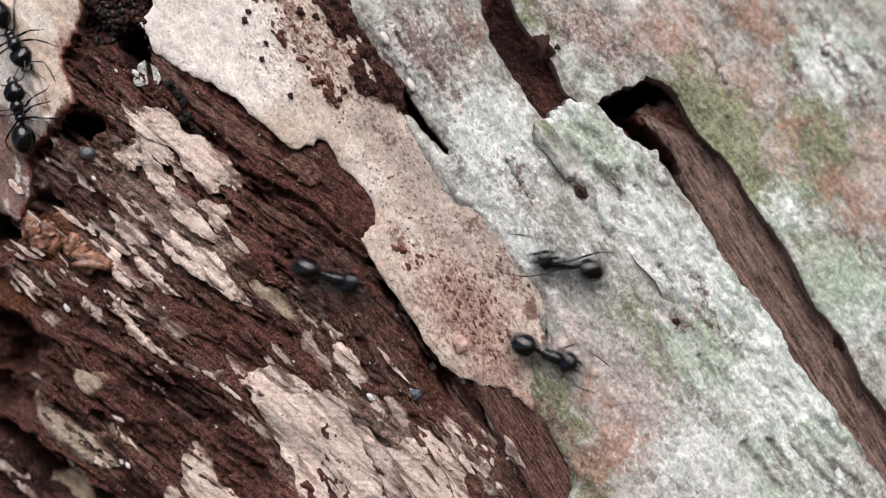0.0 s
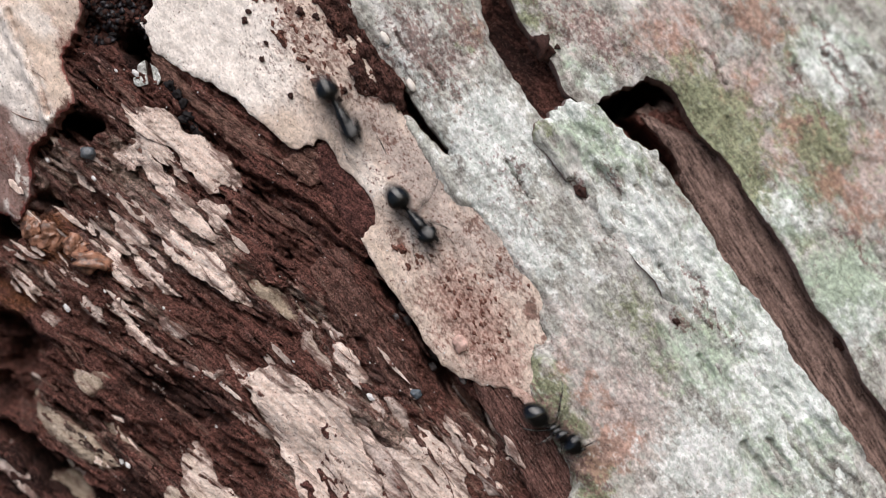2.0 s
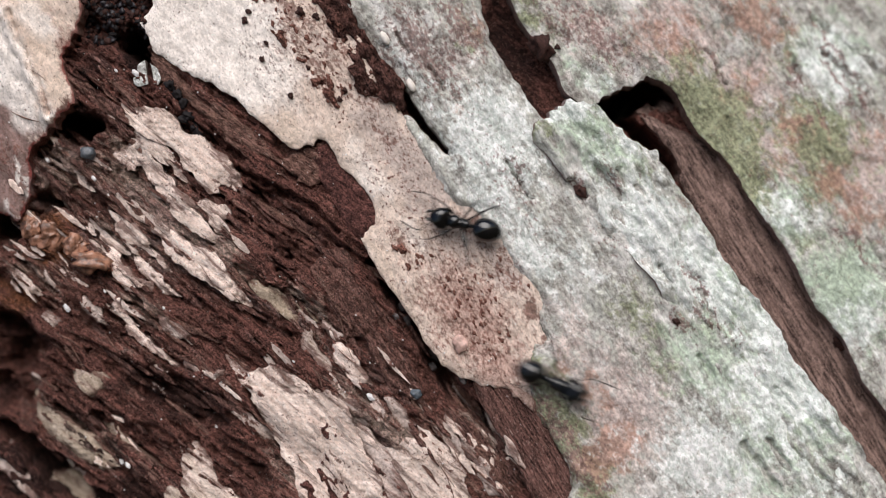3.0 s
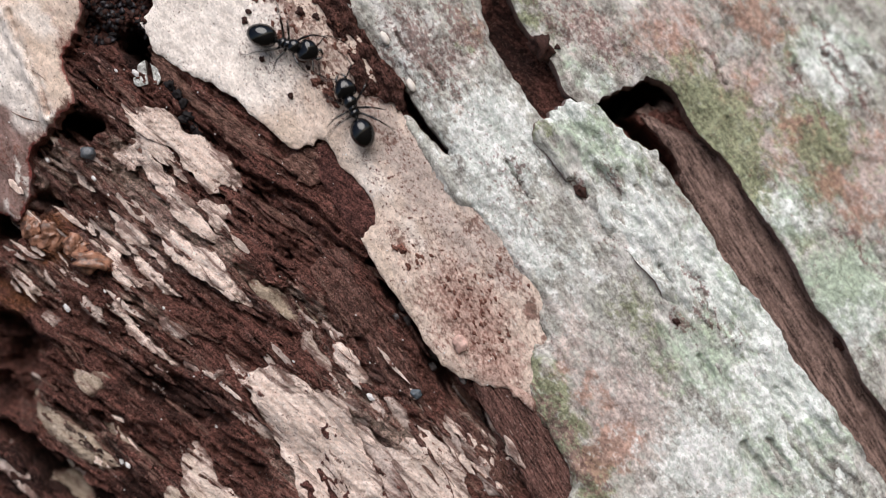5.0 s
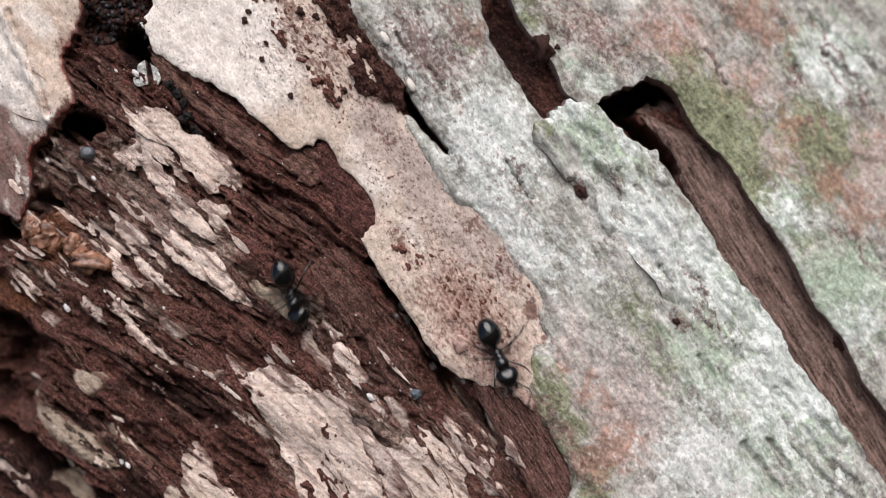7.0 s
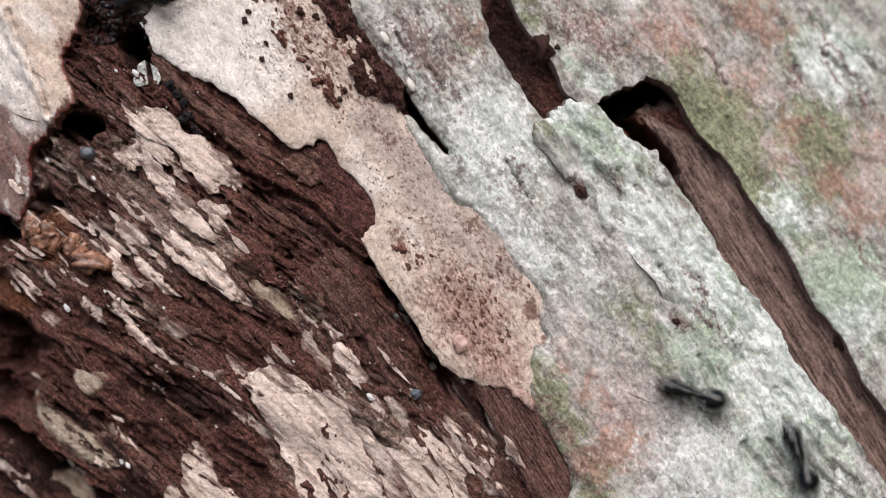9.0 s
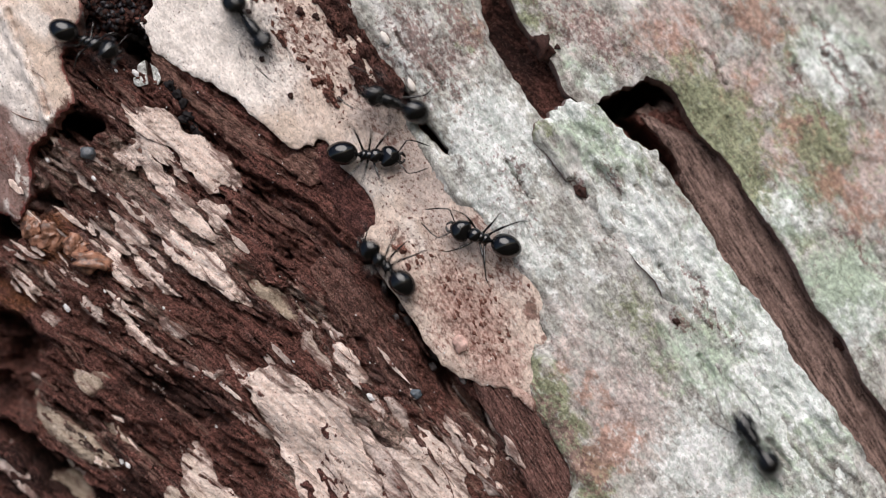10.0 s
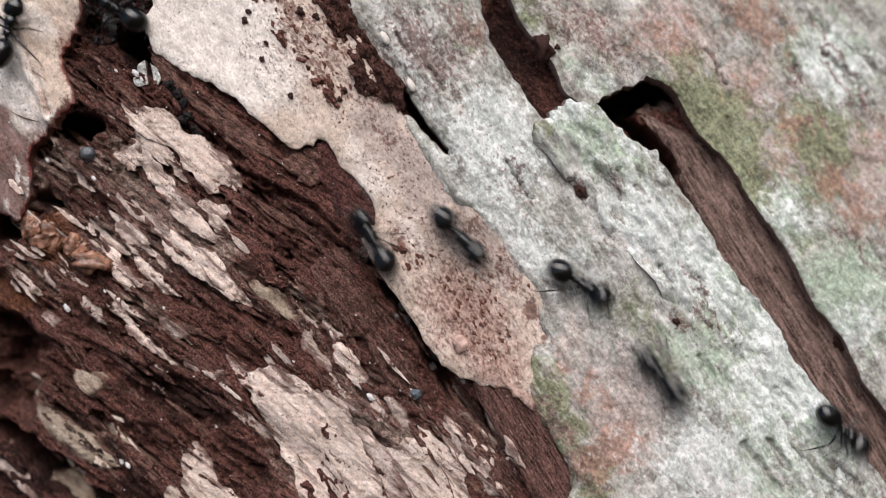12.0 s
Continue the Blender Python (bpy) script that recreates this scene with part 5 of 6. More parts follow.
tagged(ground, "brown leaf litter round the tree", "ground", kind="structure")

# ---- small things on the bark ----
def pebble(name, label, category, at, size, material, seed=1, slant=57, rough=0.25, group="", sink=0.25, detail=3):
    """A grain, seed or lump lying on the bark: size is its half length, half width and half height in millimetres."""
    bm = bmesh.new()
    bmesh.ops.create_icosphere(bm, subdivisions=detail, radius=1)
    for v in bm.verts:
        k = 1 + rough * (noise.noise(v.co * 1.3 + Vector((seed * 3.1, 0, 0))) + 0.5 * noise.noise(v.co * 3.1 + Vector((0, seed * 1.7, 0))))
        v.co = Vector((v.co.x * size[0], v.co.y * size[1], v.co.z * size[2])) * k / 1000
    me = bpy.data.meshes.new(name)
    bm.to_mesh(me)
    bm.free()
    me.polygons.foreach_set("use_smooth", [True] * len(me.polygons))
    me.materials.append(material)
    ob = new(name, me)
    u, v = at
    h = surface(u, v, 0.25) + size[2] * (1 - sink)
    a = radians(slant)
    x = Vector((C * math.cos(a) - S * math.sin(a), 0, -S * math.cos(a) - C * math.sin(a)))
    z = Vector((0, -1, 0))
    m = Matrix((x, z.cross(x), z)).transposed().to_4x4()
    m.translation = Vector(to_world(np.array(u), np.array(v), np.array(h)).tolist())
    ob.matrix_world = m
    return tagged(ob, label, category, group)


EGG = plain_material("waxy white", (0.80, 0.74, 0.68), 0.45, 0.4, 5, 0.08)
RESIN = plain_material("orange-brown resin", (0.26, 0.13, 0.085), 0.32, 0.5, 1.4, 0.75)
FRASS = plain_material("black frass", (0.010, 0.007, 0.008), 0.7, 0.3, 6, 0.5)
SOOT = plain_material("blue-black crumb", (0.022, 0.019, 0.024), 0.5, 0.5, 6, 0.5)
GRAIN = plain_material("grey grit", (0.11, 0.095, 0.095), 0.8, 0.3, 5, 0.5)
QUARTZ = plain_material("pale grit", (0.78, 0.76, 0.76), 0.35, 0.5, 5, 0.2)
CRUMB = plain_material("red-brown crumb", (0.042, 0.017, 0.0135), 0.8, 0.3, 5, 0.5)
CRUST = plain_material("brown crust", (0.19, 0.086, 0.066), 0.85, 0.2, 5, 0.5)
DUSK = plain_material("blue-grey grit", (0.09, 0.11, 0.13), 0.5, 0.5, 5, 0.4)
for i, (at, slant) in enumerate(zip([(-4.07, 14.74), (-2.25, 11.5)], (60, 62))):
    pebble("insect_egg", "small white oval insect egg on lichen", "insect egg", at, (0.52, 0.26, 0.24), EGG, i, slant, 0.06, "insect eggs", 0.35)


def resin_mass(at, size, seed, label):
    """A hardened flow of resin: a low mound with folded ridges and pits."""
    bm = bmesh.new()
    bmesh.ops.create_icosphere(bm, subdivisions=5, radius=1)
    for v in bm.verts:
        p = v.co.copy()
        fold = abs(noise.noise(p * 1.5 + Vector((seed, 0, 0)))) + 0.4 * abs(noise.noise(p * 3.0 + Vector((0, seed, 0))))
        k = 0.80 + 0.55 * noise.noise(p * 0.9 + Vector((0, 0, seed))) + 0.42 * (0.35 - fold) + 0.02 * noise.noise(p * 11)
        v.co = Vector((p.x * size[0], p.y * size[1], p.z * size[2])) * k / 1000
    me = bpy.data.meshes.new("resin_lump")
    bm.to_mesh(me)
    bm.free()
    me.polygons.foreach_set("use_smooth", [True] * len(me.polygons))
    me.materials.append(RESIN)
    ob = new("resin_lump", me)
    m = Matrix((Vector((C, 0, -S)), Vector((S, 0, C)), Vector((0, -1, 0)))).transposed().to_4x4()
    m.translation = Vector(to_world(np.array(at[0]), np.array(at[1]), np.array(surface(*at, 0.6) + size[2] * 0.2)).tolist())
    ob.matrix_world = m
    return tagged(ob, label, "resin", "resin lumps")


resin_mass((-28.27, 1.18), (1.75, 1.5, 0.95), 3.3, "wrinkled amber resin mass in a bark hollow")
resin_mass((-26.11, 0.36), (1.0, 0.85, 0.7), 8.1, "small folded amber resin lump in a bark hollow")
resin_mass((-29.53, 1.75), (0.8, 1.0, 0.6), 5.7, "small dull orange resin lump on bark")
pebble("resin_lump", "angular ochre resin crumb lying on bark", "resin", [(-25, -0.93)][0], (1.3, 0.72, 0.6), RESIN, 37, 8, 0.8, "resin lumps", 0.4)
for i, at in enumerate([(-18.77, 10.93), (-18.37, 10.3), (-17.93, 9.38), (-17.57, 8.63), (-17.34, 8.15), (-18.21, 9.11), (-19.24, 11.57)]):
    pebble("frass_pellet", "black crumbly frass pellet on bark", "frass pellet", at, (0.36 + 0.08 * math.sin(3.1 * i), 0.25, 0.22), FRASS, 40 + i, 50 + 40 * math.sin(2.3 * i), 1.0, "frass pellets")
for i, (at, r) in enumerate(zip([(-2.87, -4.14), (-2.63, -5.21), (-0.56, -7.76), (-0.76, -8.52), (-3.34, -4.74), (1.43, -9.19)], (0.42, 0.4, 0.55, 0.35, 0.25, 0.35))):
    pebble("grit_grain", "grey grit grain wedged in a bark crack", "grit", at, (r, r * 0.7, r * 0.6), GRAIN, 60 + i, 55, 0.5, "grit grains", 0.1)
for i, (at, r) in enumerate(zip([(-5.09, -10.47), (-22.66, -15.55), (-23.16, -15.32), (-24.79, 5.01), (-23.08, 12.59), (-13.75, -8.95), (-16.35, -12.81), (-27.05, -4.24), (-28.35, 6.38), (-24.18, -3.02), (-21.67, 12.39), (-30.45, 2.3), (-19.8, -4.17), (-10.53, -7.93), (-25.71, -0.76), (-20.72, 4.23), (-23.78, 3.84)], (0.34, 0.26, 0.22, 0.22, 0.16, 0.1, 0.12, 0.32, 0.2, 0.16, 0.3, 0.2, 0.14, 0.12, 0.14, 0.12, 0.14))):
    pebble("pale_grain", "tiny pale mineral grain on bark", "grit", at, (r, r * 0.6, r * 0.5), QUARTZ, 80 + i, 50, 0.4, "pale grains", 0.3)
for i, (at, r) in enumerate(zip([(-10.67, 10.71), (-12.69, 13.28), (-13.91, 16.01), (-13.64, 16.64), (-23.53, 2.83), (6.98, 14.4), (9.66, 4.15), (28.66, -6.7), (8.07, 14.3), (-7.28, 10.52), (-9.45, 12.69), (-12.41, 14.47), (-8.87, 16.27), (-6.88, 11.12), (-10.05, 16.66), (16.46, -5.15)], (0.2, 0.2, 0.24, 0.18, 0.3, 0.95, 0.4, 0.45, 0.2, 0.2, 0.16, 0.16, 0.24, 0.2, 0.3, 0.25))):
    pebble("bark_crumb", "red-brown crumb of bark", "bark crumb", at, (r, r * 0.75, r * 0.6), CRUMB, 110 + i, 57, 1.2, "bark crumbs", 0.4)
pebble("grit_grain", "dark blue-grey grit grain on brown bark", "grit", [(-1.87, -10.19)][0], (0.4, 0.34, 0.3), DUSK, 130, 20, 0.3, "grit grains", 0.2)

pebble("grit_grain", "pale blue-grey grit grain deep in a bark hole", "grit", [(-25.12, 6.79)][0], (0.6, 0.42, 0.4), plain_material("pale blue grit", (0.10, 0.11, 0.125), 0.4, 0.5, 5, 0.4), 131, 20, 0.3, "grit grains", 0.2)

pebble("bark_crumb", "pinkish waxy crumb on speckled bark", "bark crumb", (1.23, -6.64), (0.62, 0.55, 0.3), plain_material("pinkish wax", (0.55, 0.36, 0.31), 0.4, 0.4, 3, 0.3), 7, 57, 0.4, "bark crumbs", 0.4)

# black crumbs heaped in the hollow
rnd = random.Random(4)
for _ in range(190):
    at, r = (rnd.uniform(-25.49, -20.89), rnd.uniform(14.55, 18.26)), rnd.uniform(0.08, 0.26)
    pebble("frass_pellet", "black crumbly frass pellet in a bark hollow", "frass pellet", at, (r, r * 0.8, r * 0.7), rnd.choice((FRASS, CRUMB, SOOT)), rnd.randrange(99), rnd.uniform(0, 180), 1.1, "frass pellets", 0.3, 2)

# crusts of crumbs on the pale strip
rnd = random.Random(12)
for centre, spread, slant, count in zip([(-10.47, 16.09), (-7.69, 11.53), (-7.3, 15.12), (2.62, -5.51), (1.43, -2.34), (-2.14, 0.04), (4.21, -1.55)], (2.2, 2.0, 1.6, 3.0, 2.6, 1.2, 2.0), (50, 60, 57, 57, 57, 60, 57), (34, 26, 16, 40, 24, 10, 14)):
    for _ in range(count):
        a, b, r = rnd.gauss(0, spread * 0.6), rnd.gauss(0, spread * 0.28), rnd.uniform(0.05, 0.16)
        t = radians(slant)
        pebble("bark_crumb", "red-brown crumb of bark", "bark crumb", (centre[0] + a * math.cos(t) + b * math.sin(t), centre[1] - a * math.sin(t) + b * math.cos(t)),
               (r * 1.35, r * 0.7, r * 0.35), CRUST, rnd.randrange(99), slant + rnd.uniform(-30, 30), 1.2, "bark crumbs", 0.45, 2)

# loose fibres that stand off the split bark
rnd = random.Random(9)
STRAND = plain_material("loose bark fibre", (0.20, 0.11, 0.085), 0.7, 0.3, 4, 0.5)
for corners, count, slant in (([(-30.24, 12.47), (-22.49, 12.4), (-22.16, 4.44), (-30.01, 4.07)], 26, 40), ([(-27.64, -1.58), (-17.76, -1.56), (-15.38, -8.37), (-25.29, -8.47)], 18, 40), ([(-0.96, -10.32), (1.43, -9.92), (7.81, -17.09), (4.62, -17.49)], 16, 55), ([(-12.14, -3.95), (-8.93, -4.75), (-6.54, -9.53), (-8.95, -9.95)], 10, 50)):
    q = np.array(corners)
    for _ in range(count):
        cu, cv = rnd.uniform(q[:, 0].min(), q[:, 0].max()), rnd.uniform(q[:, 1].min(), q[:, 1].max())
        a, long, bow, wide = radians(slant + rnd.uniform(-25, 25)), rnd.uniform(0.8, 2.6), rnd.uniform(-0.4, 0.4), rnd.uniform(0.025, 0.06)
        line = []
        for k in range(7):
            t = k / 6 - 0.5
            u, v = cu + long * t * math.cos(a) + bow * (0.25 - t * t) * math.sin(a), cv - long * t * math.sin(a) + bow * (0.25 - t * t) * math.cos(a)
            line.append((u, v, surface(u, v, 0.2) + 0.02 + 0.25 * (0.25 - t * t)))
        verts, faces = [], []
        for k, (u, v, h) in enumerate(line):
            w = wide * (1 - 0.7 * abs(k / 3 - 1))
            for b in range(4):
                verts.append(to_world(np.array(u + w * math.sin(a) * math.cos(b * math.pi / 2)), np.array(v + w * math.cos(a) * math.cos(b * math.pi / 2)), np.array(h + w * math.sin(b * math.pi / 2))).tolist())
        for k in range(6):
            faces += [(k * 4 + b, k * 4 + (b + 1) % 4, k * 4 + 4 + (b + 1) % 4, k * 4 + 4 + b) for b in range(4)]
        faces += [(3, 2, 1, 0), (24, 25, 26, 27)]
        mesh_part("bark_fibre", verts, faces, STRAND)


# mineral dust that glints on the dark bark
rnd = random.Random(31)
verts, faces = [], []
for _ in range(420):
    u, v = rnd.uniform(-31, 6), rnd.uniform(-18, 14)
    if u * 0.62 + v * 0.78 > 1.5:
        continue
    h, r = surface(u, v, 0.2), rnd.choice((0.025, 0.03, 0.035, 0.05, 0.075))
    k = len(verts)
    for du, dv, dh in ((r, 0, 0), (0, r, 0), (-r, 0, 0), (0, -r, 0), (0, 0, r), (0, 0, -r)):
        verts.append(to_world(np.array(u + du * rnd.uniform(0.6, 1.3)), np.array(v + dv * rnd.uniform(0.6, 1.3)), np.array(h + 0.03 + dh)).tolist())
    faces += [(k + a, k + b, k + c) for a, b, c in ((0, 1, 4), (1, 2, 4), (2, 3, 4), (3, 0, 4), (1, 0, 5), (2, 1, 5), (3, 2, 5), (0, 3, 5))]
dust = mesh_part("mineral_dust", verts, faces, QUARTZ, None, flat=True)
tagged(dust, "pale mineral dust sprinkled on dark bark", "dust", kind="stuff")


# ---- ants ----
def glossy_black(name, colour, rough):
    m, n, l, out = nodes_of(name)
    crumbs = grain_noise(n, l, (9, 9, 9), 0, 2)
    l.new(mix(n, l, crumbs, tuple(c * 0.6 for c in colour), tuple(c * 1.4 for c in colour)), out.inputs["Base Color"])
    l.new(ranged(n, l, crumbs, 0.3, 0.7, rough * 0.8, rough * 1.3), out.inputs["Roughness"])
    out.inputs["Specular IOR Level"].default_value = 0.06
    out.inputs["Coat Weight"].default_value, out.inputs["Coat Roughness"].default_value = 1.0, 0.06
    out.inputs["Coat IOR"].default_value = 1.6
    b = n.new("ShaderNodeBump")
    b.inputs["Strength"].default_value, b.inputs["Distance"].default_value = 0.5, 0.0000008
    l.new(grain_noise(n, l, (22, 22, 22), 0, 2), b.inputs["Height"])
    l.new(b.outputs[0], out.inputs["Normal"])
    return m


SHELL = glossy_black("shiny black shell", (0.003, 0.003, 0.0035), 0.24)
LIMB = glossy_black("black-brown limb", (0.008, 0.0055, 0.005), 0.36)
EYE = glossy_black("dull eye", (0.02, 0.018, 0.016), 0.3)


def part(name, bm, material, parent, label="", at=(0, 0, 0)):
    me = bpy.data.meshes.new(name)
    bm.to_mesh(me)
    bm.free()
    me.polygons.foreach_set("use_smooth", [True] * len(me.polygons))
    me.materials.append(material)
    ob = new(name, me)
    ob.parent, ob.location = parent, at
    if label:
        ob["label"] = label
    return ob


def lump(bm, centre, radii, shape=None, rings=12):
    """An ellipsoid in millimetres; shape(x, y, z) reshapes its unit sphere."""
    made = bmesh.ops.create_uvsphere(bm, u_segments=16, v_segments=rings, radius=1)["verts"]
    for v in made:
        x, y, z = v.co
        if shape:
            x, y, z = shape(x, y, z)
        v.co = Vector([(c + r * k) / 1000 for c, r, k in zip(centre, radii, (x, y, z))])
    return bm


def limb(bm, points, widths, sides=7):
    """A jointed tube through the points, in millimetres."""
    rings = []
    pts = [Vector(p) / 1000 for p in points]
    for i, p in enumerate(pts):
        way = (pts[min(i + 1, len(pts) - 1)] - pts[max(i - 1, 0)]).normalized()
        side = way.cross(Vector((0, 0, 1)))
        side = side.normalized() if side.length > 1e-6 else Vector((1, 0, 0))
        up = side.cross(way)
        rings.append([bm.verts.new(p + (side * math.cos(a) + up * math.sin(a)) * widths[i] / 1000) for a in (2 * math.pi * k / sides for k in range(sides))])
    for a, b in zip(rings, rings[1:]):
        for k in range(sides):
            bm.faces.new((a[k], a[(k + 1) % sides], b[(k + 1) % sides], b[k]))
    bm.faces.new(rings[0][::-1])
    bm.faces.new(rings[-1])
    return bm


LEGS = []
for side in (-1, 1):
    for name, base, reach, scale in (("front_leg", 0.55, 0.95, 0.95), ("middle_leg", 0.12, -0.15, 1.0), ("hind_leg", -0.28, -1.25, 1.2)):
        LEGS.append((name, side, base, reach, scale))


def build_ant():
    """One ant: it looks along y, stands on z = 0; its middle lies between head and gaster."""
    ant = new("ant")
    tail = lambda x, y, z: (x * (1 - 0.12 * max(0, -y) ** 2), y * (1.12 if y < 0 else 0.95), z)
    part("gaster", lump(bmesh.new(), (0, -1.62, 1.08), (0.86, 1.08, 0.80), tail, 16), SHELL, ant, "round shiny black gaster")
    part("petiole", lump(lump(bmesh.new(), (0, -0.52, 0.86), (0.17, 0.12, 0.34)), (0, -0.60, 0.74), (0.13, 0.22, 0.13)), SHELL, ant)
    thorax = bmesh.new()
    lump(thorax, (0, 0.62, 0.98), (0.52, 0.52, 0.44))
    lump(thorax, (0, 0.18, 0.92), (0.38, 0.42, 0.38))
    lump(thorax, (0, -0.18, 0.86), (0.41, 0.36, 0.42))
    lump(thorax, (0, 1.02, 0.92), (0.17, 0.24, 0.17))
    part("thorax", thorax, SHELL, ant)
    heart = lambda x, y, z: (x * (1.0 - 0.30 * max(0, y)), y + 0.26 * abs(x) ** 1.5 * (-1 if y < 0 else 0) + 0.16 * (y < 0) * (1 - abs(x)), z * (1 - 0.25 * max(0, y)))
    head = part("head", lump(bmesh.new(), (0, 1.66, 0.94), (0.80, 0.78, 0.56), heart, 16), SHELL, ant, "heart-shaped glossy black head")
    for side in (-1, 1):
        part("eye", lump(bmesh.new(), (side * 0.60, 1.70, 1.10), (0.10, 0.15, 0.13), None, 8), EYE, head)
        part("mandible", limb(bmesh.new(), [(side * 0.26, 2.22, 0.86), (side * 0.34, 2.45, 0.82), (side * 0.16, 2.66, 0.80), (side * 0.03, 2.70, 0.80)], [0.13, 0.12, 0.08, 0.03]), LIMB, head)
        part("antenna", limb(bmesh.new(), [(0, 0, 0), (side * 0.45, 0.32, 0.22), (side * 0.92, 0.62, 0.28), (side * 1.0, 0.80, 0.22), (side * 0.95, 1.35, -0.05), (side * 0.78, 1.95, -0.42), (side * 0.70, 2.25, -0.60)],
                             [0.04, 0.045, 0.05, 0.042, 0.045, 0.05, 0.025]), LIMB, ant, at=(side * 0.22 / 1000, 2.08 / 1000, 1.14 / 1000))
    for name, side, base, reach, k in LEGS:
        part(name, limb(bmesh.new(), [(0, 0, 0), (side * 0.28, reach * 0.10, -0.02), (side * 0.75 * k, reach * 0.42, 0.42), (side * 1.15 * k, reach * 0.72, 0.60),
                                      (side * 1.35 * k, reach * 0.92, 0.28), (side * 1.58 * k, reach * 1.16, -0.38), (side * 1.72 * k, reach * 1.36, -0.62), (side * 1.86 * k, reach * 1.66, -0.72)],
                        [0.13, 0.075, 0.095, 0.05, 0.062, 0.045, 0.03, 0.018]), LIMB, ant, at=(side * 0.30 / 1000, base / 1000, 0.74 / 1000))
    return tagged(ant, "shiny black ant walking over rough bark", "ant", "ants on the trunk")


first_ant = build_ant()
ants = []
EU, EV, EH = Vector((C, 0, -S)), Vector((S, 0, C)), Vector((0, -1, 0))


def ant_pose(u, v, heading):
    """The pose of an ant on the bark, leaning with the surface below it."""
    a = radians(heading)
    du, dv = math.cos(a), math.sin(a)
    front, back = surface(u + du * 1.3, v + dv * 1.3, 0.7), surface(u - du * 1.3, v - dv * 1.3, 0.7)
    left, right = surface(u - dv, v + du, 0.7), surface(u + dv, v - du, 0.7)
    mid = surface(u, v, 0.7)
    rise = max(-0.5, min(0.5, (front - back) / 2.6))
    cant = max(-0.4, min(0.4, (left - right) / 2.0))
    h = max(mid, 0.5 * (front + back), 0.5 * (left + right))
    for way in (-2.3, -1.6, -0.9, 0.7, 1.5, 2.2):
        h = max(h, surface(u + du * way, v + dv * way, 0.3) - 0.06 - rise * way)
    ahead = (EU * du + EV * dv + EH * rise).normalized()
    up = (EH - (EU * -dv + EV * du) * cant)
    side = ahead.cross(up).normalized()
    up = side.cross(ahead)
    m = Matrix((side, ahead, up)).transposed().to_4x4()
    m.translation = Vector(to_world(np.array(u), np.array(v), np.array(h)).tolist())
    return m


def guide(path):
    """One more ant along its way (seconds, u, v, heading), its legs in two tripods, its antennae feeling about."""
    k = len(ants)
    ant = first_ant if k == 0 else ANTS[k - 1]
    ants.append(ant)
    rows = [(t, ant_pose(u, v, a)) for t, u, v, a in path]
    if path[0][0] > 0:
        rows.insert(0, (0, rows[0][1]))
    if path[1][0] - path[0][0] > 1:
        rows.insert(1, (path[1][0] - 0.3, rows[0][1]))
    if path[-1][0] < 12:
        rows.append((12, rows[-1][1]))
    walk(ant, rows)
    # strides by the way covered
    ts = np.array([p[0] for p in path])
    way = np.concatenate([[0], np.cumsum(np.hypot(np.diff([p[1] for p in path]), np.diff([p[2] for p in path])))])
    begin = path[1][0] - 0.3 if path[0][0] == 0 and path[1][0] > 1 else path[0][0]
    times = [0.0] + [i / 30 for i in range(int(begin * 30) + 1, int(ts[-1] * 30) + 1) if i < 360] + [12.0]
    feet = [c for c in ant.children if "leg" in c.name]
    for i, (leg, (_, side, base, reach, scale)) in enumerate(zip(feet, LEGS)):
        turn = math.pi * ((i % 3 + (side > 0)) % 2)
        root = leg.location.copy()
        steps = []
        for t in times:
            phase = 2 * math.pi * float(np.interp(t, ts, way)) / 4.3 + turn + k
            swing = 20 * math.sin(phase) * side + side * 8 * math.sin(k * 2.1 + i)
            lift = max(0, math.cos(phase)) * 9 * -side
            steps.append((t, Matrix.Translation(root) @ pose(0, 0, 0, 0, lift, swing)))
        walk(leg, steps)
    for i, feeler in enumerate(c for c in ant.children if "antenna" in c.name):
        root = feeler.location.copy()
        walk(feeler, [(t, Matrix.Translation(root) @ pose(0, 0, 0, 9 * math.sin(9 * t + k + i * 2), 0, 14 * math.sin(7 * t + k * 1.7 + i * 2.3)))
                      for t in times[:-1:3] + [12.0]])


ANTS = [copy_thing(first_ant, Matrix.Identity(4)) for _ in range(26 - 1)]


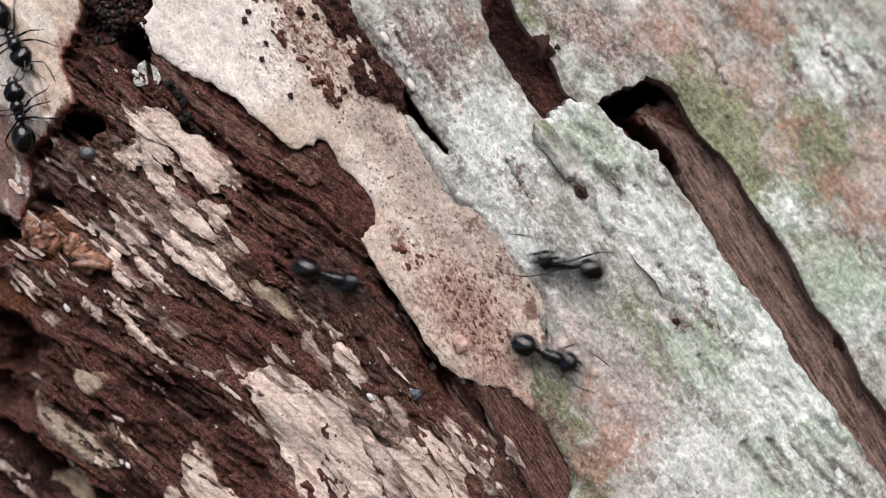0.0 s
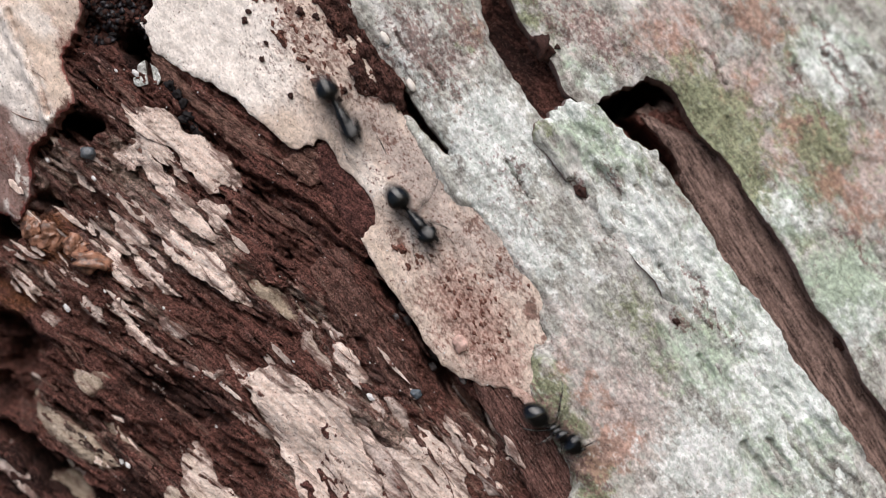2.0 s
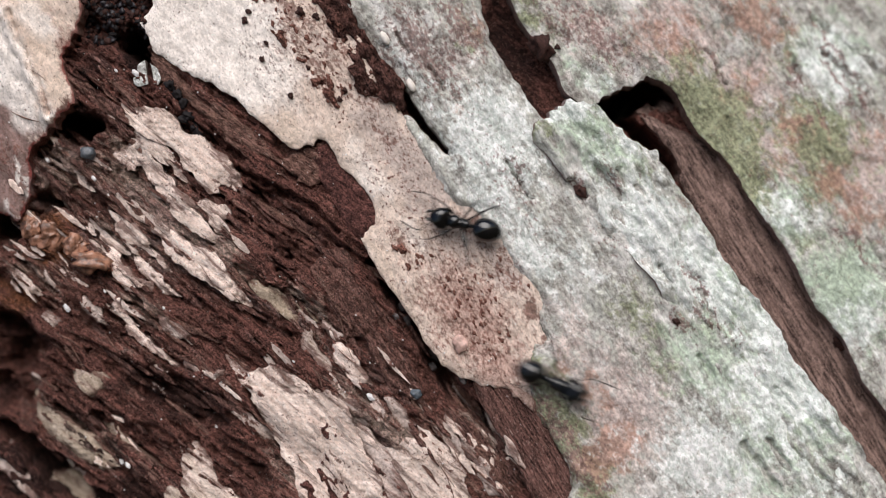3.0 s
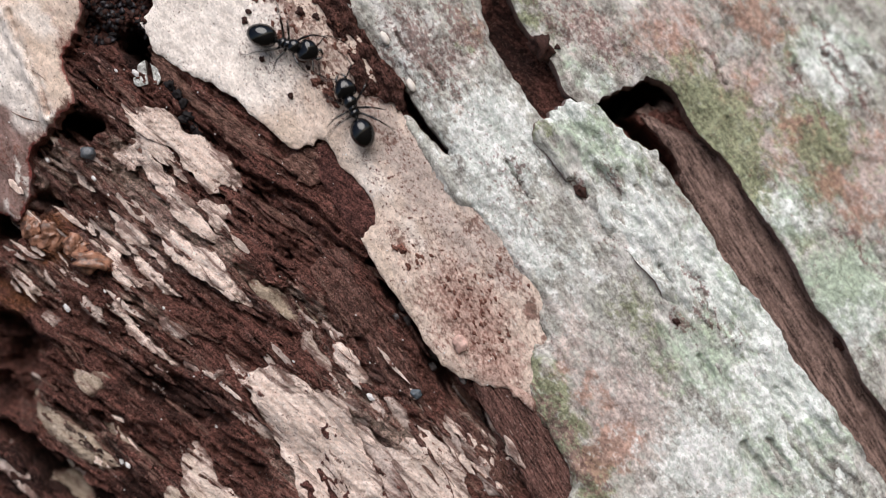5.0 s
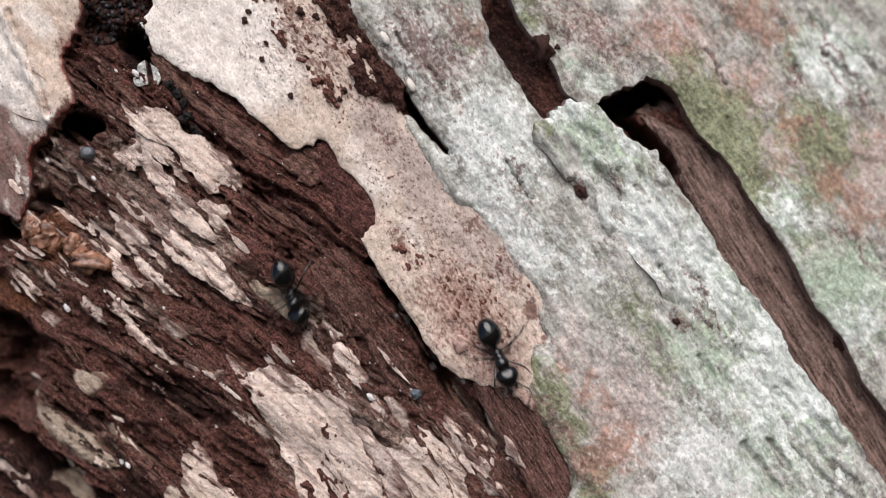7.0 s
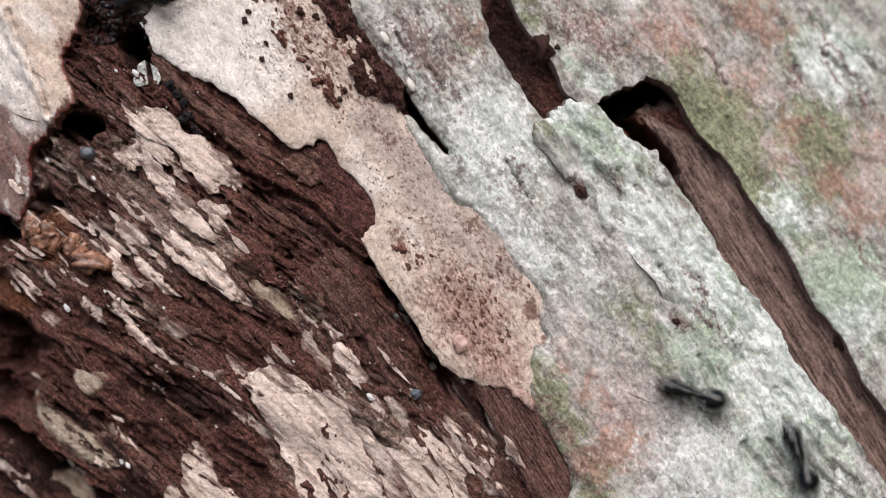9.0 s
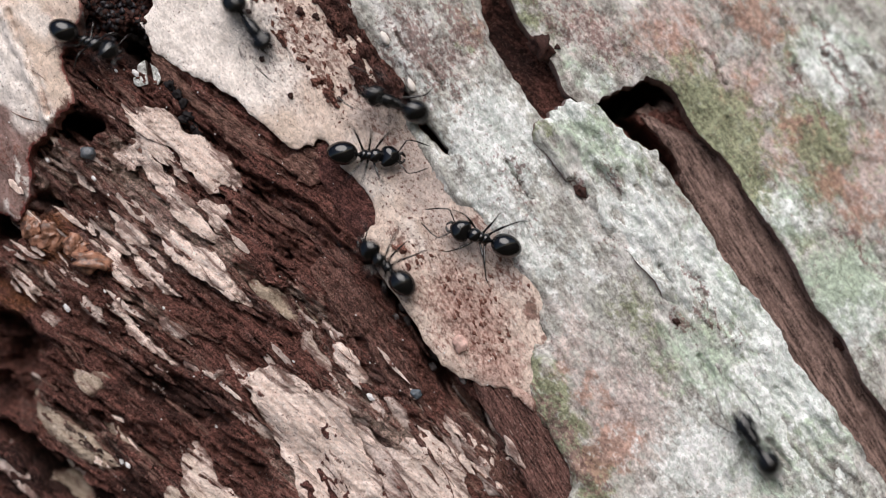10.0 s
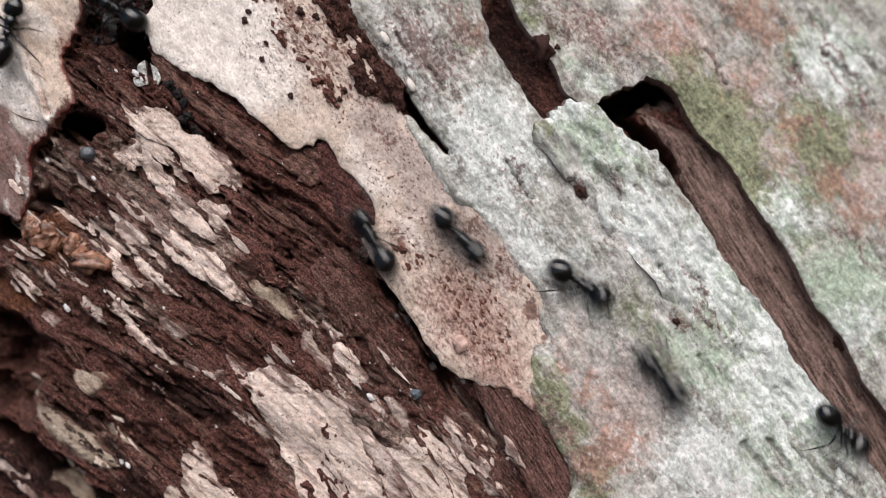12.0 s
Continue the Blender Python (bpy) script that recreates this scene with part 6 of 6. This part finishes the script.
def motions():
    """The way of every ant."""
    guide([(0, -7.83, -2.03, -18), (0.1, -4.07, -2.58, -10), (0.2, -0.74, -3.83, -35), (0.3, -0.12, -6.57, -67), (0.4, 2.86, -9.47, -36), (0.5, 4.93, -10.14, -23), (0.6, 5.95, -11.31, -45), (0.7, 7.48, -12.53, -29), (0.8, 11.64, -14.62, -31), (0.9, 15.35, -16.21, -20), (1, 18.82, -19.37, -40), (1.1, 21.99, -22.38, -34)])
    guide([(0, 8.62, -1.14, 168), (0.1, 5.26, -1.49, 161), (0.2, 3.72, -1.49, 156), (0.3, 2.86, -0.59, 146), (0.4, 0.98, 1.14, 148), (0.5, -0.98, 2.55, 156), (0.6, -4.85, 6.07, 135), (0.7, -6.85, 8.93, 135), (0.8, -8.96, 8.18, 149), (0.9, -9.35, 8.37, 136), (1, -11.07, 10.05, 131), (1.1, -14.12, 11.42, 141), (1.2, -17.02, 14.71, 148), (1.3, -19.88, 16.4, 134), (1.4, -21.8, 18.55, 146), (1.6, -24.74, 22.19, 153)])
    guide([(0, 7.29, -7.45, -21), (0.1, 10.6, -8.99, -24), (0.2, 15.15, -11.41, -37), (0.3, 16.67, -14.78, -64), (0.4, 19.31, -18.72, -57), (0.5, 20.79, -21.97, -56)])
    guide([(0, 28.81, -23.15, 112), (0.1, 25.61, -15.98, 114), (0.2, 20.03, -9.46, 125), (0.3, 17.51, -7.35, 141), (0.4, 15.42, -7.89, 186), (0.5, 11.66, -9.54, 184), (0.6, 8.2, -6.47, 139), (0.7, 5.29, -3.06, 137), (0.8, 3.14, -0.67, 135), (0.9, 1.88, -0.86, 169), (1, -2.82, 1.29, 146), (1.1, -4.81, 5.01, 126), (1.2, -8.41, 9.24, 135), (1.3, -8.92, 8.33, 155), (1.4, -11.15, 7.71, 150), (1.5, -10.33, 8.76, 110), (1.6, -11.89, 9.78, 123), (1.7, -13.93, 13.89, 117), (1.8, -16.94, 17.25, 115), (1.9, -18.62, 20.73, 115), (2.1, -21.99, 24.76, 124)])
    guide([(0, -30, 14.8, -63), (0.1, -30.28, 14.53, -62), (0.2, -28.95, 14.36, -44), (0.3, -26.58, 14.8, -9), (0.4, -22.57, 14.61, -13), (0.5, -21.06, 15.35, 7), (0.6, -14.55, 15.22, -27), (0.7, -11.23, 14.21, -28), (0.8, -9.36, 13.78, -22), (0.9, -9.05, 14.02, -16), (1, -6.78, 13.99, -10), (1.1, -4.63, 13.3, -25), (1.2, 1.34, 8.81, -51), (1.3, 3.22, 2.2, -70), (1.4, 4.82, -2, -72), (1.5, 4.9, -6.07, -90), (1.6, 5.72, -10.41, -81), (1.7, 6.38, -15.49, -100), (1.8, 5.91, -14.79, -108), (1.9, 7.48, -12.92, -53), (2, 7.99, -12.41, -39), (2.1, 13.54, -14.21, -30), (2.2, 16.93, -16.74, -39), (2.3, 21.21, -19.99, -34), (2.4, 24.44, -22.43, -34)])
    guide([(0, -29.36, 9.51, 101), (0.1, -29.61, 9.2, 105), (0.2, -30.14, 9.28, 115), (0.3, -31.29, 9.37, 151), (0.4, -34.12, 9.88, 164), (0.6, -38.74, 10.93, 172)])
    guide([(0, -34.5, 19.16, -27), (0.4, -31.25, 17.04, -15), (0.5, -28.92, 16.35, -18), (0.6, -24.79, 14.79, -23), (0.7, -24.31, 15.13, -3), (0.8, -22.56, 16.64, 3), (0.9, -20.98, 17.26, 6), (1, -13.23, 16.79, -8), (1.1, -11.39, 14.99, -39), (1.2, -11.47, 14.21, -55), (1.3, -11.31, 14.56, -47), (1.4, -10.65, 14.96, -21), (1.5, -9.01, 13.2, -30), (1.6, -6.82, 11.12, -56), (1.7, -4.58, 5.76, -76), (1.8, -4.89, 3.48, -88), (1.9, -3.25, 3.01, -47), (2, -2.11, 2.23, -51), (2.1, 1.25, -1.45, -46), (2.2, 3.17, -3.41, -46), (2.3, 3.41, -4.97, -69), (2.4, 4.54, -5.72, -40), (2.5, 4.93, -7.32, -50), (2.6, 6.97, -9.28, -61), (2.7, 11.18, -11.42, -25), (2.8, 15.5, -12.35, -23), (2.9, 20.05, -16.78, -21), (3, 24.68, -20.06, -30)])
    guide([(0, -15.66, 21.8, -51), (1.3, -11.91, 19.47, -45), (1.4, -10.58, 17.75, -52), (1.5, -9.52, 17.76, -67), (1.6, -10.26, 17.2, -67), (1.7, -10.61, 16.09, -77), (1.8, -10.3, 15.7, -66), (1.9, -9.01, 13.12, -64), (2, -7.24, 9.63, -59), (2.1, -5.28, 4.46, -65), (2.2, -3.99, 1.6, -65), (2.3, -1.64, 1.45, -27), (2.4, 0.16, 1.14, -24), (2.5, 1.8, -0.78, -37), (2.6, 2.39, -1.65, -34), (2.7, 2.55, -2.9, -46), (2.8, 3.25, -5.13, -59), (2.9, 4.86, -7.75, -52), (3, 7.68, -9.21, -25), (3.1, 13.31, -11.94, -24), (3.2, 18.56, -13.6, -9), (3.3, 22.26, -16.7, -23), (3.4, 26.3, -20.09, -30)])
    guide([(0, 32.75, -28.55, 117), (2, 27.75, -21.14, 120), (2.1, 24.69, -16.9, 157), (2.2, 21.37, -14.53, 136), (2.3, 19.95, -9.11, 122), (2.4, 17.38, -5.34, 130), (2.5, 11.63, -2.96, 151), (2.6, 8.14, -2.55, 160), (2.7, 4.99, 0, 150), (2.8, 4.71, 1.3, 136), (2.9, 2.39, 1.77, 161), (3, 1.37, 1.76, 165), (3.1, -1.37, 2.19, 169), (3.2, -3.6, 3.68, 138), (3.4, -8.14, 8.45, 132), (3.6, -11.82, 12.72, 128), (3.8, -15.45, 17.45, 126), (4, -18.62, 22.18, 126)])
    guide([(0, 33.85, -26.03, 129), (3.7, 28.6, -19.76, 124), (3.9, 21.11, -12.61, 128), (4.1, 13.37, -4.61, 139), (4.3, 6.45, 0.08, 144), (4.5, -0.16, 4.82, 129), (4.7, -6.26, 9.01, 115), (4.8, -7.16, 9.83, 117), (4.9, -6.42, 9.83, 109), (5, -6.23, 9.63, 112), (5.1, -6.46, 8.65, 133), (5.2, -6.58, 8.97, 128), (5.3, -6.42, 9.4, 124), (5.4, -7.71, 11.75, 124), (5.5, -10.65, 15.47, 122), (5.6, -13.9, 19.97, 128), (5.8, -17.26, 23.99, 124)])
    guide([(0, -35.45, 14.06, -9), (4.2, -34.2, 14.43, -7), (4.4, -24.39, 14.59, -11), (4.6, -16.35, 14.75, -17), (4.8, -11.23, 13.93, -15), (4.9, -11.04, 14.13, -23), (5, -10.92, 14.29, -18), (5.1, -10.92, 11.58, -52), (5.2, -11.81, 10.64, -67), (5.3, -11.62, 8.37, -70), (5.4, -9.47, 4.03, -55), (5.5, -6.57, 2.7, -29), (5.6, -0.59, 0.35, -32), (5.7, 2.7, -2.98, -45), (5.8, 2.7, -5.87, -58), (5.9, 4.11, -7.87, -61), (6, 8.62, -9.72, -21), (6.1, 12.45, -10.84, -25), (6.2, 20.27, -14.95, -19), (6.3, 25.73, -18.33, -21), (6.4, 28.97, -21.56, -21)])
    guide([(0, -33.81, 22.88, -39), (5.2, -33.24, 21.12, -51), (5.4, -29.62, 17.99, -59), (5.5, -27.86, 15.28, -59), (5.6, -25.16, 13.15, -31), (5.7, -25.11, 14.01, -14), (5.8, -23.08, 14.42, 9), (5.9, -21.97, 15.98, 27), (6, -20.07, 18.12, 24), (6.1, -16.35, 17.64, -29), (6.2, -11.28, 15.89, -21), (6.3, -9.2, 13.63, -39), (6.4, -6.93, 10.22, -39), (6.5, -5.05, 7.71, -47), (6.6, -3.8, 4.11, -65), (6.7, -2.47, 1.6, -63), (6.8, 1.45, -1.96, -49), (6.9, 3.29, -5.64, -58), (7, 3.76, -7.48, -66), (7.1, 5.29, -8.85, -45), (7.2, 9.8, -10.47, -29), (7.3, 13.74, -14.01, -31), (7.4, 18.08, -17.69, -35), (7.6, 25.23, -23.42, -40)])
    guide([(0, -37.06, 17.06, -18), (5.7, -34.33, 17.6, -23), (5.8, -31.54, 16.46, -22), (5.9, -29.18, 15.1, -38), (6, -26.8, 13.13, -22), (6.1, -26.81, 12.7, -38), (6.2, -26.72, 10.11, -72), (6.3, -26.4, 7.8, -86), (6.4, -25.81, 6.74, -74), (6.5, -25.09, 6.11, -33), (6.6, -24.32, 6.77, -22), (6.7, -21.36, 6.09, -24), (6.8, -16.06, 4.62, -18), (6.9, -12.61, 2.08, -48), (7, -10.46, -2.98, -72), (7.1, -11.72, -4.12, -93), (7.2, -14.29, -4.59, -127), (7.3, -17.59, -7.93, -128), (7.5, -23.62, -12.65, -135), (7.7, -29.75, -17.78, -135), (7.9, -35.41, -22.73, -135)])
    guide([(0, -11.92, 23.26, -63), (7.3, -15.65, 20.82, -56), (7.5, -12.21, 16.68, -57), (7.7, -8.34, 11, -57), (7.9, -3.6, 4.62, -58), (8.1, 1.92, -1.65, -57), (8.3, 5.17, -7.05, -64), (8.5, 10.12, -11.02, -38), (8.7, 17.22, -15.41, -40), (8.8, 20.43, -18.07, -32), (8.9, 24.06, -20.86, -34)])
    guide([(0, 39.1, -23.85, 129), (7.3, 29.68, -18.22, 130), (7.5, 22.14, -11.73, 135), (7.7, 15, -5.25, 139), (7.9, 7.91, -0.75, 144), (8.1, 1.06, 3.02, 138), (8.3, -5.8, 8.38, 131), (8.5, -11.19, 14.17, 121), (8.6, -13.7, 17.93, 121), (8.7, -15.66, 21.8, 120)])
    guide([(0, 27.41, -28.39, 117), (8.7, 26.96, -19.91, 120), (8.8, 23.7, -15.47, 125), (8.9, 21.06, -11.08, 144), (9, 17.24, -10.18, 164), (9.1, 12.44, -5.51, 133), (9.2, 9.12, -3.73, 156), (9.3, 5.29, -3.65, 156), (9.4, 4.9, -4, 177), (9.5, 2.55, -4.74, 171), (9.6, -0.23, -2.94, 150), (9.7, -1.76, -1.25, 138), (9.8, -1.68, -2.07, 147), (9.9, -2.74, -2.11, 154), (10, -3.76, -0.94, 136), (10.1, -3.6, 0.63, 117), (10.2, -5.52, 1.21, 131), (10.3, -6.89, 3.01, 131), (10.4, -9.7, 6.89, 114), (10.5, -11.31, 9.86, 128), (10.6, -14.08, 11.5, 147), (10.7, -14.71, 12.87, 132), (10.8, -17.06, 15.14, 133), (10.9, -20, 17.26, 130), (11, -21.99, 19.64, 124), (11.2, -24.34, 23.21, 124)])
    guide([(0, 42.04, -27.33, 112), (8.8, 27.11, -20.35, 106), (8.9, 25.57, -17.85, 107), (9, 24.94, -14.63, 109), (9.1, 22.56, -7.08, 113), (9.2, 17.25, -2.62, 132), (9.3, 10.25, 5.74, 119), (9.4, 7.97, 11.06, 104), (9.5, 7.76, 10.5, 97), (9.6, 7.17, 10.57, 125), (9.7, 5.85, 10.51, 178), (9.8, 2.52, 8.89, 176), (9.9, 0.08, 9.11, 162), (10, -3.61, 10.51, 162), (10.1, -4.78, 11.13, 152), (10.2, -5.41, 12.11, 140), (10.3, -6.08, 12.62, 140), (10.4, -6.82, 13.84, 126), (10.5, -6.86, 13.99, 120), (10.6, -7.91, 13.87, 156), (10.7, -7.91, 13.52, 156), (10.8, -8.03, 14.38, 146), (10.9, -8.11, 14.5, 149), (11, -8.58, 15.12, 124), (11.1, -8.23, 16.78, 102), (11.2, -9.45, 17.8, 112), (11.3, -11.13, 20.66, 113), (11.5, -13.91, 24.61, 113)])
    guide([(0, 39.53, -28.62, 121), (9, 31.28, -21.62, 113), (9.1, 29.05, -16.91, 112), (9.2, 27.8, -14.26, 112), (9.3, 20.67, -10.17, 143), (9.4, 15.47, -6.83, 143), (9.5, 11.48, -0.87, 129), (9.6, 9.1, 0.16, 150), (9.7, 6.92, -0.28, 171), (9.8, 3.53, -0.27, 164), (9.9, 2.9, 0.51, 164), (10, 2.75, 0.75, 161), (10.1, 1.76, 0.98, 160), (10.2, 0.27, 2.31, 160), (10.3, -0.35, 1.96, 151), (10.4, -2.58, 3.84, 129), (10.5, -5.21, 6.34, 129), (10.6, -7.24, 8.89, 126), (10.7, -8.45, 9.2, 135), (10.8, -12.09, 10.17, 145), (10.9, -13.22, 11.7, 141), (11, -14.28, 12.75, 140), (11.1, -15.22, 12.95, 147), (11.2, -18.15, 15.57, 128), (11.3, -20.31, 18.51, 123), (11.4, -22.38, 21.99, 124)])
    guide([(0, -34.41, 23.52, -27), (8.6, -32.88, 18.74, -27), (8.7, -29.31, 17.17, -6), (8.8, -26.55, 17.22, 12), (8.9, -23.58, 17.35, 11), (9, -20.23, 17.53, -1), (9.1, -16, 16.9, -15), (9.2, -14.67, 15.88, -23), (9.3, -9.47, 13.15, -17), (9.4, -7.99, 11.51, -38), (9.5, -6.54, 7.2, -70), (9.6, -6.07, 4.89, -75), (9.7, -4.3, 2.66, -52), (9.8, -4.5, 3.44, -46), (9.9, -4.93, 5.13, -21), (10, -5.4, 6.54, -4), (10.1, -4.27, 5.4, -21), (10.2, -2.9, 6.9, -0), (10.3, -0.82, 7.89, 16), (10.4, 4.34, 9.39, 11), (10.5, 4.14, 9.46, 15), (10.6, 2.56, 7.91, -18), (10.7, 2.63, 6.53, -31), (10.8, 3.93, 5.31, -57), (10.9, 4.13, 2.99, -72), (11, 7.71, -0.16, -32), (11.1, 9.71, -3.46, -52), (11.2, 9.11, -4.99, -90), (11.3, 9, -4.48, -81), (11.4, 10.94, -3.62, -37), (11.5, 13.2, -5.05, -35), (11.6, 19.16, -8.04, -27), (11.7, 24.07, -11.24, -35), (11.8, 25.08, -10.63, -19), (11.9, 27.24, -10.42, -14), (12, 27.75, -12.88, -39)])
    guide([(0, -36.31, 20.4, -31), (9.7, -32.67, 16.98, -16), (9.8, -29.73, 16.09, -16), (9.9, -27.74, 15.09, -26), (10, -25.07, 14.24, -22), (10.1, -24.19, 14.82, 6), (10.2, -20.08, 16.16, 15), (10.3, -17.37, 16.86, 9), (10.4, -16.63, 17.88, 30), (10.5, -15.26, 20.04, 45), (10.6, -13.52, 23.24, 50)])
    guide([(0, -19.6, 24.18, -51), (9.8, -17.25, 20.81, -56), (9.9, -14.99, 18.43, -60), (10, -13.5, 15.77, -54), (10.1, -10.61, 14.01, -31), (10.2, -10.96, 14.52, -24), (10.3, -11.47, 15.11, -14), (10.4, -11.86, 16.17, 16), (10.5, -11.59, 16.13, 24), (10.6, -11.16, 16.76, 23), (10.7, -10.89, 16.33, 13), (10.8, -10.38, 16.1, -22), (10.9, -10.14, 16.29, -32), (11, -11.24, 16.33, 24), (11.1, -12.09, 15.93, -35), (11.2, -10.22, 14.09, -19), (11.3, -7.91, 12.96, -20), (11.4, -5.13, 9.17, -41), (11.5, -4.35, 6.89, -58), (11.6, -2.47, 3.8, -48), (11.7, -1.72, 3.33, -42), (11.8, -1.61, 3.06, -38), (11.9, -1.76, 3.02, -38), (12, 1.14, 0.9, -46)])
    guide([(0, -37.78, 14.1, -8), (10.1, -35.2, 15.43, -16), (10.2, -32.31, 14.6, -22), (10.3, -31.31, 14.04, -38), (10.4, -28.51, 9.43, -67), (10.5, -27.95, 9.11, -55), (10.6, -24.99, 10.26, -3), (10.7, -24.12, 10.06, -12), (10.8, -19.64, 8.66, -24), (10.9, -17.23, 7.44, -12), (11, -12.21, 4.46, -34), (11.1, -9.55, 2.97, -30), (11.2, -5.87, 3.17, -7), (11.3, -3.76, 2.11, -15), (11.4, 1.25, -0.2, -24), (11.5, 0.7, -1.1, -36), (11.6, 2.23, -0.78, -19), (11.7, 1.96, -0.63, -3), (11.8, 3.45, -0.9, -2), (11.9, 6.76, -0.63, 16), (12, 9.6, -2.44, -31)])
    guide([(0, -37.86, 17.86, -18), (10.5, -34.59, 15.42, -18), (10.6, -32.97, 14.61, -18), (10.7, -31.55, 14, -24), (10.8, -29.14, 15.49, -14), (10.9, -27.98, 14.62, -27), (11, -26.52, 13.16, -57), (11.1, -26.95, 11.37, -79), (11.2, -27.68, 10.59, -99), (11.3, -27.4, 10.9, -79), (11.4, -27.49, 12.43, -36), (11.5, -27.4, 13.29, -3), (11.6, -28.08, 13.37, -12), (11.7, -28.44, 13.65, 5), (11.8, -28.84, 13.62, 31), (11.9, -29.36, 14.25, 57), (12, -30.15, 15.23, 75)])
    guide([(0, 30.23, -31.57, 117), (10.8, 26.94, -20.73, 120), (10.9, 23.32, -16.25, 126), (11, 19.76, -11.42, 137), (11.1, 13.74, -8.3, 149), (11.2, 11.78, -10.25, 166), (11.3, 8.78, -10.15, 161), (11.4, 4.82, -7.68, 136), (11.5, 4.74, -7.52, 132), (11.6, 3.13, -5.48, 121), (11.7, 1.57, -5.71, 137), (11.8, -1.45, -4.3, 145), (11.9, -2.23, -2.46, 119), (12, -4.69, 0.67, 121)])
    guide([(0, 36.84, -31.6, 121), (9.8, 27.77, -20.36, 120), (9.9, 25.01, -17.53, 122), (10, 21.71, -13.52, 122), (10.1, 19.12, -7.88, 121), (10.2, 13.69, -0.59, 135), (10.3, 11.65, 0.04, 150), (10.4, 7.91, -0.51, 155), (10.5, 5.61, -0.82, 163), (10.6, 3.14, 0.82, 142), (10.7, 1.65, 1.22, 150), (10.8, -0.63, 1.84, 160), (10.9, -3.29, 3.41, 146), (11, -6.85, 7.98, 130), (11.1, -8.22, 9.16, 134), (11.2, -9, 8.69, 145), (11.3, -10.8, 9.39, 156), (11.4, -14.28, 12.05, 138), (11.5, -17.96, 15.22, 147), (11.6, -18.94, 14.87, 175), (11.7, -19.49, 14.64, 180), (11.8, -20.36, 15.11, 172), (11.9, -20.87, 15.39, 160), (12, -23.15, 16.96, 149)])
    guide([(0, 42.49, -21.63, 121), (11.5, 28.8, -20.39, 113), (11.6, 27.55, -17.58, 110), (11.7, 25.86, -15.83, 106), (11.8, 22.79, -16.55, 158), (11.9, 19.5, -15.91, 143), (12, 15.01, -8.9, 129)])

motions()
